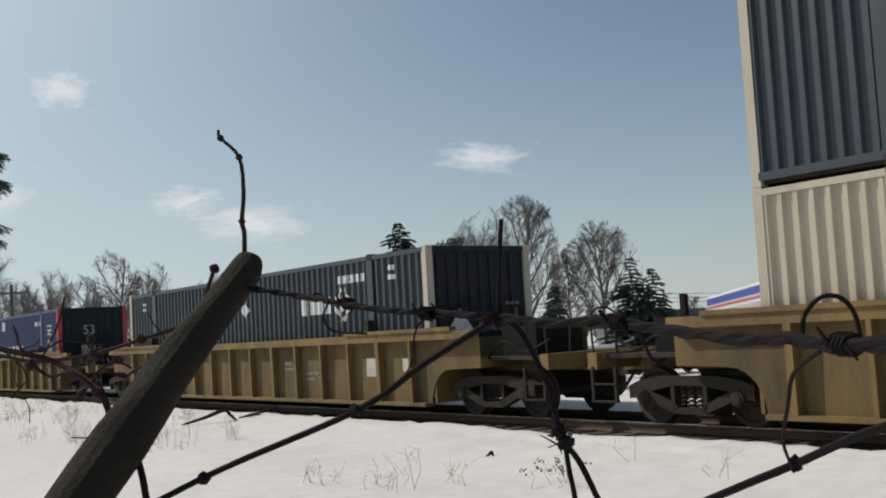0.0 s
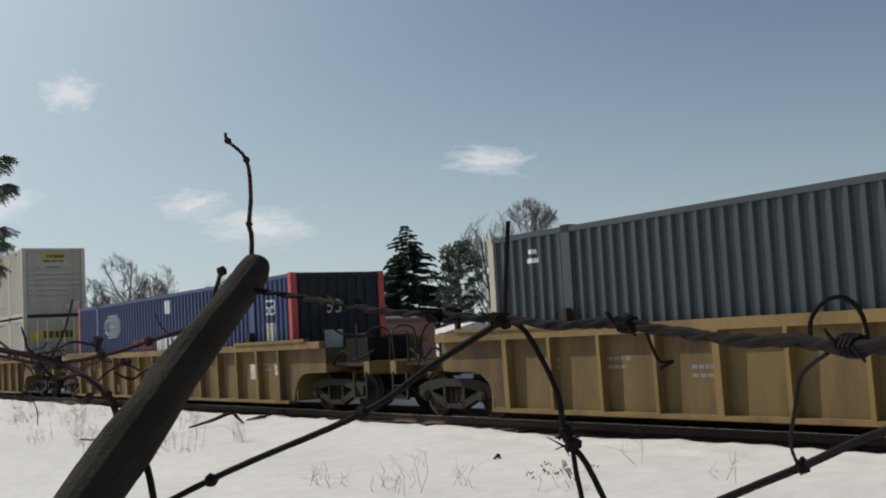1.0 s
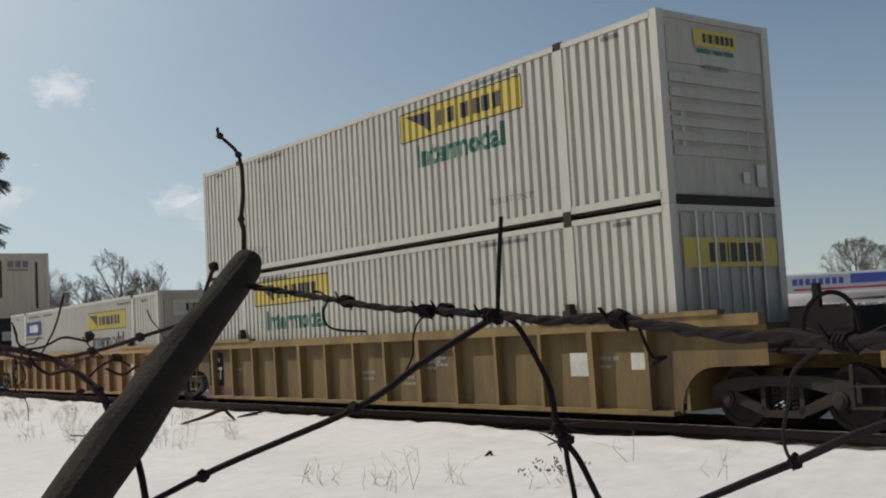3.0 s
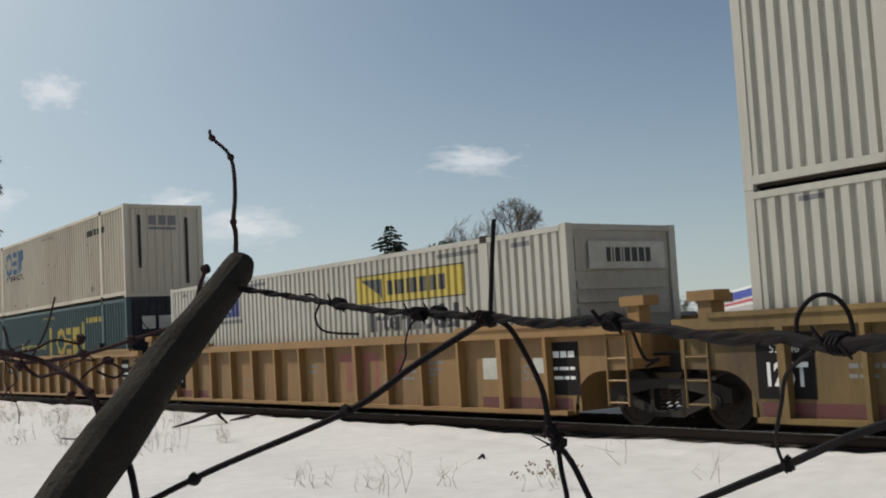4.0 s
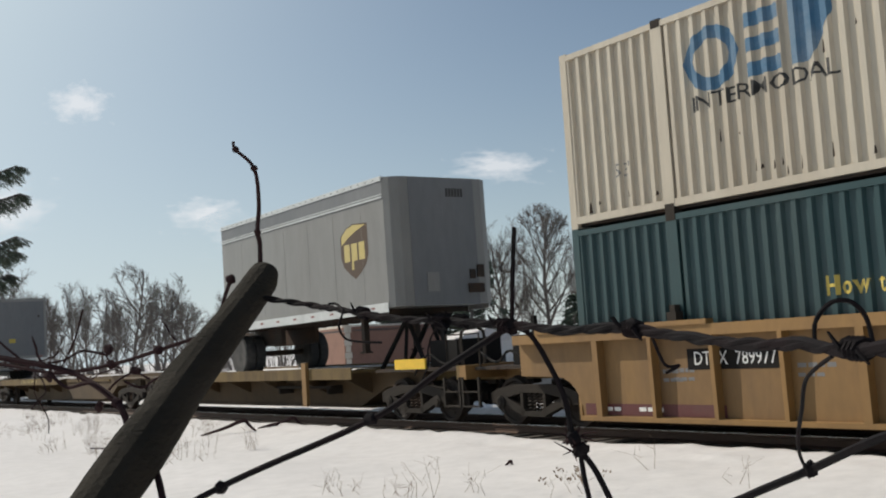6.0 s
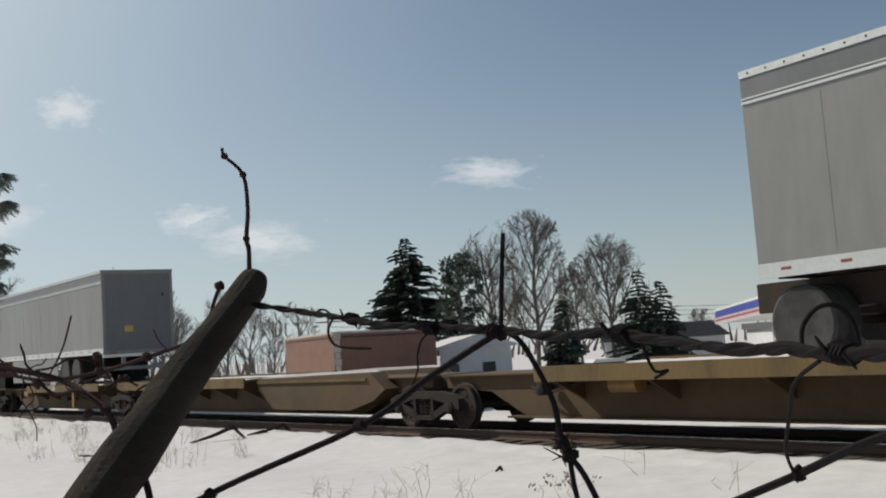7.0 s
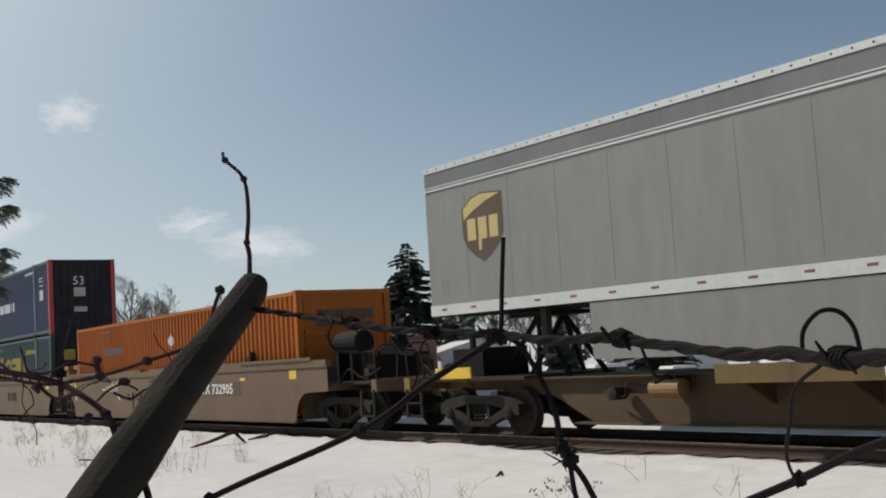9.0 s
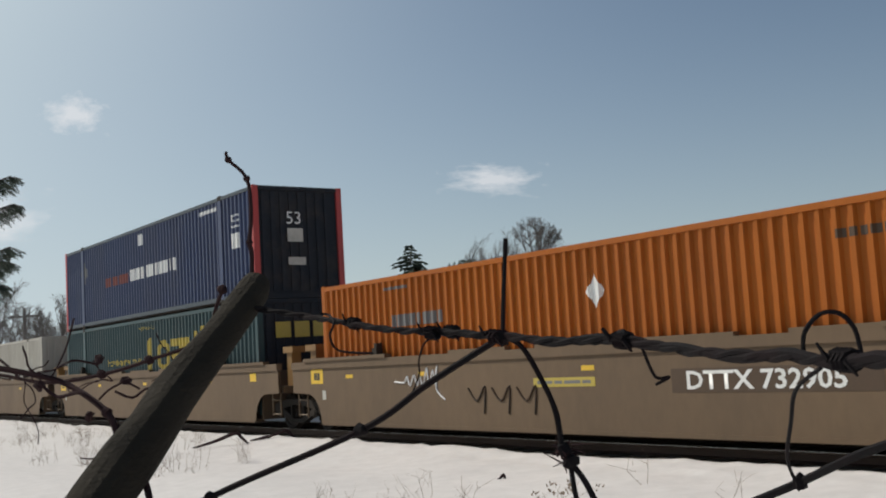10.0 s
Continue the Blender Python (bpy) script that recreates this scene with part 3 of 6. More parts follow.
    for i in range(60):
        x, z, l = rnd.uniform(-7.8, 7.8), rnd.choice((0.28, 0.3, 0.35, 0.9, 1.5, 1.6, 2.0)) + rnd.uniform(-0.1, 0.1), rnd.uniform(0.04, 0.2)
        decal("rust_streak", shapes([(x, z), (x + 0.03, z + 0.02), (x + 0.022, z + l), (x + 0.012, z + l)]), "steel", ob, k, ys, lift=0.002)
    end_decals("logo_shape", [*bars(-0.5, 0.4, 2.25, 2.55, [1, 1, 1]), rect(-0.5, 0.4, 2.1, 2.18)], "logo_grey", ob, h - 0.012)
    end_decals("rust_streak", [rect(-0.85, -0.75, 0.9, 2.55), rect(0.70, 0.80, 0.4, 2.5)], "dust", ob, h - 0.010)
    for a0, a1, lab in ((104.12, 120.5, "dark green corrugated container with yellow emblem, in a yellow well car"), (203.66, 219.81, "dark green corrugated container with yellow emblem, under a navy one")):
        ob, k, ys, h = container(lab, a0, a1, Z0, "green", "green", "slate_end_shaded")
        decals("logo_bar", [[(0.2, 1.2), (0.5, 1.2), (0.5, 2.28), (0.2, 2.2)], [(3.88, 1.2), (4.12, 1.2), (4.12, 2.3), (3.88, 2.3)]], "logo_yellow", ob, k, ys, label="yellow painted bar")
        decals("logo_shape", [*ring(1.55, 1.69, 0.52, 0.48, 0.20), rect(2.15, 2.72, 1.94, 2.16), rect(2.15, 2.72, 1.58, 1.79), rect(2.15, 2.72, 1.22, 1.43), [(2.82, 2.16), (3.6, 2.16), (3.6, 1.8), (3.2, 1.22), (2.82, 1.22)]], "logo_yellow", ob, k, ys, label="yellow painted shape")
        decal("lettering", word("How tomorrow moves", 0.26, 0.02), "logo_yellow", ob, k, ys, at=(-1.93, 1.6), squeeze=0.95)
        decal("lettering", word("WARNING HIGH CUBE", 0.10), "logo_yellow", ob, k, ys, at=(0.18, 2.58))
        decals("marking", bars(4.36, 5.9, 2.25, 2.42, [1, 1, 1, 1, 0.4, 1, 1, 1, 1, 1, 1]), "logo_yellow", ob, k, ys)
        end_decals("logo_shape", bars(-0.8, 0.7, 1.9, 2.3, [1, 1, 1]), "logo_yellow" if a0 > 200 else "placard", ob, h + 0.004)
    # orange
    ob, k, ys, h = container("orange corrugated container with white diamond placard, in a well car", 183.5, 200.3, Z0, "orange", "orange", "orange", posts=False, door="horizontal")
    cx = 0.45
    decal("placard", shapes([(cx - 0.19, 2.08), (cx, 1.78), (cx + 0.19, 2.08), (cx, 2.38)]), "logo_white", ob, k, ys, label="white diamond placard")
    decals("logo_block", bars(-5.54, -3.8, 1.84, 2.08, [1, 1, 1, 1, 1, 0.4, 1, 1, 1]), "logo_grey", ob, k, ys)
    plate_rows(ob, k, ys, -5.4, 2.6, [0.8], "logo_grey", 0.06)
    decals("marking", bars(4.9, 6.1, 2.38, 2.5, [1, 1, 1, 1, 1, 0.3, 1, 1]), "logo_brown", ob, k, ys)
    end_decals("logo_block", [*bars(-0.75, 0.8, 2.16, 2.42, [1, 1, 1, 1, 1, 0.4, 1, 1, 1]), rect(-0.78, 0.8, 2.04, 2.09)], "logo_brown", ob, h - 0.006)
    end_decal("placard", shapes([(-0.80, 0.95), (-0.56, 0.65), (-0.32, 0.95), (-0.56, 1.25)]), "placard", ob, h + 0.005, "white diamond placard")
    end_decals("marking", bars(-0.1, 0.4, 1.54, 1.62, [1, 1, 1]), "placard", ob, h + 0.005)
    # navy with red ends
    ob, k, ys, h = container("navy blue corrugated container with red end posts, stacked", 203.66, 219.81, Z1, "navy", "red", "slate_end_shaded", frame_end="red", rail_mat="slate")
    decals("logo_block", bars(-1.1, 2.8, 1.25, 1.62, [1.2, 0.8, 0.9, 0.8, 0.9, 0.8, 0.9, 0.9, 0.4, 0.9]), "logo_white", ob, k, ys)
    decals("logo_block", bars(-3.6, -1.3, 1.25, 1.55, [1, 1, 1, 1, 1, 1, 1]), "logo_red", ob, k, ys)
    decal("emblem_diamond", shapes([(-6.3, 1.95), (-5.9, 1.55), (-5.5, 1.95), (-5.9, 2.35)]), "logo_grey", ob, k, ys)
    decals("placard", [rect(-0.3, 0.1, 2.3, 2.65), rect(6.7, 7.2, 1.4, 1.8)], "logo_white", ob, k, ys)
    decal("lettering", word("53", 0.36), "logo_white", ob, k, ys, at=(6.95, 2.1))
    plate_rows(ob, k, ys, 5.2, 2.55, [1.2], "logo_white", 0.10)
    num = word("53", 0.34)
    for v in num.verts:
        v.co += Vector((-0.15, 0, 2.05))
    end_decal("lettering", num, "logo_white", ob, h + 0.005)
    end_decals("placard", [rect(-0.35, 0.1, 1.45, 1.8), rect(-0.35, 0.15, 0.85, 1.05)], "placard", ob, h + 0.005)
    # the last one, far up the line
    ob, k, ys, h = container("pale grey corrugated container, far up the line in a well car", 223.3, 239.4, Z0, "white", "white", "white")
    decal("placard", shapes(rect(5.4, 6.6, 1.6, 2.1)), "placard", ob, k, ys)


build_containers()


# ---- railway cars ----
WHEELS = []        # (wheelset, its rest pose)


def truck(car, x, mat="steel"):
    """A two-axle truck under a car, at x in the car's space (z = 0 is the rail)."""
    t = part("truck", boxes((x - 0.22, x + 0.22, -0.98, 0.98, 0.42, 0.68), (x - 0.35, x + 0.35, -0.35, 0.35, 0.62, 0.78)), mat, car, "cast steel truck with spring groups")
    for sg in (-1, 1):
        y0, y1 = sg * 0.94, sg * 1.10
        bm = prism([(x - 1.18, 0.40), (x - 1.18, 0.60), (x - 0.95, 0.68), (x - 0.55, 0.74), (x + 0.55, 0.74), (x + 0.95, 0.68), (x + 1.18, 0.60), (x + 1.18, 0.40), (x + 0.98, 0.42), (x + 0.72, 0.52), (x + 0.30, 0.60), (x - 0.30, 0.60), (x - 0.72, 0.52), (x - 0.98, 0.42)], y0, y1)
        prism([(x - 0.95, 0.44), (x - 0.74, 0.52), (x - 0.22, 0.30), (x - 0.30, 0.20)], y0, y1, bm)
        prism([(x + 0.95, 0.44), (x + 0.74, 0.52), (x + 0.22, 0.30), (x + 0.30, 0.20)], y0, y1, bm)
        box(bm, x - 0.32, x + 0.32, min(y0, y1), max(y0, y1), 0.19, 0.28)
        box(bm, x - 0.34, x - 0.27, min(y0, y1), max(y0, y1), 0.28, 0.62)
        box(bm, x + 0.27, x + 0.34, min(y0, y1), max(y0, y1), 0.28, 0.62)
        part("side_frame", bm, "dust", t)
        for dx in (-0.16, 0.0, 0.16):
            pts = [(x + dx + 0.055 * math.cos(w), sg * 1.0 + 0.055 * math.sin(w), 0.28 + 0.3 * w / (5 * math.tau)) for w in [i * math.tau / 8 for i in range(41)]]
            part("spring", tube(pts, 0.017, 4), "steel", t)
        for dx in (-0.89, 0.89):
            part("bearing_cap", lathe([(0, 0.12), (0.05, 0.12), (0.06, 0.07), (0.075, 0.07)] if sg > 0 else [(0, 0.12), (-0.05, 0.12), (-0.06, 0.07), (-0.075, 0.07)], 12, sg * 1.08, None, (x + dx, 0.43)), "dust", t)
    for dx in (-0.89, 0.89):
        bm = lathe([(-0.95, 0.08), (0.95, 0.08)], 10)
        for sg in (-1, 1):
            lathe([(sg * 0.665, 0.46), (sg * 0.69, 0.455), (sg * 0.70, 0.43), (sg * 0.80, 0.425), (sg * 0.802, 0.36), (sg * 0.77, 0.34), (sg * 0.77, 0.16), (sg * 0.82, 0.12), (sg * 0.82, 0.05)], 28, 0, bm)
        for k in range(6):
            a = k * math.tau / 6
            box(bm, 0.24 * math.cos(a) - 0.03, 0.24 * math.cos(a) + 0.03, -0.785, -0.76, 0.24 * math.sin(a) - 0.03, 0.24 * math.sin(a) + 0.03)
        ws = part("wheelset", bm, "wheel", t, "steel wheels on an axle")
        ws.matrix_basis = pose(x + dx, 0, 0.43)
        WHEELS.append(ws)
    return t


def ladder(car, x, z0, z1, w=0.42, y=-1.34, mat="steel", rungs=4):
    bm = bmesh.new()
    for dx in (-w / 2, w / 2):
        tube([(x + dx, y, z0), (x + dx, y, z1)], 0.02, 6, bm)
    for i in range(rungs):
        z = z0 + 0.05 + (z1 - z0 - 0.1) * i / (rungs - 1)
        tube([(x - w / 2, y, z), (x + w / 2, y, z)], 0.016, 6, bm)
    part("ladder", bm, mat, car, "steel rung ladder")


def coupler(car, x, e):
    bm = boxes((min(x, x - e * 0.9), max(x, x - e * 0.9), -0.09, 0.09, 0.74, 0.92), (min(x, x + e * 0.12), max(x, x + e * 0.12), -0.17, 0.12, 0.70, 0.97), (min(x + e * 0.1, x + e * 0.24), max(x + e * 0.1, x + e * 0.24), -0.17, -0.05, 0.70, 0.97))
    part("coupler", bm, "steel", car, "knuckle coupler")
    bm = tube(smooth([(x - e * 0.5, -0.35, 0.8), (x - e * 0.2, -0.38, 0.45), (x + e * 0.05, -0.3, 0.38), (x + e * 0.2, -0.2, 0.55)], 5), 0.028, 6)
    part("air_hose", bm, "black", car, "black rubber air hose")


def end_platform(car, x, e, mat, length, brake=True):
    """The end of a car over its own truck: decking, steps, grab irons, brake gear. x: the well's end; e: +1 towards the front."""
    def span(a, b):
        return min(x + e * a, x + e * b), max(x + e * a, x + e * b)
    part("draft_sill", boxes((*span(0.0, length - 0.25), -0.36, 0.36, 0.80, 1.02)), mat, car)
    part("end_deck", boxes((*span(0.1, length - 0.45), -1.1, 1.1, 1.02, 1.08)), "steel", car, "grated end platform")
    part("end_sill", boxes((*span(length - 0.62, length - 0.42), -1.32, 1.32, 0.86, 1.12)), mat, car)
    bm = boxes((*span(length - 0.55, length - 0.5), -1.35, -1.30, 0.35, 0.9), (*span(length - 1.05, length - 1.0), -1.35, -1.30, 0.35, 0.9), (*span(length - 1.05, length - 0.5), -1.36, -1.28, 0.35, 0.38), (*span(length - 1.05, length - 0.5), -1.36, -1.28, 0.62, 0.645))
    part("step", bm, "dust", car, "steel stirrup step")
    bm = tube(smooth([(x + e * (length - 0.5), -1.25, 1.1), (x + e * (length - 0.5), -1.25, 1.75), (x + e * (length - 0.5), -0.75, 1.75), (x + e * (length - 0.5), -0.75, 1.1)], 3), 0.02, 6)
    part("handrail", bm, "dust", car)
    bm = tube([(x + e * (length - 1.0), -1.25, 1.08), (x + e * (length - 1.0), -1.25, 1.7), (x + e * (length - 0.55), -1.25, 1.7)], 0.018, 6)
    part("grab_iron", bm, "dust", car)
    part("equipment_stand", boxes((*span(length - 2.3, length - 1.35), -0.75, 0.35, 1.08, 1.62), (*span(length - 1.95, length - 1.85), -0.7, -0.62, 1.62, 1.95)), "black", car, "black equipment housing")
    part("rigging", tube(smooth([(x + e * (length - 2.4), -1.1, 0.95), (x + e * (length - 1.8), -1.15, 1.35), (x + e * (length - 1.3), -1.1, 1.15), (x + e * (length - 0.7), -1.0, 1.35)], 4), 0.025, 6), "black", car)
    if brake:
        wx = x + e * (length - 1.30)
        rim = tube([(wx, 0.15 + 0.29 * math.cos(k * math.tau / 24), 2.28 + 0.29 * math.sin(k * math.tau / 24)) for k in range(25)], 0.022, 6)
        for k in range(6):
            w = k * math.tau / 6
            tube([(wx, 0.15, 2.28), (wx, 0.15 + 0.28 * math.cos(w), 2.28 + 0.28 * math.sin(w))], 0.014, 5, rim)
        part("hand_brake", rim, "black", car, "black spoked hand brake wheel")
        part("brake_gearbox", lathe([(-0.02, 0.05), (0.0, 0.13), (0.22, 0.15), (0.24, 0.06)], 14), "black", car).matrix_basis = pose(wx - e * 0.03, 0.15, 2.28, 0, 0, 90 * e)
        part("brake_post", boxes((*span(length - 1.72, length - 1.60), 0.02, 0.28, 1.08, 2.34), (*span(length - 1.66, length - 1.52), 0.05, 0.25, 2.05, 2.50)), "black", car, "black upright plate")
        part("brake_shelf", prism([(x + e * (length - 2.25), 1.62), (x + e * (length - 2.25), 1.72), (x + e * (length - 1.9), 1.78), (x + e * (length - 1.72), 2.02), (x + e * (length - 1.3), 1.66), (x + e * (length - 0.8), 1.64), (x + e * (length - 0.8), 1.56)], -0.1, 0.3), "black", car)
        part("guard_rail", tube([(x + e * (length - 2.2), -0.6, 1.6), (x + e * (length - 2.2), -0.6, 2.02), (x + e * (length - 1.75), -0.6, 2.02), (x + e * (length - 1.75), -0.6, 1.6)], 0.02, 6), "dust", car)
        bm = lathe([(-0.06, 0.08), (-0.02, 0.2), (0.03, 0.26), (0.97, 0.26), (1.02, 0.2), (1.06, 0.08)], 18)
        for v in bm.verts:
            v.co = Vector((x + e * (length - 2.80) + e * v.co.y, -0.70 + v.co.x, 1.94 + v.co.z))
        part("air_tank", bm, "black", car, "black air tank lying along the car")
        part("tank_cradle", boxes((*span(length - 2.75, length - 2.65), -0.9, -0.5, 1.08, 1.72), (*span(length - 2.15, length - 2.05), -0.9, -0.5, 1.08, 1.72)), "black", car)
        bm = lathe([(-0.35, 0.02), (-0.34, 0.13), (0.34, 0.13), (0.35, 0.02)], 12, -0.55, None, (x + e * (length - 1.5), 1.23))
        part("air_reservoir", bm, "steel", car)
    coupler(car, x + e * length, e)


def well_side(L0, L1, e0, e1, y0, y1):
    """Outline of a well's side: deep between its trucks, cut up in a curve over them. e0, e1: overhang at the ends."""
    poly = [(L0 + 0.05, 0.22), (L1 - 0.05, 0.22)]
    poly += [(L1 - 0.05 + 0.62 * (1 - math.cos(a)), 0.22 + 0.66 * math.sin(a)) for a in [i * math.pi / 2 / 6 for i in range(1, 7)]]
    poly += [(L1 + e1, 0.90), (L1 + e1, 1.46), (L0 - e0, 1.46), (L0 - e0, 0.90)]
    poly += [(L0 + 0.05 - 0.62 * (1 - math.cos(a)), 0.22 + 0.66 * math.sin(a)) for a in [i * math.pi / 2 / 6 for i in range(6, 0, -1)]]
    return prism(poly, y0, y1)


def well_car(a0, a1, front, back, mat="yellow", label="", smooth_side=False, letters=()):
    """A well car for containers from a0 (front) to a1. front, back: 'own' truck and coupler, 'share' an articulated joint whose truck this car carries, or 'ride' on the next car's truck."""
    ob = thing("well_car", label or "dusty yellow ribbed intermodal well car", "railway car", "cars of the train")
    mid, h = (a0 + a1) / 2, (a1 - a0) / 2 + 0.05
    e = {"own": 1.5, "share": 1.25, "ride": 1.25}
    ef, eb = e[front], e[back]
    for sg in (-1, 1):
        yy = sorted((sg * 1.425, sg * 1.44)) if smooth_side else sorted((sg * 1.30, sg * 1.315))
        # sheets behind the ribs take the darker copy, with rib and chord shade in it
        part("side_sheet", well_side(-h, h, eb, ef, *yy), {"yellow": "panel", "yellow2": "panel2"}.get(mat, mat), ob, "dust-streaked side sheet, shade put into its colour")
        part("top_chord", boxes((-h - eb, h + ef, *sorted((sg * 1.33, sg * 1.47)), 1.44, 1.60)), mat, ob)
        part("bottom_chord", boxes((-h + 0.1, h - 0.1, *sorted((sg * 1.20, sg * 1.45)), 0.19, 0.26)), mat, ob)
        if not smooth_side:
            n = 13
            for i in range(n + 1):
                x = -h + 0.55 + (2 * h - 1.1) * i / n
                wide = 0.07 if i % 4 else 0.12
                poly = [(1.315, 1.44), (1.47, 1.44), (1.45, 0.26), (1.315, 0.26)]
                bm = bmesh.new()
                va = [bm.verts.new((x - wide / 2, sg * p, z)) for p, z in poly]
                vb = [bm.verts.new((x + wide / 2, sg * p, z)) for p, z in poly]
                bm.faces.new(va), bm.faces.new(vb)
                for k in range(4):
                    bm.faces.new((va[k], va[(k + 1) % 4], vb[(k + 1) % 4], vb[k]))
                part("rib", bm, mat, ob)
        for x0, x1 in ((h - 2.9, h + ef - 0.65), (-h - eb + 0.65, -h + 2.9)):
            part("chord_cap", boxes((x0, x1, *sorted((sg * 1.34, sg * 1.50)), 1.60, 1.67)), mat, ob)
        if smooth_side:
            for x0 in (-3.4, -0.9, 1.6, 4.2):
                part("chord_cap", boxes((x0, x0 + 1.7, *sorted((sg * 1.33, sg * 1.46)), 1.60, 1.66)), mat, ob)
        for x in (-6.02, 6.02):
            part("lock_bracket", boxes((x - 0.09, x + 0.09, *sorted((sg * 1.30, sg * 1.45)), 1.58, 1.80), (x - 0.05, x + 0.05, *sorted((sg * 1.28, sg * 1.42)), 1.80, 1.90)), "dust", ob, "container lock bracket")
    for x in (-h + 0.25, -6.0, -3.0, 0, 3.0, 6.0, h - 0.25):
        part("floor_beam", boxes((x - 0.2, x + 0.2, -1.29, 1.29, 0.265, 0.355)), "steel", ob)
    for kind, x, s, ov in ((front, h, 1, ef), (back, -h, -1, eb)):
        def span(a, b):
            return min(x + s * a, x + s * b), max(x + s * a, x + s * b)
        part("bulkhead", boxes((*span(0.02, 0.08), -1.295, 1.295, 0.25, 1.44)), mat, ob)
        part("bolster", boxes((*span(0.6, ov), -1.295, 1.295, 0.90, 1.06)), mat, ob)
        if kind == "own":
            end_platform(ob, x, s, mat, 3.75, brake=smooth_side and s > 0)
            truck(ob, x + s * 1.5)
        else:
            part("articulation", boxes((*span(0.6, 1.65), -0.5, 0.5, 0.80, 1.10)), "steel", ob)
            for yy in (-1.0, 0.75):
                part("stanchion", boxes((*span(0.9, 1.15), yy, yy + 0.25, 1.06, 1.85), (*span(0.8, 1.3), yy - 0.05, yy + 0.3, 1.85, 2.0)), "yellow2", ob, "yellow guide post")
            ladder(ob, x + s * 0.95, 0.35, 1.45, mat=mat)
            if kind == "share":
                truck(ob, x + s * 1.75)
    on_train(ob, mid, 0)
    return ob, h


def side_text(ob, text, height, x, z, mat, y=-1.318, squeeze=1.0, bold=0.0):
    bm = word(text, height, bold)
    for v in bm.verts:
        v.co = (v.co.x * squeeze + x, y, v.co.z + z)
    part("lettering", bm, mat, ob)


def side_shapes(name, ob, polys, mat, y=-1.318, label=""):
    for q in polys:
        bm = shapes(q)
        for v in bm.verts:
            v.co.y = y
        part(name, bm, mat, ob, label)


def scribble(ob, pts, mat="graffiti", r=0.012, y=-1.322):
    part("graffiti", tube(smooth([(x, y, z) for x, z in pts], 4), r, 5), mat, ob, "thin sprayed line")


def stencils(ob, h, seed):
    """Stencilled data panels and placards on a ribbed side."""
    rnd = random.Random(seed)
    side_shapes("placard", ob, [rect(h - 1.0, h - 0.65, 0.85, 1.1)], "placard")
    side_shapes("placard", ob, [rect(h - 2.35, h - 1.85, 0.75, 1.12)], "placard")
    for i in range(6):
        x, z = rnd.uniform(-h + 1, h - 1), rnd.uniform(0.7, 1.1)
        side_shapes("stencil", ob, bars(x, x + rnd.uniform(0.3, 0.6), z, z + 0.06, [1, 1, 0.6, 1]) + bars(x, x + 0.4, z - 0.12, z - 0.07, [1, 1, 1]), "logo_grey")


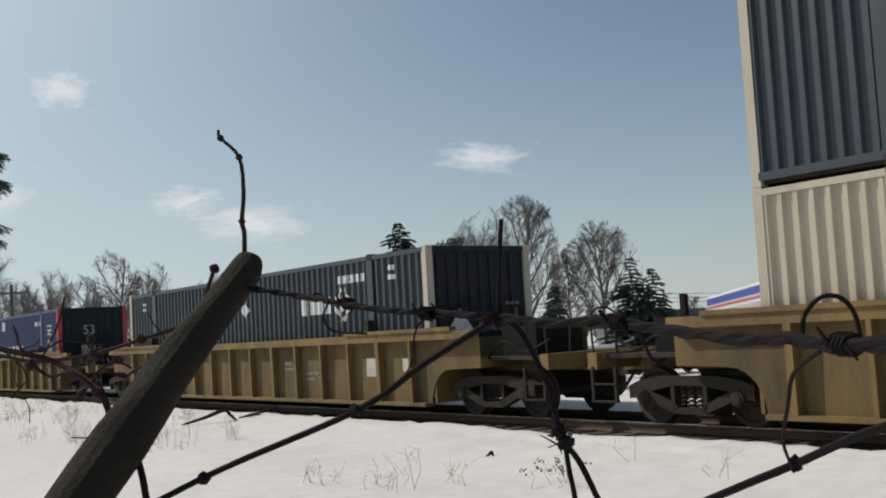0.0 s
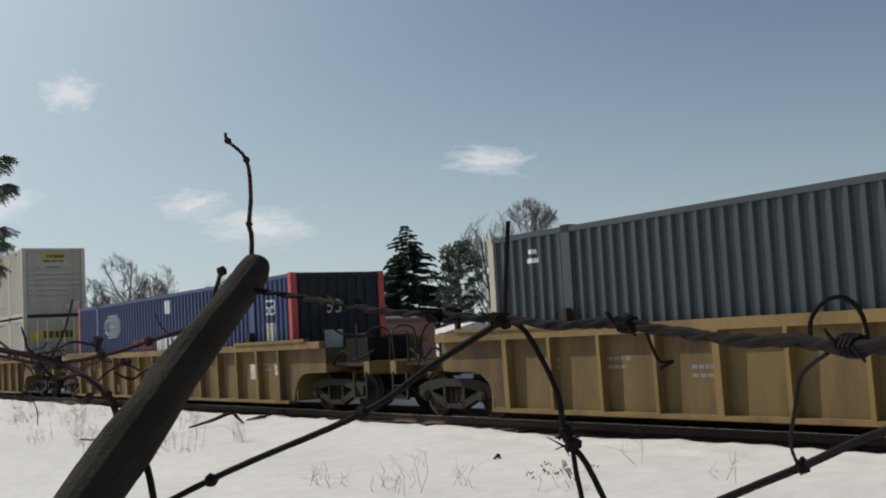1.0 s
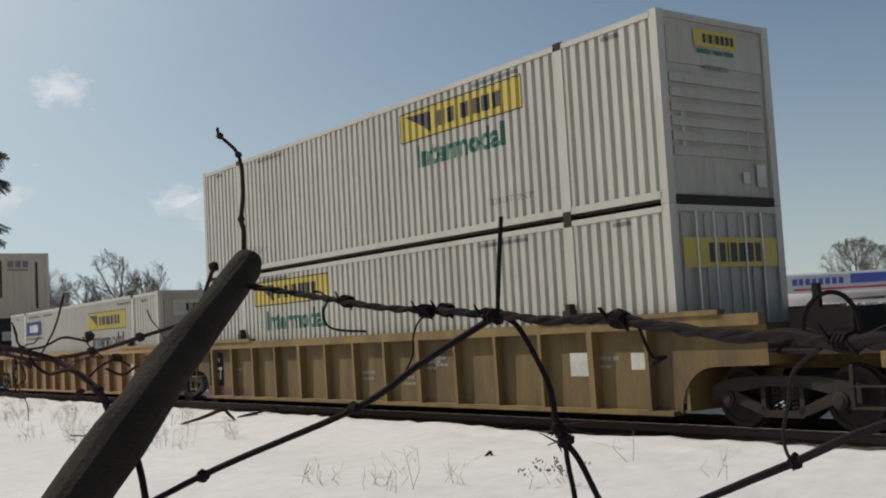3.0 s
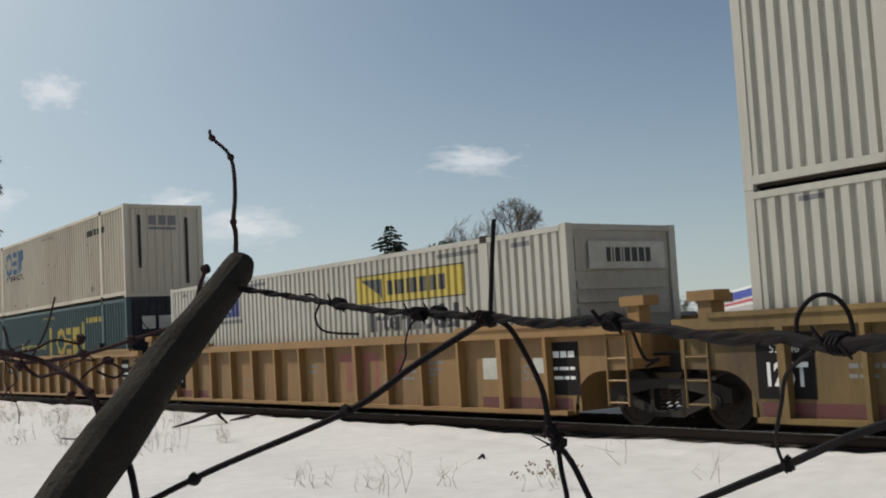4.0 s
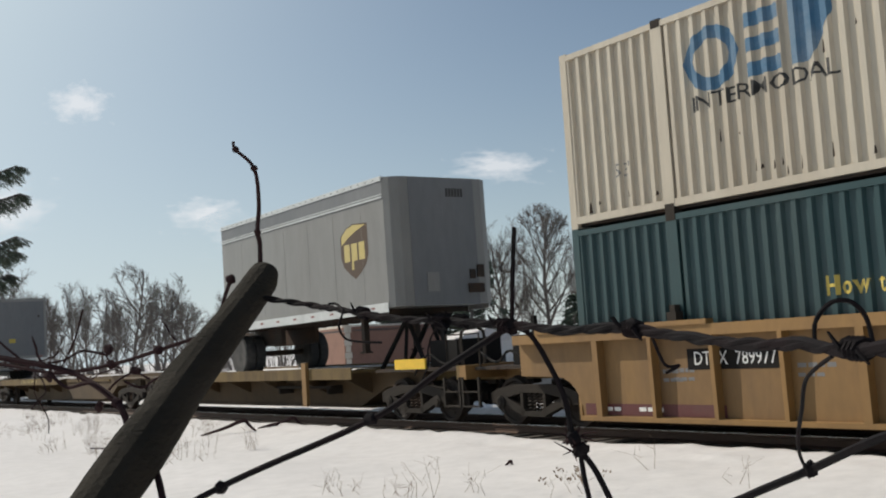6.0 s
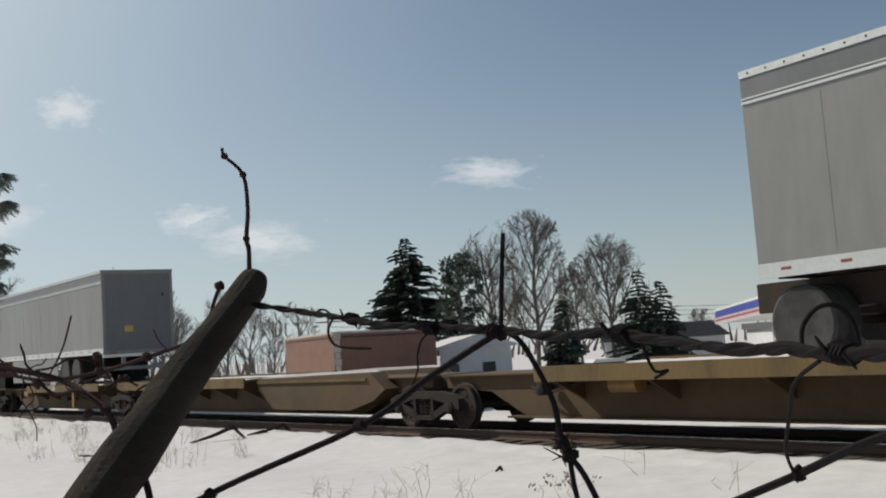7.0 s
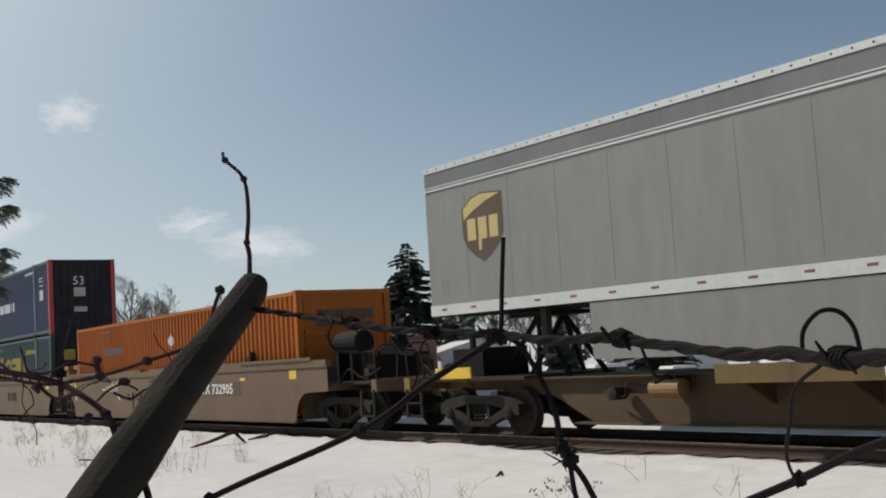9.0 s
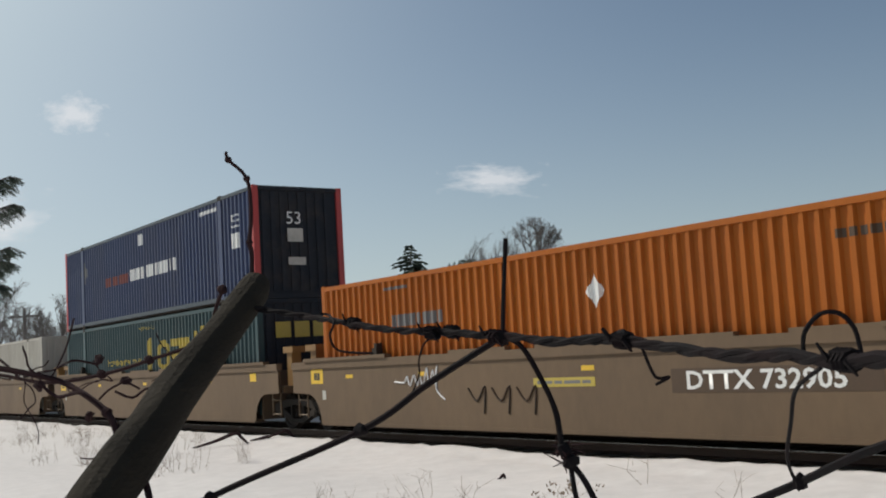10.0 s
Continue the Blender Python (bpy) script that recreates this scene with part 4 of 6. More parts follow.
def build_well_cars():
    for i, (a0, a1, f, b, mat) in enumerate(((-6.9, 9.25, "own", "own", "yellow"), (16.95, 33.1, "own", "own", "yellow"), (40.68, 56.95, "own", "own", "yellow"))):
        ob, h = well_car(a0, a1, f, b, mat, "dusty yellow ribbed well car with its own trucks")
        stencils(ob, h, i)
        if i == 2:
            side_text(ob, "20", 0.13, -6.02, 1.28, "logo_grey", -1.475)
            side_text(ob, "40", 0.13, -6.02, 1.10, "logo_grey", -1.47)
            scribble(ob, [(-4.25, 0.36), (-4.2, 0.6), (-4.3, 0.62), (-4.05, 0.55), (-4.0, 0.35)], r=0.03)
    # three articulated wells
    for i, (a0, a1, f, b) in enumerate(((64.35, 80.75, "own", "share"), (84.3, 100.6, "ride", "share"), (104.12, 120.5, "ride", "own"))):
        ob, h = well_car(a0, a1, f, b, "yellow2" if i else "yellow", "yellow ribbed well car, a unit of an articulated set")
        stencils(ob, h, 5 + i)
        if i < 2:
            side_shapes("number_panel", ob, [rect(-h + 0.05, -h + 0.95, 0.50, 1.36)], "black", -1.319, "black stencil panel")
            side_shapes("foot_panel", ob, [rect(-h + 0.1, -h + 2.4, 0.27, 0.45)], "maroon", -1.318)
            side_text(ob, "125T" if i == 0 else "1251", 0.30, -h + 0.5, 0.80, "logo_white", -1.322, 0.78, 0.05)
            side_text(ob, "53   48", 0.12, -h + 0.5, 1.15, "logo_white", -1.322)
        if i:
            side_shapes("number_panel", ob, [rect(h - 0.6, h + 0.1, 0.5, 1.35)], "black", -1.319, "black stencil panel")
            side_shapes("stencil", ob, bars(h - 0.5, h, 1.1, 1.2, [1, 1, 1]) + bars(h - 0.5, h, 0.9, 0.95, [1, 2, 1]) + bars(h - 0.5, h, 0.75, 0.8, [2, 1, 1]), "logo_white", -1.322)
            side_text(ob, "53", 0.26, h - 1.1, 0.85, "logo_grey")
            side_shapes("foot_panel", ob, [rect(h - 2.4, h - 0.1, 0.27, 0.45)], "maroon", -1.318)
        if i == 1:
            side_shapes("logo_shape", ob, [[(0.9 + (x - 1.4) * 0.72, z) for x, z in q] for q in (rect(1.4, 2.6, 1.1, 1.28), rect(1.85, 2.1, 0.5, 1.1), rect(2.8, 3.0, 0.5, 1.28), rect(3.0, 3.6, 1.1, 1.28), rect(3.4, 3.6, 0.5, 1.1), [(4.1, 0.5), (4.35, 0.5), (4.9, 1.25), (4.65, 1.25)])], "logo_red", -1.318, "faded dark red painted shape")
        if i == 2:
            side_shapes("number_panel", ob, [rect(-5.9, -4.2, 0.95, 1.25)], "black", -1.319)
            side_text(ob, "DTTX  789977", 0.2, -5.05, 1.1, "logo_white", -1.322, 0.85)
            side_shapes("foot_panel", ob, [rect(-h + 0.1, -h + 3.0, 0.27, 0.45)], "maroon", -1.318)
            side_shapes("stencil", ob, bars(-h + 0.4, -h + 0.9, 0.34, 0.40, [1, 1, 1]) + bars(-h + 1.3, -h + 1.8, 0.34, 0.40, [1, 1, 1]), "logo_white", -1.321)
    # smooth-sided articulated wells
    for i, (a0, a1, f, b) in enumerate(((183.5, 200.3, "own", "share"), (203.66, 219.81, "ride", "share"), (223.3, 239.4, "ride", "own"))):
        ob, h = well_car(a0, a1, f, b, "tan", "dirty tan smooth-sided well car of an articulated set", smooth_side=True)
        side_shapes("safety_plate", ob, [rect(h - 0.3, h + 0.05, 1.2, 1.4)], "safety", -1.444, "yellow plate")
        side_shapes("safety_plate", ob, [rect(-h - 0.35, -h + 0.2, 1.1, 1.42)], "safety", -1.444, "yellow plate with a black frame")
        side_shapes("stencil", ob, bars(-h - 0.2, -h + 0.05, 1.18, 1.34, [1, 0.7, 1]), "logo_black", -1.447)
        for x in (-h + 1.2, -h + 4.0, h - 3.0, 0.2):
            side_shapes("safety_plate", ob, [rect(x, x + 0.3, 1.2, 1.28)], "safety", -1.444)
        side_shapes("placard", ob, [rect(-h + 0.15, -h + 0.3, 0.75, 0.95)], "placard", -1.444)
        if i == 0:
            side_shapes("number_panel", ob, [rect(2.1, 5.5, 0.84, 1.18)], "logo_brown", -1.444)
            side_text(ob, "DTTX 732905", 0.26, 3.69, 1.0, "logo_white", -1.447, 1.24, 0.03)
            side_shapes("stencil", ob, [rect(-1.0, 0.5, 0.95, 1.1)], "logo_yellow", -1.444)
            side_shapes("stencil", ob, bars(-0.9, 0.4, 1.0, 1.05, [2, 1, 2, 1]), "logo_grey", -1.447)
            scribble(ob, [(-5.3, 1.1), (-4.95, 1.08), (-4.85, 1.2), (-4.75, 1.02), (-4.6, 1.22), (-4.5, 1.02), (-4.4, 1.2), (-4.3, 1.0), (-4.15, 1.35), (-4.1, 1.0), (-3.95, 1.3), (-3.9, 1.05), (-3.8, 1.38), (-3.85, 0.95), (-3.6, 0.75)], r=0.018, y=-1.445)
            for x in (-2.6, -1.9, -1.2):
                scribble(ob, [(x - 0.25, 0.95), (x, 0.72), (x + 0.25, 0.98), (x + 0.2, 0.5)], "steel", 0.02, -1.445)
        if i == 1:
            side_shapes("stencil", ob, bars(2.0, 3.4, 0.75, 1.1, [1, 0.4, 1, 1]), "dust", -1.444)


build_well_cars()


def spine_unit(a0, a1, front, back, tank=True, hitch=None, deck=None, tank_x=5.2):
    """One platform of an articulated spine car between truck centres a0 (front) and a1."""
    ob = thing("spine_car", "dusty yellow spine car platform with snow lying on its decks", "railway car", "cars of the train")
    h = (a1 - a0) / 2
    poly = [(-h + 0.2, 1.0), (-h + 0.2, 0.78), (-h + 1.6, 0.70), (-h + 2.6, 0.25), (h - 2.9, 0.25), (h - 1.7, 0.70), (h - 0.2, 0.78), (h - 0.2, 1.0)]
    part("spine_beam", prism(poly, -0.62, 0.62), "spine", ob, "deep central box beam, deck shade in its brown")
    part("flange", boxes((-h + 2.2, h - 2.2, -0.75, 0.75, 0.23, 0.26), (-h + 0.2, h - 0.2, -0.75, 0.75, 1.0, 1.03)), "spine", ob)
    # decks for the trailer's wheels, and the snow on them
    if not tank:
        # the empty platform: a deep side box ahead of its deck
        poly = [(h - 1.4, 0.80), (h - 2.0, 1.16), (h - 7.4, 1.10), (h - 7.4, 0.80), (h - 6.6, 0.34), (h - 2.9, 0.34), (h - 1.9, 0.55)]
        for sg in (-1, 1):
            part("side_box", prism(poly, *sorted((sg * 0.64, sg * 1.02))), "spine", ob, "grimy yellow-brown side box with snow on top")
            part("box_rail", boxes((h - 7.4, h - 2.1, *sorted((sg * 1.02, sg * 1.06)), 0.98, 1.04)), "panel", ob)
            part("snow_cover", prism([(h - 7.3, 1.104), (h - 2.1, 1.158), (h - 2.3, 1.20), (h - 5, 1.19), (h - 7.1, 1.13)], *sorted((sg * 0.66, sg * 1.0))), "snow", ob, "thin snow on the box")
    for x0, x1 in (deck or (h - 13.4 if tank else 0.4 - h, h - 2.0 if tank else h - 7.5),):
        for sg in (-1, 1):
            yy = sorted((sg * 0.62, sg * 1.36))
            part("wheel_deck", boxes((x0, x1, *yy, 1.03, 1.09), (x0, x1, *sorted((sg * 1.33, sg * 1.37)), 0.90, 1.16)), "panel", ob)
            for i in range(6):
                x = x0 + 0.4 + (x1 - x0 - 0.8) * i / 5
                br = part("deck_bracket", prism([(0.62, 0.55), (1.33, 0.92), (1.33, 1.03), (0.62, 1.03)], x - 0.03, x + 0.03), "spine", ob)
                for v in br.data.vertices:
                    v.co = (v.co.y, sg * v.co.x, v.co.z)
            bm = bmesh.new()
            n = 40
            rows = [[bm.verts.new((x0 + 0.1 + (x1 - x0 - 0.2) * i / n, sg * yv, 1.091 + zz * (0.6 + 0.6 * abs(noise.noise((i * 0.3, a0, sg)))))) for yv, zz in ((0.64, 0), (0.8, 0.035), (1.1, 0.04), (1.31, 0.0))] for i in range(n + 1)]
            for a, b in zip(rows, rows[1:]):
                for k in range(3):
                    bm.faces.new((a[k], b[k], b[k + 1], a[k + 1]))
            part("snow_cover", bm, "snow", ob, "thin snow on the deck")
    # fifth-wheel stand
    x = hitch
    if hitch is not None:
        stand = part("hitch_stand", boxes((x - 0.55, x + 0.5, -0.55, 0.55, 2.12, 2.2)), "black", ob, "black trailer hitch on struts")
        for sg in (-1, 1):
            for dx, yy, r in ((-1.1, 0.35, 0.06), (0.9, 0.45, 0.05), (0.2, 0.55, 0.045)):
                part("strut", tube([(x + dx, sg * yy, 1.03), (x, sg * 0.3, 2.15)], r, 6), "black", stand)
    if tank:
        bm = lathe([(-0.02, 0.05), (0, 0.14), (0.6, 0.14), (0.62, 0.05)], 14)
        for v in bm.verts:
            v.co = Vector((v.co.y - h + tank_x, -0.95 + v.co.x, 0.82 + v.co.z))
        part("air_reservoir", bm, "yellow2", ob, "dusty air reservoir")
        part("tank_bracket", boxes((tank_x - h + 0.1, tank_x - h + 0.16, -0.95, -0.6, 0.78, 1.0), (tank_x - h + 0.4, tank_x - h + 0.46, -0.95, -0.6, 0.78, 1.0)), "steel", ob)
        bm = tube(smooth([(tank_x - h, -0.95, 0.85), (tank_x - h - 0.5, -1.0, 0.9), (-h + 3.6, -0.9, 0.7), (-h + 3.0, -0.8, 0.78)], 4), 0.022, 6)
        part("air_pipe", bm, "dust", ob)
        part("brake_cylinder", lathe([(-0.2, 0.03), (-0.18, 0.11), (0.1, 0.11), (0.12, 0.03)], 12, -0.8, None, (-h + 3.4, 0.75)), "dust", ob)
    bm = boxes((h - 6.4, h - 3.6, -1.0, -0.9, 0.68, 0.74), (h - 6.3, h - 6.22, -1.0, -0.62, 0.55, 0.74), (h - 3.8, h - 3.72, -1.0, -0.62, 0.55, 0.74))
    part("side_rack", bm, "dust", ob)
    if tank:
        part("stand_post", boxes((h - 4.15, h - 3.95, -1.45, -1.37, 0.3, 1.3)), "yellow2", ob, "yellow side post")
    for kind, x, s in ((front, h, 1), (back, -h, -1)):
        if kind == "own":
            end_platform(ob, x - s * 1.5, s, "yellow", 4.0, brake=False)
            part("end_plate", boxes((min(x - s * 0.2, x + s * 0.9), max(x - s * 0.2, x + s * 0.9), -1.37, -1.33, 1.08, 1.28)), "safety", ob, "bright yellow plate")
            truck(ob, x, "dust")
        elif kind == "share":
            truck(ob, x, "dust")
        if kind != "own":
            part("articulation", boxes((min(x, x - s * 0.5), max(x, x - s * 0.5), -0.4, 0.4, 0.78, 1.0)), "steel", ob)
    on_train(ob, (a0 + a1) / 2, 0)
    return ob, h


def build_spine_cars():
    spine_unit(125.85, 143.0, "own", "share", hitch=7.3)
    ob, h = spine_unit(143.1, 160.55, "ride", "share", tank=False)
    side_text(ob, "53' ALL PURPOSE SPINE CAR", 0.15, -3.0, 1.04, "logo_faded", -1.373, 0.95)
    ob, h = spine_unit(160.65, 177.0, "ride", "own", hitch=-7.2, deck=(-2.3, 6.7), tank_x=4.3)
    side_text(ob, "TTAX 753385", 0.19, 0.98, 1.03, "logo_white", -1.373, 0.95)


build_spine_cars()


def trailer(label, a0, a1, z0, z1, doors_front, wheels, skirt, shield, axle, lean):
    """A road trailer riding on a spine car. wheels: places in the train of its axles."""
    ob = thing("semi_trailer", label, "trailer", "trailers on the train")
    mid, h, y, T = (a0 + a1) / 2, (a1 - a0) / 2, 1.25 if doors_front else 1.295, z1 - z0
    knots = [(-h, 0), (h, 0)]
    nose = [(-h, -y), (h - 0.02, -y), (h, -y + 0.02), (h, y - 0.02), (h - 0.02, y), (-h, y)] if doors_front else [(-h, -y), (h - 0.28, -y), (h - 0.12, -y + 0.06), (h - 0.02, -y + 0.24), (h, -y + 0.45), (h, y - 0.45), (h - 0.02, y - 0.24), (h - 0.12, y - 0.06), (h - 0.28, y), (-h, y)]
    bm = prism([(px, py) for px, py in nose], 0.12, T - 0.04)
    for v in bm.verts:
        v.co = (v.co.x, v.co.z, v.co.y)
    body = part("body", bm, "trailer", ob, "white smooth panelled body")
    n = round(2 * h / 1.22)
    for sg in (-1, 1):
        yy = sg * y
        for i in range(1, n):
            x = -h + 2 * h * i / n
            part("panel_seam", boxes((x - 0.006, x + 0.006, *sorted((yy, yy + sg * 0.003)), 0.3, T - 0.5)), "trailer", ob)
        part("bottom_rail", boxes((-h, h - (0 if doors_front else 0.3), *sorted((yy, yy + sg * 0.018)), 0.02, 0.22)), "alu", ob, "riveted aluminium rail")
        part("top_rail", boxes((-h, h - (0 if doors_front else 0.3), *sorted((yy, yy + sg * 0.02)), T - 0.10, T)), "alu", ob)
        part("belt_trim", boxes((-h, h - (0 if doors_front else 0.3), *sorted((yy, yy + sg * 0.022)), T - 0.46, T - 0.425), (-h, h - (0 if doors_front else 0.3), *sorted((yy, yy + sg * 0.014)), T - 0.395, T - 0.375)), "alu", ob, "bright aluminium trim")
        part("top_band", boxes((-h, h - (0 if doors_front else 0.3), *sorted((yy, yy + sg * 0.004)), T - 0.37, T - 0.102)), "trailer_end", ob, "darker grey band below the roof")
        for i in range(round(2 * h / 0.9)):
            x = -h + 0.45 + 0.9 * i
            part("reflector", boxes((x - 0.08, x + 0.08, *sorted((yy + sg * 0.018, yy + sg * 0.021)), 0.11, 0.15)), "logo_red", ob)
        for i in range(round(2 * h / 0.3)):
            x = -h + 0.15 + 0.3 * i
            part("rivet", boxes((x - 0.012, x + 0.012, *sorted((yy + sg * 0.02, yy + sg * 0.026)), T - 0.06, T - 0.035)), "steel", ob)
    part("roof", boxes((-h + 0.02, h - 0.3, -y + 0.02, y - 0.02, T - 0.04, T - 0.01)), "alu", ob)
    for i in range(int((2 * h - 0.4) / 0.6)):
        x = -h + 0.3 + 0.6 * i
        part("floor_beam", boxes((x - 0.04, x + 0.04, -y + 0.05, y - 0.05, 0.0, 0.12)), "steel", ob)
    # the end that faces down the line
    if doors_front:
        part("rear_frame", boxes((h, h + 0.03, -y, -y + 0.11, 0, T), (h, h + 0.03, y - 0.11, y, 0, T), (h, h + 0.03, -y + 0.11, y - 0.11, T - 0.14, T), (h, h + 0.03, -y + 0.11, y - 0.11, 0, 0.12)), "trailer", ob)
        part("roll_door", boxes((h, h + 0.012, -y + 0.11, y - 0.11, 0.12, T - 0.14)), "trailer_end", ob, "roll-up door, shade put into its grey")
        part("bumper", boxes((h - 0.12, h - 0.02, -1.1, 1.1, -0.55, -0.43)), "trailer", ob, "grey underride guard")
        for yy in (-0.62, 0.48):
            part("bumper_leg", boxes((h - 0.10, h - 0.03, yy, yy + 0.14, -0.43, 0.02)), "trailer", ob)
        part("rear_sill", boxes((h - 0.12, h + 0.03, -y, y, -0.10, -0.002)), "alu", ob, "riveted aluminium sill")
        for yy in (-0.9, 0.9):
            part("tail_lamp", boxes((h + 0.03, h + 0.045, yy - 0.1, yy + 0.1, 0.03, 0.09)), "logo_red", ob)
        part("door_latch", boxes((h + 0.012, h + 0.04, 0.85, 0.92, 1.95, 2.05)), "steel", ob)
        part("door_label", boxes((h + 0.012, h + 0.016, -0.5, -0.2, 0.75, 0.95)), "logo_yellow", ob)
    else:
        part("nose_panel", boxes((h, h + 0.008, -0.84, 0.84, 0.1, T - 0.06)), "trailer_end", ob, "nose panel, shade put into its grey")
        end_decal("marking", shapes(*bars(0.1, 0.55, T - 0.45, T - 0.27, [1, 1, 1, 1, 1, 1])), "logo_black", ob, h + 0.012)
        part("nose_box", boxes((h + 0.008, h + 0.05, 0.55, 0.95, 0.35, 0.55), (h + 0.008, h + 0.03, 0.6, 0.75, 0.65, 0.85), (h + 0.008, h + 0.03, 0.8, 0.98, 0.68, 0.95)), "steel", ob, "dark connection plates")
        part("nose_hatch", boxes((h + 0.008, h + 0.02, -0.5, -0.2, 0.4, 0.8)), "trailer", ob)
    # running gear
    for wa in wheels:
        x = mid - wa
        part("axle", tube([(x, -0.95, axle), (x, 0.95, axle)], 0.07, 10), "steel", ob)
        for sg in (-1, 1):
            for yy in (0.78, 1.08):
                o = sg * yy
                t = part("tyre", lathe([(-0.13, 0.30), (-0.14, 0.46), (-0.11, 0.505), (0.11, 0.505), (0.14, 0.46), (0.13, 0.30)], 24, o, None, (x, axle)), "tyre", ob)
                part("rim", lathe([(sg * -0.10, 0.29), (sg * 0.125, 0.295), (sg * 0.13, 0.27), (sg * 0.05, 0.24), (sg * 0.03, 0.12), (sg * 0.10, 0.10), (sg * 0.11, 0.03)], 20, o, None, (x, axle)), "placard", t, "dusty pale steel rim")
    xw = mid - sum(wheels) / len(wheels)
    part("bogie_frame", boxes((xw - 1.2, xw + 1.2, -0.55, -0.42, -0.42, 0.0), (xw - 1.2, xw + 1.2, 0.42, 0.55, -0.42, 0.0)), "steel", ob)
    if len(wheels) > 1:
        part("mud_flap", boxes((xw + 1.35, xw + 1.37, -1.2, -0.6, -0.85, 0.0), (xw + 1.35, xw + 1.37, 0.6, 1.2, -0.85, 0.0)), "black", ob)
    if skirt:
        for sg in (-1, 1):
            part("side_skirt", boxes((mid - skirt[1], mid - skirt[0], *sorted((sg * 1.22, sg * 1.25)), -0.90, 0.0)), "trailer", ob, "grey-white side skirt")
    gx = mid - a1 + 2.6 if doors_front else h - 2.4
    for yy in (-0.75, 0.62):
        part("landing_leg", boxes((gx, gx + 0.14, yy, yy + 0.13, -0.75, 0.0), (gx - 0.06, gx + 0.20, yy - 0.03, yy + 0.16, -0.79, -0.75)), "steel", ob)
    # shield: dark field, pale top, a row of pale blocks
    sx, sz, sw, sh = shield
    outline = [(sx - sw, sz + 0.30 * sh), (sx - 0.5 * sw, sz + 0.45 * sh), (sx, sz + 0.5 * sh), (sx + 0.5 * sw, sz + 0.48 * sh), (sx + sw, sz + 0.46 * sh), (sx + sw, sz - 0.10 * sh), (sx + 0.8 * sw, sz - 0.28 * sh), (sx + 0.4 * sw, sz - 0.42 * sh), (sx, sz - 0.52 * sh), (sx - 0.4 * sw, sz - 0.42 * sh), (sx - 0.8 * sw, sz - 0.28 * sh), (sx - sw, sz - 0.10 * sh)]
    decal("shield", shapes(outline), "logo_brown", ob, knots, -y, label="dark brown shield emblem")
    decal("shield_cap", shapes([(sx - 0.92 * sw, sz + 0.14 * sh), (sx - 0.92 * sw, sz + 0.30 * sh), (sx - 0.5 * sw, sz + 0.43 * sh), (sx, sz + 0.48 * sh), (sx + 0.9 * sw, sz + 0.44 * sh), (sx + 0.2 * sw, sz + 0.36 * sh), (sx - 0.4 * sw, sz + 0.26 * sh)]), "logo_faded", ob, knots, -y, lift=0.005)
    decals("shield_block", [*bars(sx - 0.75 * sw, sx + 0.75 * sw, sz - 0.18 * sh, sz + 0.14 * sh, [1, 1, 1], 0.3), rect(sx - 0.22 * sw, sx - 0.08 * sw, sz - 0.34 * sh, sz - 0.18 * sh)], "logo_faded", ob, knots, -y, lift=0.005)
    if doors_front:
        decal("lettering", word("53", 0.22), "logo_grey", ob, knots, -y, at=(-h + 0.5, 0.55))
    on_train(ob, mid, z0)
    LEAN[ob.name] = lean


def build_trailers():
    trailer("short white road trailer with brown shield on a spine car", 125.95, 134.5, 2.21, 5.07, False, (133.95,), None, (2.72, 1.43, 0.58, 1.18), -0.60, -0.5)
    trailer("long white road trailer with side skirts on a spine car", 161.75, 178.05, 2.18, 5.05, True, (166.3, 164.97), (167.1, 173.65), (-6.4, 1.56, 0.6, 1.24), -0.57, 0.5)


build_trailers()


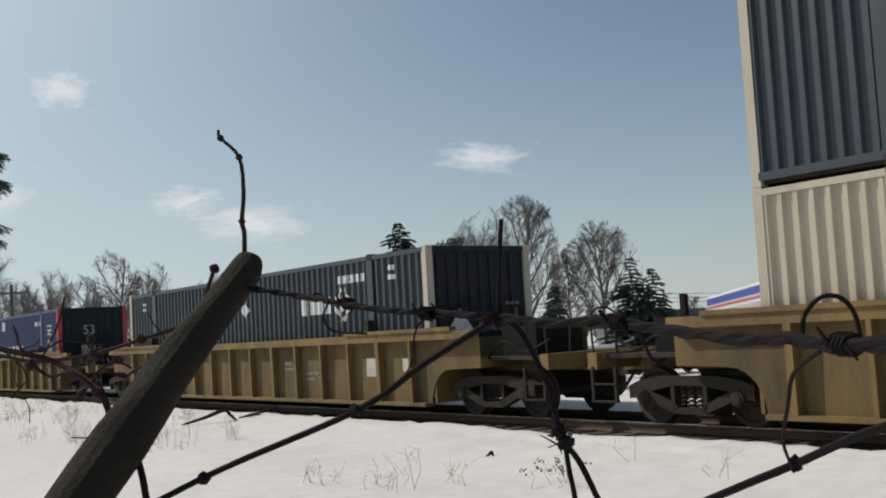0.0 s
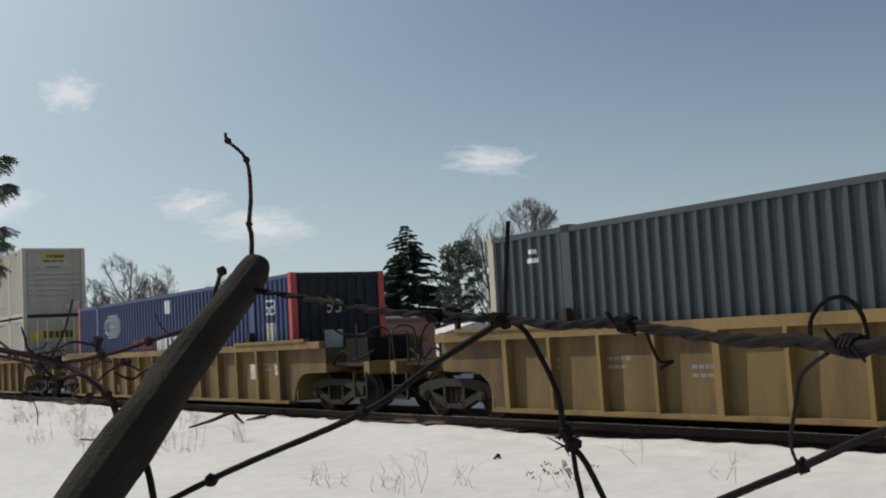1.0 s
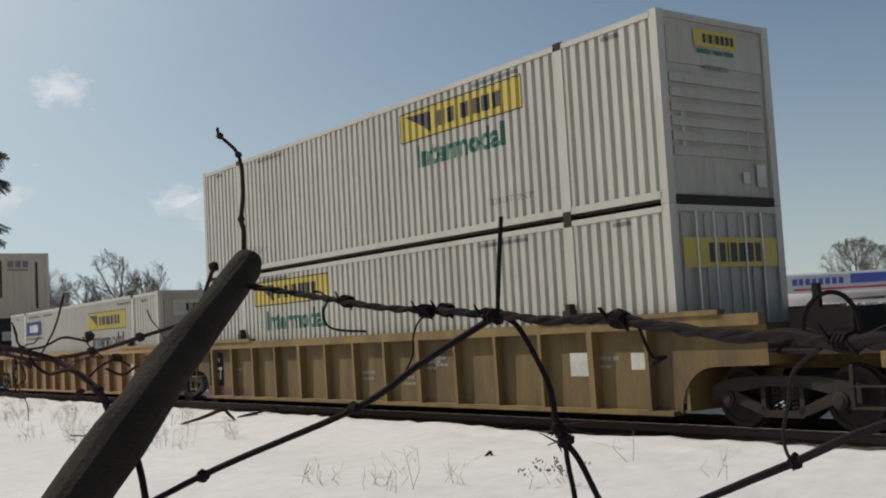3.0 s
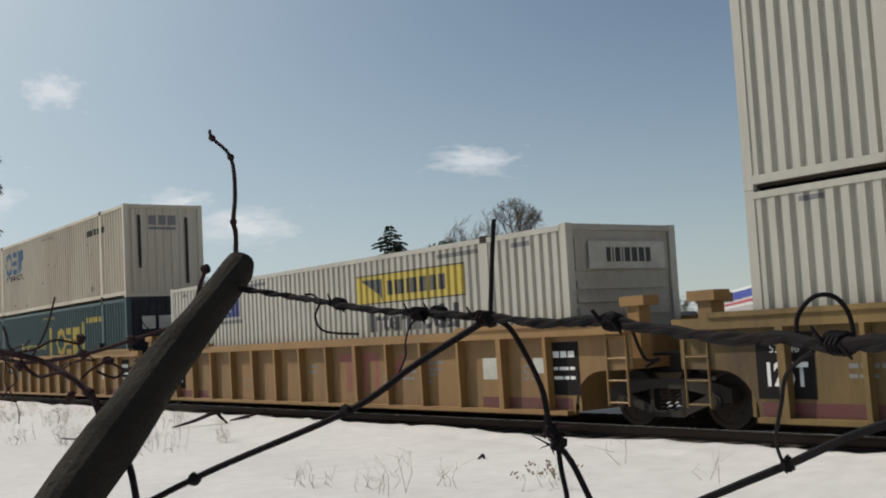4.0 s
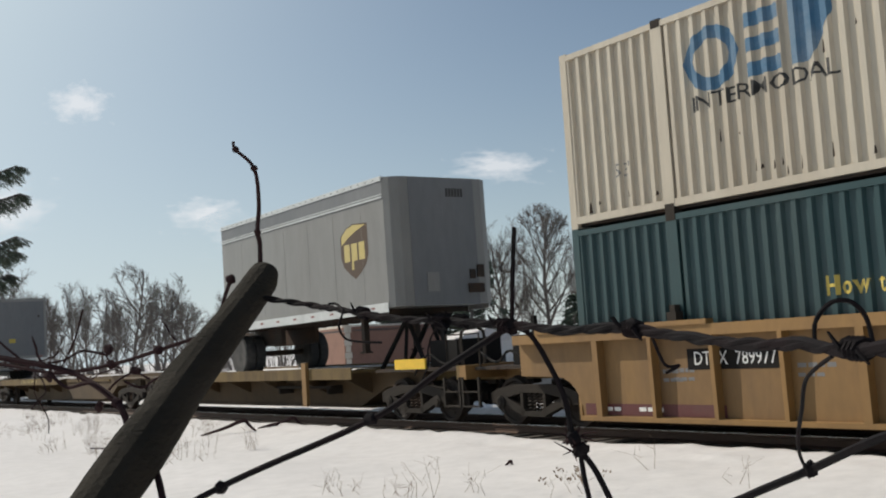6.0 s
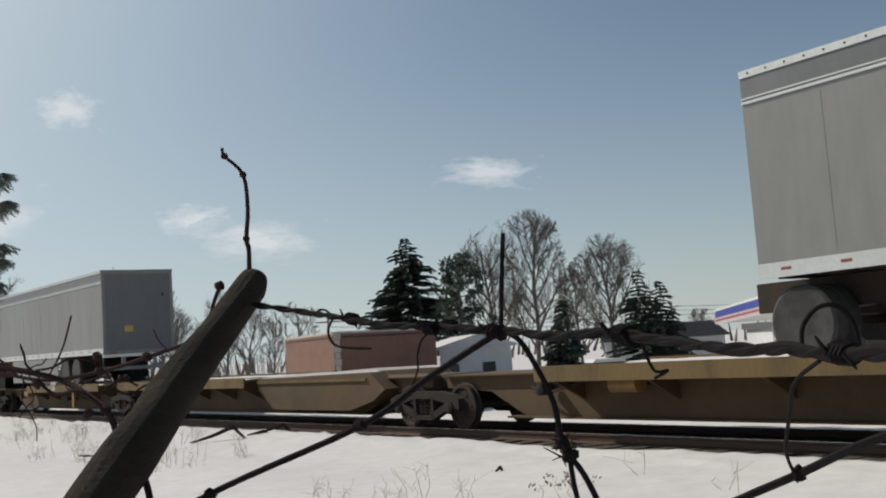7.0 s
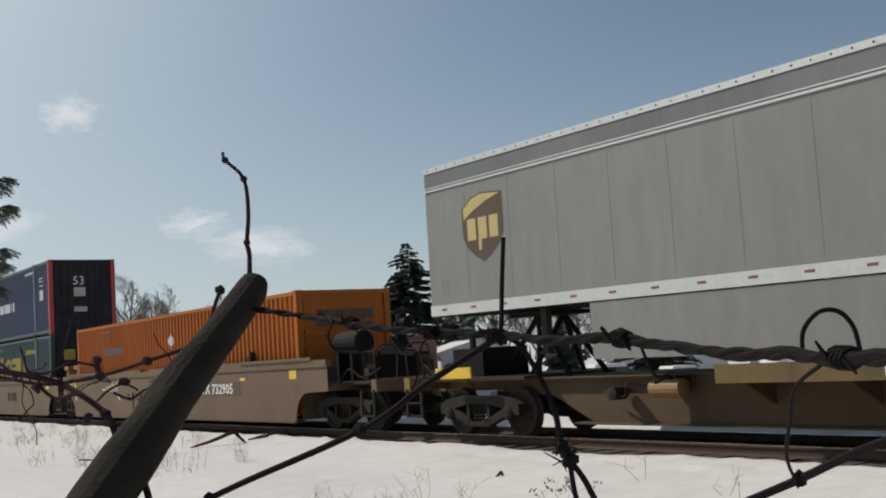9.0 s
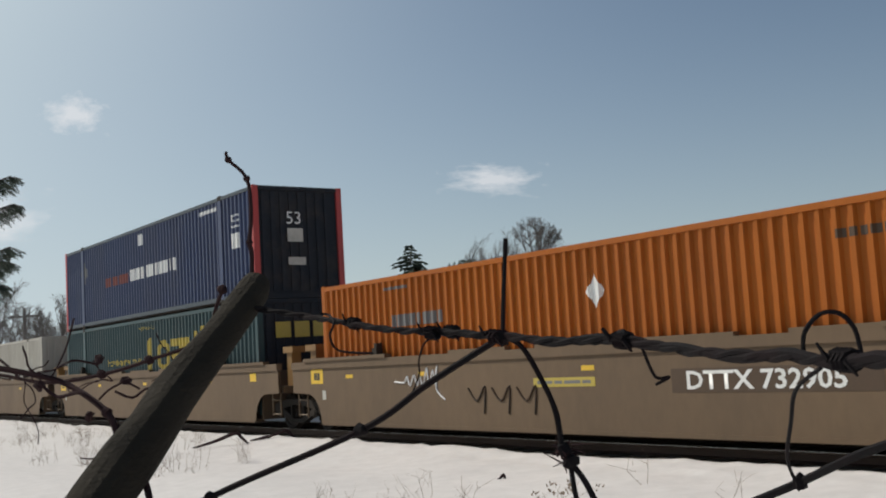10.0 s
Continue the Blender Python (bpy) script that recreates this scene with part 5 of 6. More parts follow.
# ---- trees ----
def bare_tree_mesh(seed, height, width, limbs=16, sub=7, twigs=7):
    """A leafless tree: leader and ascending limbs that end at a rounded crown, with finer and finer twigs."""
    rnd = random.Random(seed)
    limb, fine = bmesh.new(), bmesh.new()
    mid, semi = height * 0.62, height * 0.38

    def outside(p):
        return (p.x * p.x + p.y * p.y) / (width * width) + (max(0.0, p.z - mid) / semi) ** 2 > 1

    def shoot(p, d, length, r, lift, bm, sides, steps):
        pts, way = [Vector(p)], Vector(d)
        for i in range(steps):
            way = (way + Vector((rnd.gauss(0, 0.075), rnd.gauss(0, 0.075), lift + rnd.gauss(0, 0.05)))).normalized()
            q = pts[-1] + way * length / steps
            if i and outside(q):
                break
            pts.append(q)
        tube(pts, [max(0.0075, r * (1 - 0.72 * i / (len(pts) - 1))) for i in range(len(pts))], sides, bm, caps=False)
        return pts, way

    def along(pts, f):
        k = f * (len(pts) - 1)
        i = min(int(k), len(pts) - 2)
        return pts[i].lerp(pts[i + 1], k - i), (pts[i + 1] - pts[i]).normalized()

    def fork(d, angle):
        side = d.cross(Vector((rnd.gauss(0, 1), rnd.gauss(0, 1), rnd.gauss(0, 1)))).normalized()
        return (d * math.cos(angle) + side * math.sin(angle)).normalized()

    lead, _ = shoot((0, 0, 0), (rnd.gauss(0, 0.03), rnd.gauss(0, 0.03), 1), height * 0.92, height * 0.0145, 0.06, limb, 7, 9)
    spin = rnd.uniform(0, math.tau)
    for n in range(limbs):
        f = 0.20 + 0.66 * (n / limbs) ** 1.1
        p, _ = along(lead, f)
        spin += 2.4 + rnd.gauss(0, 0.3)
        steep = radians(rnd.uniform(36, 62) * (1.15 - 0.55 * f))
        d = Vector((math.cos(spin) * math.sin(steep), math.sin(spin) * math.sin(steep), math.cos(steep)))
        big, _ = shoot(p, d, height * (0.62 - 0.4 * f) * rnd.uniform(0.85, 1.2), height * 0.0068 * (1.2 - 0.6 * f), 0.085, limb, 5, 7)
        for m in range(sub):
            q, e = along(big, 0.25 + 0.72 * m / sub + rnd.uniform(0, 0.08))
            mids, _ = shoot(q, fork(e, radians(rnd.uniform(26, 56))), height * rnd.uniform(0.10, 0.20), height * 0.0030, 0.09, fine, 3, 4)
            for k in range(twigs):
                q2, e2 = along(mids, 0.2 + 0.78 * k / twigs)
                small, _ = shoot(q2, fork(e2, radians(rnd.uniform(22, 50))), height * rnd.uniform(0.045, 0.095), 0.017, 0.08, fine, 3, 3)
                for j in range(4):
                    q3, e3 = along(small, 0.25 + 0.2 * j)
                    shoot(q3, fork(e3, radians(rnd.uniform(22, 50))), height * rnd.uniform(0.02, 0.05), 0.011, 0.06, fine, 3, 2)
    return limb, fine


def bare_tree(seed, height, at, width, label="leafless grey-brown tree against the sky", **kw):
    ob = thing("bare_tree", label, "tree", "leafless trees", at=at)
    limb, fine = bare_tree_mesh(seed, height, width, **kw)
    part("trunk", limb, "bark", ob)
    part("crown", fine, "bark", ob, "fine bare twigs")
    return ob


def pine(seed, height, radius, at, label):
    """A ragged pine: crooked limbs that carry separate tufts of long needles, with sky between them."""
    rnd = random.Random(seed)
    ob = thing("pine_tree", label, "tree", "evergreen trees", at=at)
    part("trunk", tube([(0, 0, 0), (0.1, 0, height * 0.5), (0, 0, height * 0.96)], [height * 0.018, height * 0.012, 0.03], 8), "bark", ob)
    wood, verts, faces = bmesh.new(), [], []
    for i in range(46):
        f = 0.30 + 0.68 * i / 45
        a = i * 2.4 + rnd.gauss(0, 0.4)
        reach = radius * (1.1 - 0.75 * ((f - 0.30) / 0.7) ** 1.6) * rnd.uniform(0.45, 1.1)
        root = Vector((0, 0, height * f - 0.25 * reach))
        tip = Vector((math.cos(a) * reach, math.sin(a) * reach, height * f + 0.1 * reach))
        tube([root, root.lerp(tip, 0.5) + Vector((0, 0, -0.06)), tip], [0.05, 0.03, 0.012], 4, wood, caps=False)
        for c, size in ((tip, rnd.uniform(0.42, 0.68)), (root.lerp(tip, 0.6), rnd.uniform(0.22, 0.45))):
            for k in range(120):
                d = Vector((rnd.gauss(0, 1), rnd.gauss(0, 1), rnd.gauss(0.35, 0.8))).normalized()
                p = c + d * size * rnd.uniform(0.1, 0.75) * Vector((1, 1, 0.7)).length / 1.58
                q = p + d * size * 0.34
                w = d.cross(Vector((rnd.gauss(0, 1), rnd.gauss(0, 1), rnd.gauss(0, 1)))).normalized() * 0.06
                n = len(verts)
                verts.extend([p - w, q, p + w])
                faces.append((n, n + 1, n + 2))
    part("bough", wood, "bark", ob)
    me = bpy.data.meshes.new("needles")
    me.from_pydata(verts, [], faces)
    me.materials.append(M["needles"])
    nd = new("needles", me)
    nd.parent = ob
    tagged(nd, label="dark green needle tufts", kind="stuff")
    return ob


def near_spruce(seed, height, at, label, tips):
    """A spruce close by: drooping boughs with hanging twigs, set with single needles. tips: (height, reach, bearing) of its longer boughs."""
    rnd = random.Random(seed)
    ob = thing("spruce_tree", label, "tree", "evergreen trees", at=at)
    part("trunk", tube([(0, 0, 0), (0.03, 0, height * 0.5), (0, 0, height * 0.98)], [0.15, 0.10, 0.02], 10), "bark", ob)
    wood, verts, faces = bmesh.new(), [], []

    def needles(p, q, size):
        d = (q - p)
        n = max(4, int(d.length / 0.0045))
        d.normalize()
        for k in range(n):
            c = p.lerp(q, k / n)
            out = d.cross(Vector((rnd.gauss(0, 1), rnd.gauss(0, 1), rnd.gauss(0, 1)))).normalized()
            tip = c + (out + d * 0.8).normalized() * size * rnd.uniform(0.9, 1.5)
            w = (tip - c).cross(d).normalized() * 0.0034
            i = len(verts)
            verts.extend([c - w, tip, c + w])
            faces.append((i, i + 1, i + 2))

    def bough(z, reach, bearing):
        out = Vector((math.cos(bearing), math.sin(bearing), 0))
        side = Vector((-out.y, out.x, 0))
        line = smooth([Vector((0, 0, z + 0.25 * reach)), Vector((0, 0, z + 0.10 * reach)) + out * reach * 0.4, Vector((0, 0, z - 0.03)) + out * reach * 0.8, Vector((0, 0, z + 0.04)) + out * reach], 6)
        tube(line, [0.028 - 0.024 * i / (len(line) - 1) for i in range(len(line))], 5, wood)
        for i in range(3, len(line)):
            needles(line[i - 1], line[i], 0.022)
            for sg in (-1, 1):
                for n in range(4):
                    root = line[i - 1].lerp(line[i], rnd.random())
                    far = 1 - i / len(line)
                    l = (0.13 + 0.42 * far) * rnd.uniform(0.6, 1.1)
                    d = (out * rnd.uniform(0.45, 0.8) + side * sg * rnd.uniform(0.2, 0.7) + Vector((0, 0, -rnd.uniform(0.2, 0.9)))).normalized()
                    end = root + d * l + Vector((0, 0, 0.05 * l))
                    knee = root.lerp(end, 0.5) + Vector((0, 0, 0.05 * l))
                    tube([root, knee, end], [0.006, 0.004, 0.002], 3, wood, caps=False)
                    needles(root, knee, 0.020)
                    needles(knee, end, 0.020)
                    for m in range(3):
                        b = root.lerp(end, 0.3 + 0.2 * m)
                        e = b + (d + side * rnd.choice((-1, 1)) * 0.7 + Vector((0, 0, -0.25))).normalized() * l * 0.4
                        needles(b, e, 0.018)

    for tip in tips:
        bough(*tip)
    for i in range(16):
        f = 0.42 + 0.5 * i / 15
        bough(height * f, 1.9 * (1.05 - f) * rnd.uniform(0.8, 1.0) + 0.2, rnd.uniform(1.6, 5.2))
    part("bough", wood, "bark", ob)
    me = bpy.data.meshes.new("needles")
    me.from_pydata(verts, [], faces)
    me.materials.append(M["needles"])
    nd = new("needles", me)
    nd.parent = ob
    tagged(nd, label="dark green needles", kind="stuff")


def conifer(seed, height, radius, at, label, whorls=30, low=0.12, droop=0.25, dense=1.0, category="tree", taper=0.85, needle=1.0):
    """A spruce or pine: tapering trunk and whorls of boughs set with needle sprays."""
    rnd = random.Random(seed)
    ob = thing("spruce_tree", label, category, "evergreen trees", at=at)
    part("trunk", tube([(0, 0, 0), (0.05, 0, height * 0.5), (0, 0, height * 0.98)], [height * 0.016, height * 0.01, 0.02], 8), "bark", ob)
    verts, faces = [], []
    wood = bmesh.new()

    def spray(c, d, size):
        side = d.cross(Vector((rnd.gauss(0, 1), rnd.gauss(0, 1), rnd.gauss(0, 1)))).normalized()
        for s in (side, side.cross(d)):
            i = len(verts)
            verts.extend([c - s * size * 0.28, c + d * size * 0.5 - s * size * 0.22, c + d * size, c + d * size * 0.5 + s * size * 0.22, c + s * size * 0.28])
            faces.append((i, i + 1, i + 2, i + 3, i + 4))

    for w in range(whorls):
        f = low + (1 - low) * w / (whorls - 1)
        z = height * f
        reach = radius * (1 - ((f - low) / (1 - low))) ** taper * rnd.uniform(0.75, 1.15) + 0.12
        for b in range(rnd.randint(6, 9)):
            a = rnd.uniform(0, math.tau)
            r = reach * rnd.uniform(0.6, 1.1)
            out = Vector((math.cos(a), math.sin(a), 0))
            tip = Vector((0, 0, z)) + out * r + Vector((0, 0, -droop * r + rnd.uniform(-0.1, 0.1)))
            tube([(0, 0, z), Vector((0, 0, z)).lerp(tip, 0.5) + Vector((0, 0, 0.06 * r)), tip], [0.03, 0.02, 0.008], 3, wood, caps=False)
            n = max(3, int(r * 8 * dense))
            for k in range(n):
                t = 0.2 + 0.8 * k / n
                c = Vector((0, 0, z)).lerp(tip, t) + Vector((0, 0, 0.05 * r))
                for sgn in (-1, 1):
                    d = (out * 0.8 + Vector((-out.y, out.x, 0)) * sgn * rnd.uniform(0.3, 1.1) + Vector((0, 0, rnd.uniform(-0.45, 0.15)))).normalized()
                    spray(c, d, rnd.uniform(0.4, 0.7) * (0.55 + 0.6 * (1 - t)) * max(0.6, min(1.3, r)) * needle)
            spray(tip, (out - Vector((0, 0, 0.3))).normalized(), 0.3)
    part("bough", wood, "bark", ob)
    me = bpy.data.meshes.new("needles")
    me.from_pydata(verts, [], faces)
    me.materials.append(M["needles"])
    nd = new("needles", me)
    nd.parent = ob
    tagged(nd, label="dark green needle sprays", kind="stuff")
    return ob


def at_dir(slope, dist, z):
    """A pose at dist ahead of the fence, slope to the side."""
    return pose(slope * dist, dist, z)


LOW = -1.7


def build_trees():
    conifer(3, 10.9, 5.7, at_dir(-0.036, 75, LOW), "broad dark green spruce beyond the railway", whorls=46, dense=2.2, droop=0.08, needle=0.55)
    pine(5, 9.3, 2.45, at_dir(0.010, 72, LOW), "ragged dark green pine beyond the railway")
    conifer(8, 7.9, 2.8, at_dir(0.176, 80, LOW), "small dark green spruce beyond the railway", whorls=26, dense=2.0, droop=0.12, needle=0.55)
    conifer(9, 7.1, 2.6, at_dir(0.195, 81, LOW), "small dark green spruce beyond the railway", whorls=24, dense=2.0, droop=0.12, needle=0.55)
    conifer(12, 5.6, 1.9, at_dir(0.105, 66, LOW), "small dark green spruce beyond the railway", whorls=20)
    near_spruce(21, 6.4, pose(-6.22, 10.05, -0.32), "spruce with drooping boughs standing beside the fence", ((3.76, 2.14, 0.0), (3.58, 2.04, 0.25), (3.44, 1.95, -0.2), (3.08, 2.18, -0.05), (3.0, 1.98, 0.2), (2.76, 1.98, 0.1), (2.64, 2.0, -0.2)))
    bare_tree(1, 13.8, at_dir(0.079, 85, LOW), 3.0, limbs=18)
    bare_tree(2, 13.7, at_dir(0.042, 88, LOW), 2.9)
    bare_tree(4, 11.5, at_dir(0.150, 84, LOW), 3.3, limbs=18)
    bare_tree(6, 9.8, at_dir(0.120, 90, LOW), 2.2)
    bare_tree(7, 10.3, at_dir(0.385, 105, LOW), 3.8)
    bare_tree(17, 9.6, at_dir(0.415, 108, LOW), 3.4)
    bare_tree(11, 5.6, at_dir(0.232, 110, LOW), 1.9, limbs=10)
    bare_tree(13, 7.6, at_dir(-0.138, 80, LOW), 1.7, limbs=8, sub=4)
    # thicket up the line
    rnd = random.Random(2)
    base = [bare_tree(30 + i, h, at_dir(s, d, -0.9), w, label="leafless tree in a thicket beside the line", limbs=12, sub=5) for i, (s, d, h, w) in enumerate(((-0.305, 92, 11.4, 2.9), (-0.358, 95, 10.3, 2.7), (-0.266, 90, 9.9, 1.9)))]
    for s, d, k in ((-0.335, 112, 0.96), (-0.283, 118, 0.95), (-0.385, 100, 0.95), (-0.245, 105, 0.80), (-0.41, 90, 1.0), (-0.209, 92, 0.92), (-0.187, 98, 0.86), (-0.165, 105, 0.75), (-0.226, 120, 0.8), (-0.32, 128, 1.0), (-0.37, 125, 1.05), (-0.295, 105, 0.8), (-0.345, 104, 0.9), (-0.255, 126, 0.95), (-0.40, 118, 1.1), (-0.315, 108, 0.85), (-0.275, 110, 0.9), (-0.43, 105, 1.0)):
        ob = copy_thing(rnd.choice(base), pose(s * d, d, -0.9, 0, 0, rnd.uniform(0, 360)))
        ob.scale = (k, k, k)
    bm = bmesh.new()
    for i in range(900):
        s, d = rnd.uniform(-0.46, -0.12), rnd.uniform(95, 135)
        p = Vector((s * d, d, -1.0))
        tube([p, p + Vector((rnd.gauss(0, 0.35), rnd.gauss(0, 0.35), rnd.uniform(1.2, 4.6)))], [0.022, 0.007], 3, bm, caps=False)
    part("brush", bm, "bark", None, kind="stuff")
    tagged(scene.objects["brush"], "tangled leafless brush under the trees", "brush", kind="stuff")
    # far woods round the horizon
    bm = bmesh.new()
    for i in range(1600):
        a = rnd.uniform(0, math.tau)
        d = rnd.uniform(240, 320)
        p = Vector((math.sin(a) * d, math.cos(a) * d, -1.7))
        tube([p, p + Vector((rnd.gauss(0, 1.0), rnd.gauss(0, 1.0), rnd.uniform(3, 6.5)))], [0.5, 0.1], 3, bm, caps=False)
    part("far_woods", bm, "bark", None, kind="stuff")
    tagged(scene.objects["far_woods"], "distant line of leafless woods", "woods", kind="stuff")


build_trees()


# ---- buildings beyond the track ----
def wall_run(bm, p, q, z0, z1, t=0.25):
    p, q = Vector((*p, 0)), Vector((*q, 0))
    n = (q - p).normalized().cross(Vector((0, 0, 1))) * t
    vs = [bm.verts.new((v.x, v.y, z)) for z in (z0, z1) for v in (p, q, q - n, p - n)]
    for f in ((0, 1, 5, 4), (1, 2, 6, 5), (2, 3, 7, 6), (3, 0, 4, 7), (0, 3, 2, 1), (4, 5, 6, 7)):
        bm.faces.new([vs[i] for i in f])


def quad_prism(corners, z0, z1):
    bm = bmesh.new()
    lo = [bm.verts.new((x, y, z0)) for x, y in corners]
    hi = [bm.verts.new((x, y, z1)) for x, y in corners]
    bm.faces.new(lo), bm.faces.new(hi)
    for i in range(len(corners)):
        j = (i + 1) % len(corners)
        bm.faces.new((lo[i], lo[j], hi[j], hi[i]))
    return bm


def build_buildings():
    # brick store
    ob = thing("brick_building", "low flat-roofed brown brick building with a pale corner", "building")
    c, l, r = (-5.5, 53.0), (-9.4, 62.0), (-0.8, 60.0)
    back = (l[0] + r[0] - c[0], l[1] + r[1] - c[1])
    for name, p, q in (("wall", l, c), ("wall", c, r), ("wall", r, back), ("wall", back, l)):
        bm = bmesh.new()
        wall_run(bm, p, q, LOW, 2.62)
        part(name, bm, "brick", ob)
    part("flat_roof", quad_prism([l, c, r, back], 2.40, 2.5), "roof", ob)
    for p, q in ((l, c), (c, r)):
        bm = bmesh.new()
        wall_run(bm, p, q, 2.62, 2.72, 0.35)
        part("coping", bm, "quoin", ob, "pale stone coping")
    for i in range(14):
        s = 0.34 if i % 2 else 0.24
        part("quoin", boxes((c[0] - s / 2, c[0] + s / 2, c[1] - 0.14, c[1] + 0.1, LOW + 0.31 * i, LOW + 0.31 * i + 0.29)), "quoin", ob)
    # white house
    ob = thing("white_house", "low white-sided house with a snowy roof beyond the railway", "house", at=pose(1.0, 64, LOW, 0, 0, 12))
    part("wall", boxes((-1.7, 2.6, 0, 0.2, 0, 3.2), (-1.7, -1.5, 0.2, 6, 0, 3.2), (2.4, 2.6, 0.2, 6, 0, 3.2), (-1.5, 2.4, 5.8, 6, 0, 3.2)), "siding", ob)
    for i in range(10):
        part("siding_board", boxes((-1.72, 2.62, -0.03, 0.0, 0.3 * i + 0.02, 0.3 * i + 0.29)), "siding", ob)
    bm = prism([(-2.0, 3.15), (2.9, 3.15), (2.9, 3.3), (0.45, 3.95), (-2.0, 3.3)], -0.4, 6.4)
    part("roof", bm, "snow", ob, "snow-covered roof")
    for x in (-1.0, 1.2):
        w = part("window", boxes((x - 0.4, x + 0.4, -0.06, -0.03, 1.2, 2.3)), "glass", ob)
        part("window_frame", boxes((x - 0.47, x - 0.4, -0.08, -0.03, 1.13, 2.37), (x + 0.4, x + 0.47, -0.08, -0.03, 1.13, 2.37), (x - 0.4, x + 0.4, -0.08, -0.03, 2.3, 2.37), (x - 0.4, x + 0.4, -0.08, -0.03, 1.13, 1.2)), "siding", w)
    # dark-roofed house behind the spruces
    ob = thing("grey_house", "dark grey house behind the trees", "house", at=pose(17.0, 92, LOW, 0, 0, -8))
    part("wall", boxes((-4, 6, 0, 6, 0, 2.9)), "siding", ob)
    part("roof", prism([(-4.5, 2.8), (6.5, 2.8), (5.0, 4.1), (-3.0, 4.1)], -0.4, 6.4), "roof", ob, "dark shingle roof")
    # filling-station canopy
    ob = thing("station_canopy", "white filling-station canopy with blue and red striped fascia", "canopy")
    A, B = Vector((17.4, 55.0, 0)), Vector((18.75, 77.0, 0))
    zA, zB, F = 2.50, 1.95, 1.0
    C = A + Vector((13.5, -0.8, 0))
    Dp = B + Vector((13.5, -0.8, 0))

    def face(p, q, zp, zq, lo, hi, out, name, mat, label=""):
        bm = bmesh.new()
        n = (q - p).normalized().cross(Vector((0, 0, 1))) * out
        v = [bm.verts.new(p + o + Vector((0, 0, zp + h))) for o in (n * 0, n) for h in (lo, hi)]
        w = [bm.verts.new(q + o + Vector((0, 0, zq + h))) for o in (n * 0, n) for h in (lo, hi)]
        for f in ((v[0], v[1], w[1], w[0]), (v[2], w[2], w[3], v[3]), (v[1], v[3], w[3], w[1]), (v[0], w[0], w[2], v[2]), (v[0], v[2], v[3], v[1]), (w[0], w[1], w[3], w[2])):
            bm.faces.new(f)
        return part(name, bm, mat, ob, label)

    def sub(p, q, a, b):
        return p.lerp(q, a), p.lerp(q, b)

    for p, q, zp, zq in ((B, A, zB, zA), (A, C, zA, zA)):
        face(p, q, zp, zq, 0, F, -0.15, "fascia", "canopy")
        if p is B:
            face(*sub(p, q, 0.02, 0.98), zp + 0.02 * (zq - zp), zq - 0.02 * (zq - zp), 0.42, 0.84, 0.01, "blue_band", "fascia_blue")
            face(*sub(p, q, 0.02, 0.98), zp + 0.02 * (zq - zp), zq - 0.02 * (zq - zp), 0.16, 0.27, 0.01, "red_band", "fascia_red")
        else:
            face(*sub(p, q, 0.25, 0.99), zp, zq, 0.40, 0.88, 0.01, "blue_band", "fascia_blue")
            face(*sub(p, q, 0.04, 0.99), zp, zq, 0.14, 0.24, 0.01, "red_band", "fascia_red")
            for k, w in enumerate((0.30, 0.24, 0.26, 0.24, 0.24, 0.26, 0.26, 0.26)):
                s = 0.035 + k * 0.0245
                face(*sub(p, q, s, s + w * 0.066), zp, zq, 0.42, 0.74, 0.012, "sign_block", "fascia_blue", "dark blue block on the sign")
    bm = bmesh.new()
    vs = [bm.verts.new(p + Vector((0, 0, z + h))) for h in (0.05, 0.9) for p, z in ((A, zA), (B, zB), (Dp, zB), (C, zA))]
    for f in ((0, 1, 2, 3), (7, 6, 5, 4), (0, 4, 5, 1), (1, 5, 6, 2), (2, 6, 7, 3), (3, 7, 4, 0)):
        bm.faces.new([vs[i] for i in f])
    part("canopy_deck", bm, "canopy", ob, "white underside")
    for fx, fy in ((0.25, 0.18), (0.75, 0.18), (0.25, 0.5), (0.75, 0.5), (0.25, 0.82), (0.75, 0.82)):
        p = A.lerp(C, fx).lerp(B.lerp(Dp, fx), fy)
        part("column", boxes((p.x - 0.28, p.x + 0.28, p.y - 0.28, p.y + 0.28, LOW, 1.97)), "canopy", ob)
    for fx, fy in ((0.25, 0.3), (0.75, 0.3), (0.25, 0.65), (0.75, 0.65)):
        p = A.lerp(C, fx).lerp(B.lerp(Dp, fx), fy)
        pu = thing("fuel_pump", "white and blue fuel pump under the canopy", "fuel pump", "fuel pumps", at=pose(p.x, p.y, LOW))
        part("island", boxes((-0.6, 0.6, -1.4, 1.4, 0, 0.15)), "quoin", pu)
        part("cabinet", boxes((-0.3, 0.3, -0.5, 0.5, 0.15, 1.9)), "canopy", pu)
        part("topper", boxes((-0.32, 0.32, -0.55, 0.55, 1.9, 2.3)), "fascia_blue", pu)
    st = thing("station_shop", "low pale station shop behind the canopy", "building", at=pose(33, 84, LOW))
    part("wall", boxes((-8, 8, 0, 8, 0, 3.1)), "siding", st)
    part("roof", boxes((-8.3, 8.3, -0.5, 8.3, 3.1, 3.6)), "roof", st)
    part("window", boxes((-5, 5, -0.05, 0, 0.8, 2.4)), "glass", st)


build_buildings()


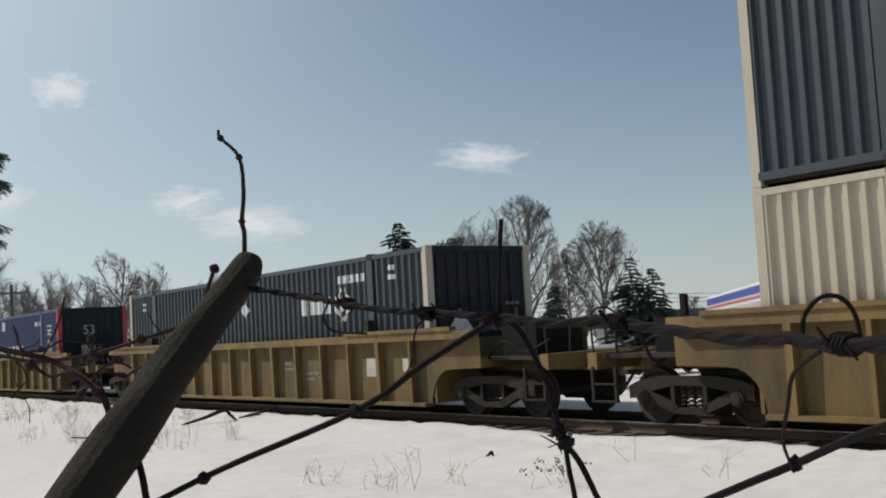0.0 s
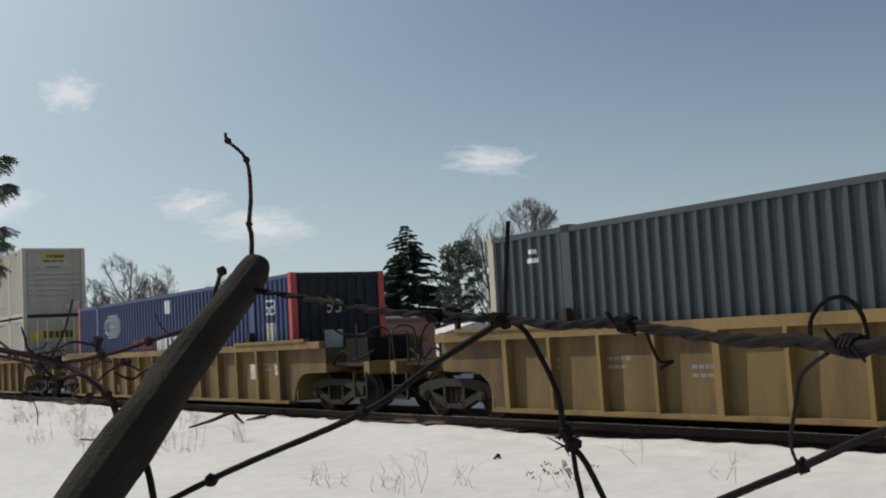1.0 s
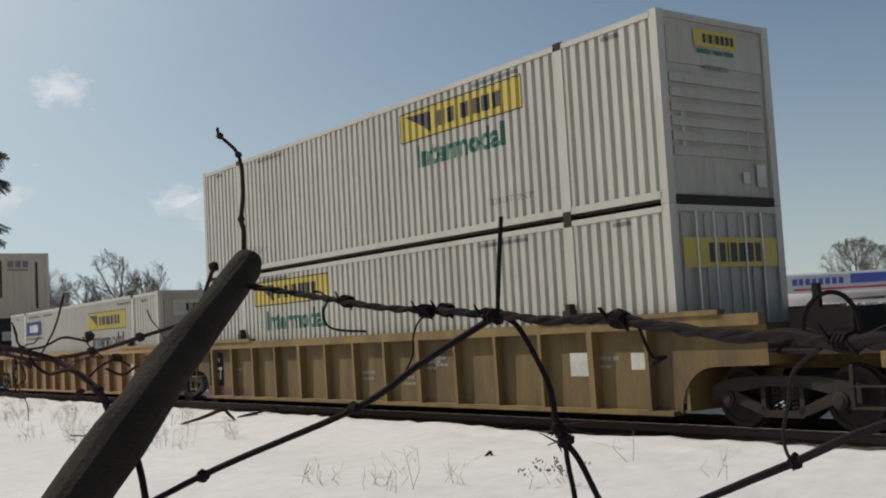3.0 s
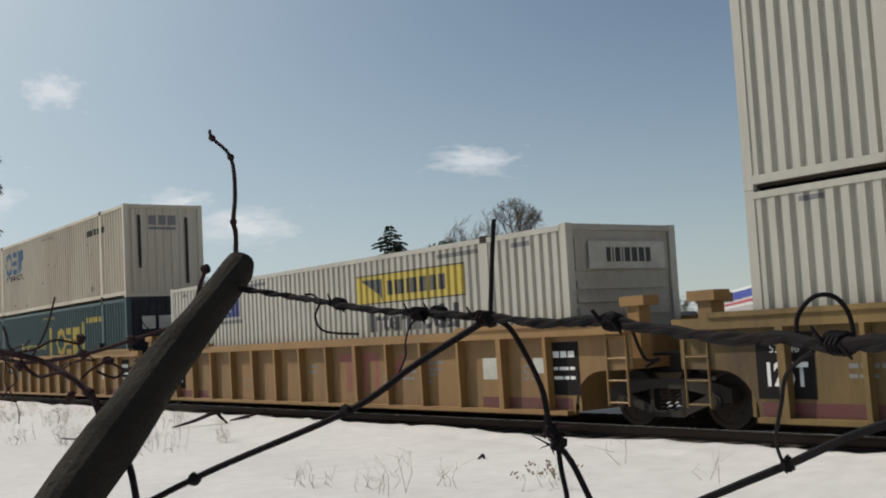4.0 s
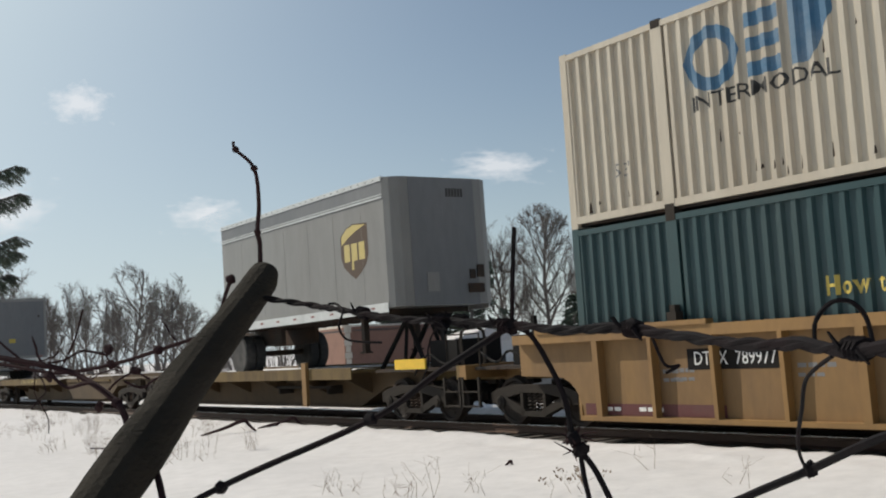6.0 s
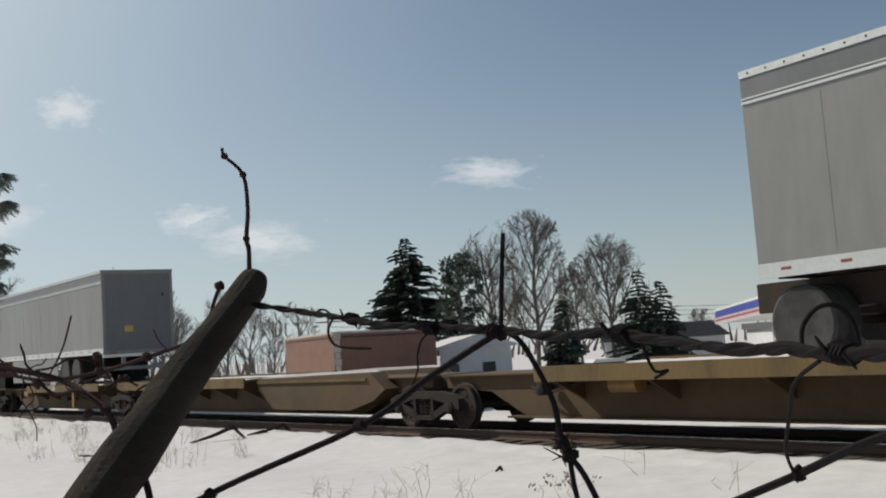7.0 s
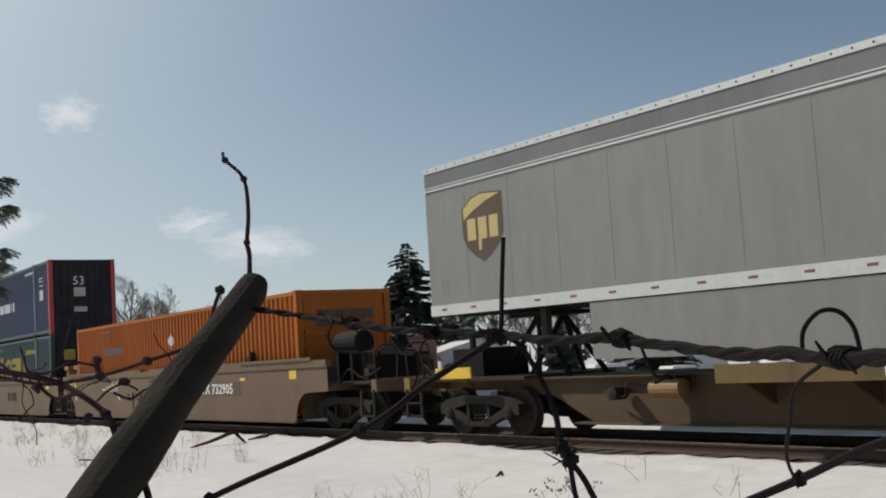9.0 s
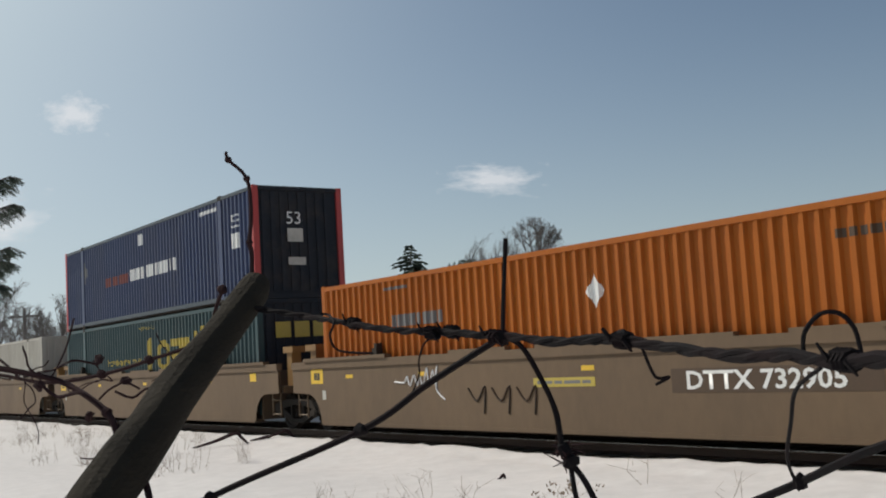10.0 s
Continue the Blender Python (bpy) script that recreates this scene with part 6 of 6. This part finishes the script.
def parked_car(at, snow=True):
    ob = thing("parked_car", "parked car covered in snow", "car", "parked cars", at=at)
    bm = prism([(-2.2, 0.3), (2.2, 0.3), (2.25, 0.75), (1.2, 0.95), (-1.6, 0.98), (-2.25, 0.85)], -0.88, 0.88)
    part("body", bm, "carpaint", ob)
    part("cabin", prism([(-1.6, 0.95), (1.0, 0.93), (0.45, 1.42), (-1.2, 1.44)], -0.76, 0.76), "glass", ob)
    for x in (-1.4, 1.4):
        for y in (-0.8, 0.8):
            part("wheel", lathe([(-0.1, 0.2), (-0.1, 0.33), (0.1, 0.33), (0.1, 0.2)], 16, y, None, (x, 0.33)), "tyre", ob)
    part("snow_cover", prism([(-1.25, 1.44), (0.5, 1.42), (0.35, 1.58), (-1.1, 1.6)], -0.78, 0.78), "snow", ob, "snow on the roof")
    part("bonnet_snow", prism([(1.05, 0.96), (2.2, 0.78), (2.1, 0.9), (1.1, 1.05)], -0.8, 0.8), "snow", ob, "snow on the bonnet")
    return ob


def build_cars_and_poles():
    first = parked_car(pose(8.1, 55, LOW + 0.6, 0, 0, 8))
    copy_thing(first, pose(13.9, 66, LOW, 0, 0, 20))
    copy_thing(first, pose(4.3, 58, LOW + 0.2, 0, 0, -15))
    for s, d, top in ((-0.395, 70, 6.2), (-0.111, 100, 5.2), (0.205, 130, 5.2)):
        ob = thing("utility_pole", "dark wooden utility pole with a crossarm", "utility pole", "utility poles", at=pose(s * d, d, LOW))
        part("pole", tube([(0, 0, 0), (0, 0, top - LOW)], [0.15, 0.11], 8), "bark", ob)
        part("crossarm", boxes((-1.1, 1.1, -0.06, 0.06, top - LOW - 0.6, top - LOW - 0.48)), "bark", ob)
    ob = thing("power_line", "thin overhead power lines", "power line")
    for k in range(3):
        a, b = Vector((-0.111 * 100, 100, 4.7 - 0.5 * k)), Vector((0.205 * 130, 130, 4.7 - 0.5 * k))
        part("cable", tube([a.lerp(b, i / 12) - Vector((0, 0, 2.4 * (i / 12) * (1 - i / 12))) for i in range(13)], 0.022, 4), "wire", ob)
        c = Vector((0.5 * 150, 150, 5.2 - 0.5 * k))
        part("cable", tube([b.lerp(c, i / 12) - Vector((0, 0, 2.4 * (i / 12) * (1 - i / 12))) for i in range(13)], 0.022, 4), "wire", ob)


build_cars_and_poles()


# ---- clouds ----
def cloud_material(name, seed):
    m = bpy.data.materials.new(name)
    m.use_nodes = True
    n, ln = m.node_tree.nodes, m.node_tree.links.new
    n.remove(n["Principled BSDF"])
    co, no, gr = n.new("ShaderNodeTexCoord"), n.new("ShaderNodeTexNoise"), n.new("ShaderNodeTexGradient")
    gr.gradient_type = "SPHERICAL"
    mp = n.new("ShaderNodeMapping")
    mp.inputs["Location"].default_value = (seed, seed * 2, 0)
    ln(co.outputs["Object"], mp.inputs["Vector"])
    ln(mp.outputs[0], no.inputs["Vector"])
    ln(co.outputs["Object"], gr.inputs["Vector"])
    no.inputs["Scale"].default_value, no.inputs["Detail"].default_value, no.inputs["Roughness"].default_value = 2.4, 7, 0.6
    ma = n.new("ShaderNodeMath")
    ma.operation = "MULTIPLY_ADD"
    ma.inputs[1].default_value, ma.inputs[2].default_value = 1.7, -0.85
    ln(no.outputs[0], ma.inputs[0])
    ad = n.new("ShaderNodeMath")
    ln(ma.outputs[0], ad.inputs[0])
    ln(gr.outputs["Fac"], ad.inputs[1])
    rp = n.new("ShaderNodeMapRange")
    rp.inputs["From Min"].default_value, rp.inputs["From Max"].default_value, rp.inputs["To Max"].default_value = 0.12, 0.88, 0.6
    ln(ad.outputs[0], rp.inputs["Value"])
    em, tr, mx = n.new("ShaderNodeEmission"), n.new("ShaderNodeBsdfTransparent"), n.new("ShaderNodeMixShader")
    em.inputs["Color"].default_value, em.inputs["Strength"].default_value = (1.0, 0.97, 0.97, 1), 1.12
    ln(rp.outputs[0], mx.inputs[0])
    ln(tr.outputs[0], mx.inputs[1])
    ln(em.outputs[0], mx.inputs[2])
    ln(mx.outputs[0], n["Material Output"].inputs["Surface"])
    return m


def build_clouds():
    for i, (sx, sz, w, hgt) in enumerate(((-0.345, 0.246, 70, 46), (-0.172, 0.110, 130, 46), (-0.228, 0.132, 90, 40), (0.045, 0.160, 105, 36), (-0.42, 0.15, 110, 60))):
        d = 2000.0
        bm = bmesh.new()
        bm.faces.new([bm.verts.new((x, y, 0)) for x, y in ((-1, -1), (1, -1), (1, 1), (-1, 1))])
        ob = part("cloud_backdrop", bm, cloud_material("cloud", 3.1 * i + 1))
        ob.matrix_basis = pose(sx * d, d, 1.57 + sz * d, 90, 3.3, 0) @ Matrix.Diagonal((w, hgt, 1, 1))
        ob.visible_shadow = False
        tagged(ob, "small soft white cloud in the sky", "cloud", "clouds", "structure")


build_clouds()


# ---- the fence at the camera ----
def strand(name, pts, r, parent, mat="wire", n=8, twist=0.0, turns=0, label="", sides=6):
    """A wire along pts; with twist, two wires wound round each other."""
    line = smooth(pts, n)
    if not twist:
        return part(name, tube(line, r, sides), mat, parent, label)
    bm = bmesh.new()
    fine = smooth(line, 3)
    total = sum((b - a).length for a, b in zip(fine, fine[1:]))
    for ph in (0, math.pi):
        s, out = 0.0, []
        for i, p in enumerate(fine):
            if i:
                s += (p - fine[i - 1]).length
            d = (fine[min(i + 1, len(fine) - 1)] - fine[max(i - 1, 0)]).normalized()
            a = d.cross(Vector((0, 0, 1))).normalized()
            b = a.cross(d)
            w = ph + turns * math.tau * s / total
            out.append(p + (a * math.cos(w) + b * math.sin(w)) * twist)
        tube(out, r, sides, bm)
    return part(name, bm, mat, parent, label)


def coil(centre, along, r, wire, turns, parent, length=0.012):
    """A barb's winding round the strand, with its pointed ends."""
    d = Vector(along).normalized()
    a = d.cross(Vector((0, 0, 1))).normalized()
    b = a.cross(d)
    c = Vector(centre)
    pts = [c + d * (length * (i / (8 * turns) - 0.5)) + (a * math.cos(i * math.tau / 8) + b * math.sin(i * math.tau / 8)) * r for i in range(8 * turns + 1)]
    up = random.uniform(0.6, 1.2)
    pts = [pts[0] + (b * up + d * -0.5 + a * 0.3).normalized() * 0.011] + pts + [pts[-1] + (b * -0.8 + d * 0.7 - a * 0.2).normalized() * 0.010]
    part("barb", tube(pts, [wire * 0.4] + [wire] * (len(pts) - 2) + [wire * 0.4], 5), "wire", parent, "rusty wound barb")


def build_fence():
    post = thing("fence_post", "weathered leaning wooden fence post with a thin bare twig", "fence post")
    top, low = Vector((-0.227, 1.302, 1.670)), Vector((-0.342, 1.001, 1.437))
    d = (low - top)
    pts, radii = [], []
    for i in range(56):
        s = 0.055 + i * 0.125
        p = top + d * s
        if p.z < -0.42:
            break
        wob = Vector((noise.noise((s * 3, 0, 0)), noise.noise((s * 3, 5, 0)), 0)) * 0.004
        pts.append(p + wob)
        body = 0.0192 + 0.0085 * min(1, max(0, (s - 0.10) / 0.75))
        radii.append((0.0196 if i == 0 else body) + 0.0013 * noise.noise((s * 7, 9, 0)))
    pts = [top, top + d * 0.015] + pts
    radii = [0.009, 0.0165] + radii
    bm = tube(pts, radii, 18)
    for v in bm.verts:
        v.co += Vector(noise.noise_vector(v.co * 45)) * 0.0022
    part("shaft", bm, "weathered", post)
    part("twig", tube(smooth([(-0.235, 1.293, 1.656), (-0.234, 1.300, 1.701), (-0.236, 1.298, 1.717), (-0.232, 1.295, 1.752), (-0.235, 1.292, 1.794), (-0.256, 1.290, 1.818), (-0.258, 1.289, 1.828)], 4), [0.0034 - 0.00007 * i for i in range(25)], 6), "twig", post, "thin crooked twig")
    for p in ((-0.236, 1.298, 1.717), (-0.235, 1.292, 1.794), (-0.256, 1.290, 1.818)):
        bud = part("bud", lathe([(-0.004, 0.001), (-0.002, 0.0042), (0.002, 0.0042), (0.004, 0.001)], 8), "twig", post)
        bud.matrix_basis = pose(*p)
    fence = thing("barbed_wire", "rusty twisted barbed wire strung from the post", "barbed wire")
    main = [(-0.227, 1.255, 1.635), (-0.160, 1.206, 1.620), (-0.103, 1.126, 1.606), (-0.054, 1.066, 1.595), (-0.006, 1.006, 1.589), (0.045, 0.936, 1.581), (0.082, 0.876, 1.574), (0.128, 0.796, 1.571), (0.158, 0.727, 1.561), (0.187, 0.636, 1.556), (0.204, 0.566, 1.553), (0.218, 0.506, 1.551), (0.236, 0.43, 1.549)]
    strand("strand", main, 0.0022, fence, twist=0.0018, turns=15, n=6)
    wrap = [Vector(p) + Vector((0.0, noise.noise((i * 1.7, 0, 3)) * 0.006, noise.noise((i * 1.3, 4, 0)) * 0.005)) for i, p in enumerate(smooth(main[1:], 5))]
    part("wrapped_vine", tube(wrap, [0.0022 + 0.0012 * abs(noise.noise((i * 0.9, 7, 0))) for i in range(len(wrap))], 6), "wire", fence, "dry vine wound along the wire")
    wrap = [p + Vector((0, 0, 0.0025 * math.sin(i * 0.8))) for i, p in enumerate(smooth(main[5:], 6))]
    part("wrapped_vine", tube(wrap, [0.0024 + 0.0016 * i / len(wrap) for i in range(len(wrap))], 6), "wire", fence, "dry vine wound along the wire")
    for i, t in ((2, 3), (4, 4), (4, 3), (5, 3), (7, 5), (7, 4), (10, 4)):
        coil(Vector(main[i]) + Vector((random.uniform(-0.012, 0.012), 0, 0)), Vector(main[i + 1]) - Vector(main[i - 1]), 0.0052, 0.0018, t, fence, 0.016)
    mesh = thing("woven_wire", "broken woven fence wire tangled below the barbed strand", "fence wire")
    runs = dict(
        stay=[(0.045, 0.936, 1.576), (0.049, 0.933, 1.624), (0.053, 0.929, 1.665)],
        brace=[(0.045, 0.936, 1.581), (-0.021, 0.960, 1.544), (-0.085, 0.984, 1.505), (-0.236, 1.040, 1.447), (-0.400, 1.100, 1.370)],
        drop=[(0.045, 0.936, 1.581), (0.060, 0.927, 1.572), (0.074, 0.919, 1.545), (0.084, 0.911, 1.517), (0.088, 0.914, 1.489), (0.094, 0.915, 1.474), (0.106, 0.916, 1.455), (0.123, 0.919, 1.416), (0.15, 0.92, 1.36)],
        fork=[(0.094, 0.915, 1.474), (0.096, 0.917, 1.451), (0.100, 0.919, 1.422), (0.102, 0.92, 1.36)],
        lower=[(0.345, 0.625, 1.545), (0.303, 0.710, 1.502), (0.277, 0.762, 1.482), (0.252, 0.815, 1.459), (0.220, 0.857, 1.438), (0.184, 0.899, 1.414), (0.13, 0.96, 1.37)],
        loop=[(0.197, 0.606, 1.554), (0.198, 0.605, 1.568), (0.207, 0.604, 1.578), (0.218, 0.604, 1.578), (0.226, 0.605, 1.569), (0.229, 0.606, 1.554)],
        stem=[(0.213, 0.627, 1.548), (0.210, 0.668, 1.534), (0.218, 0.710, 1.512), (0.229, 0.762, 1.485), (0.244, 0.804, 1.466), (0.252, 0.815, 1.459)],
        curl=[(-0.138, 1.155, 1.619), (-0.129, 1.155, 1.618), (-0.120, 1.126, 1.608), (-0.125, 1.127, 1.594), (-0.116, 1.128, 1.579), (-0.080, 1.108, 1.574)],
        tendril=[(-0.006, 1.006, 1.589), (-0.023, 1.007, 1.581), (-0.030, 1.008, 1.565), (-0.031, 1.010, 1.550), (-0.041, 1.011, 1.530)],
        hook=[(0.137, 0.777, 1.565), (0.145, 0.778, 1.544), (0.155, 0.778, 1.543), (0.145, 0.779, 1.538)],
    )
    thick = dict(stay=0.0021, brace=0.0030, drop=0.0026, fork=0.0022, lower=0.0032, loop=0.0014, stem=0.0014, curl=0.0013, tendril=0.0009, hook=0.0012)
    for name, pts in runs.items():
        strand(name + "_wire", pts, thick[name], mesh)
    for c, r in (((0.090, 0.914, 1.484), 0.0055), ((0.094, 0.915, 1.474), 0.006), ((0.252, 0.815, 1.459), 0.0055), ((-0.236, 1.040, 1.447), 0.0055), ((-0.085, 0.984, 1.505), 0.0055), ((0.045, 0.936, 1.580), 0.006), ((0.128, 0.796, 1.571), 0.0065)):
        bm = lathe([(-1.2 * r, 0.3 * r), (-0.6 * r, r), (0.6 * r, r), (1.2 * r, 0.3 * r)], 8)
        for v in bm.verts:
            v.co += Vector(noise.noise_vector(v.co * 300 + Vector(c) * 50)) * r * 0.5
        knot = part("knot", bm, "wire", mesh, "wound wire knot")
        knot.matrix_basis = pose(*c, random.uniform(0, 180), 0, random.uniform(0, 180))
    rnd = random.Random(8)
    bm = bmesh.new()
    for i in range(26):
        p = Vector((0.091, 0.914, 1.48)) + Vector((rnd.gauss(0, 0.004), rnd.gauss(0, 0.004), rnd.gauss(0, 0.006)))
        tube([p, p + Vector((rnd.gauss(-0.002, 0.006), rnd.gauss(0, 0.005), rnd.gauss(0, 0.006)))], [0.0012, 0.0004], 3, bm)
    part("debris", bm, "twig", mesh, "dry plant shreds caught on the wire")
    vine = thing("dry_vine", "dry bare vine wound along the fence", "vine")
    for pts, r in (([(-0.62, 1.38, 1.585), (-0.563, 1.363, 1.575), (-0.500, 1.343, 1.563), (-0.430, 1.332, 1.569), (-0.365, 1.310, 1.583), (-0.300, 1.308, 1.604), (-0.279, 1.304, 1.646), (-0.270, 1.303, 1.668)], 0.0024), ([(-0.52, 1.22, 1.585), (-0.463, 1.212, 1.572), (-0.426, 1.212, 1.558), (-0.371, 1.164, 1.528), (-0.349, 1.137, 1.497), (-0.307, 1.069, 1.467), (-0.285, 1.021, 1.430), (-0.27, 0.98, 1.38)], 0.0036), ([(-0.50, 1.343, 1.563), (-0.478, 1.34, 1.60), (-0.462, 1.33, 1.64)], 0.0012), ([(-0.52, 1.345, 1.565), (-0.53, 1.34, 1.61)], 0.001), ([(-0.371, 1.164, 1.528), (-0.40, 1.17, 1.55), (-0.43, 1.18, 1.548), (-0.45, 1.18, 1.565)], 0.002)):
        strand("stem", pts, r, vine, "twig")
    rnd = random.Random(14)
    for i in range(13):
        c = Vector((-0.545 + 0.19 * rnd.random(), 1.23 + 0.12 * rnd.random(), 0))
        c.z = 1.565 - 0.10 * max(0, (c.x + 0.47) / 0.12) * rnd.random() + rnd.gauss(0, 0.008)
        pts = [c]
        d = Vector((rnd.gauss(0, 1), rnd.gauss(0, 0.4), rnd.gauss(0, 0.6)))
        for k in range(5):
            d = (d.normalized() + Vector((rnd.gauss(0, 0.6), rnd.gauss(0, 0.3), rnd.gauss(0, 0.6)))).normalized()
            pts.append(pts[-1] + d * rnd.uniform(0.008, 0.022))
        strand("tendril", pts, rnd.uniform(0.0006, 0.0016), vine, "twig", n=3, sides=5)
    for i in range(4):
        c = Vector((-0.53 + 0.18 * rnd.random(), 1.28, 1.56 + rnd.gauss(0, 0.012) - 0.02 * (i % 3)))
        bm = lathe([(-0.008, 0.001), (-0.004, 0.005), (0.003, 0.006), (0.008, 0.001)], 6)
        for v in bm.verts:
            v.co += Vector(noise.noise_vector(v.co * 200 + c * 90)) * 0.003
        clump = part("dry_leaf", bm, "twig", vine, "shrivelled dark leaf")
        clump.matrix_basis = pose(*c, rnd.uniform(0, 180), rnd.uniform(0, 180), rnd.uniform(0, 180))
    for p in ((-0.430, 1.332, 1.569), (-0.365, 1.310, 1.583), (-0.272, 1.303, 1.662), (-0.349, 1.137, 1.497), (-0.371, 1.164, 1.528)):
        node = part("node", lathe([(-0.006, 0.002), (-0.002, 0.006), (0.003, 0.0055), (0.007, 0.002)], 8), "twig", vine)
        node.matrix_basis = pose(*p, 30, 0, 70)


build_fence()


# ---- weeds and clods on the snow ----
def weed_clump(u, v, height, stems, seed, seedheads=False):
    rnd = random.Random(seed)
    p = ALONG * u + ACROSS * (OFF + v)
    ob = thing("dry_weed", "dry brown weed stalks standing in the snow", "weed", "dry weeds", at=pose(p.x, p.y, ground_z(u, v) - 0.02))
    for i in range(stems):
        bm = bmesh.new()
        b = Vector((rnd.gauss(0, 0.1), rnd.gauss(0, 0.1), 0))
        lean = Vector((rnd.gauss(0, 0.22), rnd.gauss(0, 0.22), 1)).normalized()
        l = height * rnd.uniform(0.5, 1.0)
        tip = b + lean * l
        bend = Vector((rnd.gauss(0, 0.05), rnd.gauss(0, 0.05), 0))
        tube([b, b.lerp(tip, 0.5) + bend, tip], [0.0036, 0.003, 0.0015], 3, bm, caps=False)
        for k in range(rnd.randint(1, 4)):
            q = b.lerp(tip, rnd.uniform(0.4, 0.95))
            e = q + Vector((rnd.gauss(0, 0.10), rnd.gauss(0, 0.10), rnd.uniform(0.02, 0.16)))
            tube([q, e], [0.0022, 0.001], 3, bm, caps=False)
            if seedheads:
                for m in range(4):
                    c = e + Vector((rnd.gauss(0, 0.03), rnd.gauss(0, 0.03), rnd.gauss(0, 0.03)))
                    tube([c, c + Vector((rnd.gauss(0, 0.02), rnd.gauss(0, 0.02), 0.025))], [0.012, 0.004], 4, bm)
        part("stalk", bm, "weed", ob)


def build_weeds():
    rnd = random.Random(11)
    weed_clump(9.04, -3.97, 0.42, 4, 1, True)
    weed_clump(9.6, -2.55, 0.40, 2, 2)
    weed_clump(10.38, -4.95, 0.62, 3, 3)
    weed_clump(7.9, -2.75, 0.40, 3, 4)
    for i, (u, v) in enumerate(((11.74, -5.24), (12.1, -5.45), (11.0, -5.04), (10.3, -4.55), (10.75, -4.95))):
        weed_clump(u, v, 0.34, 4, 20 + i)
    for i in range(70):
        u = rnd.uniform(18, 40)
        weed_clump(u, rnd.uniform(-5.5, -1.6) if u > 24 else rnd.uniform(-5.7, -3.2), rnd.uniform(0.2, 0.55), 5, 60 + i)
    weed_clump(22.5, -2.8, 0.5, 8, 5)
    weed_clump(19.2, -4.5, 0.5, 8, 6)
    # dark sticks and clods pushed through the snow
    for u, v, w, hh, turn in ((22.3, -2.2, 1.25, 0.26, 0), (22.4, -1.2, 0.5, 0.06, -5), (22.1, -0.95, 0.75, 0.14, 0), (11.84, -2.7, 0.10, 0.05, 0)):
        p = ALONG * u + ACROSS * (OFF + v)
        ob = thing("driftwood", "dark broken stick lying in the snow", "stick", "sticks in the snow", at=pose(p.x, p.y, ground_z(u, v), 0, 0, turn))
        part("stick", tube(smooth([(-w / 2, 0, -0.01), (-w * 0.1, 0, hh * 0.45), (w * 0.25, 0.02, hh), (w * 0.36, 0, hh * 0.6), (w / 2, 0, -0.02)], 4), [0.012 + 0.03 * w ** 0.5 * math.sin(math.pi * (i + 1) / 18) for i in range(17)], 6), "twig", ob)


build_weeds()


# ---- the train runs past ----
def motions():
    times = (0, 2, 4, 6, 8, 10)
    for ob, a, z in TRAIN:
        walk(ob, [(t, rolling(a, z, t, LEAN.get(ob.name, 0.0))) for t in times])
    # wheels roll without slip: under a right angle from row to row
    step = 1 / 30
    for ws in WHEELS:
        rest = ws.matrix_basis.translation.copy()
        walk(ws, [(i * step, Matrix.Translation(rest) @ Matrix.Rotation(i * step * SPEED / 0.43, 4, "Y")) for i in range(301)])


motions()
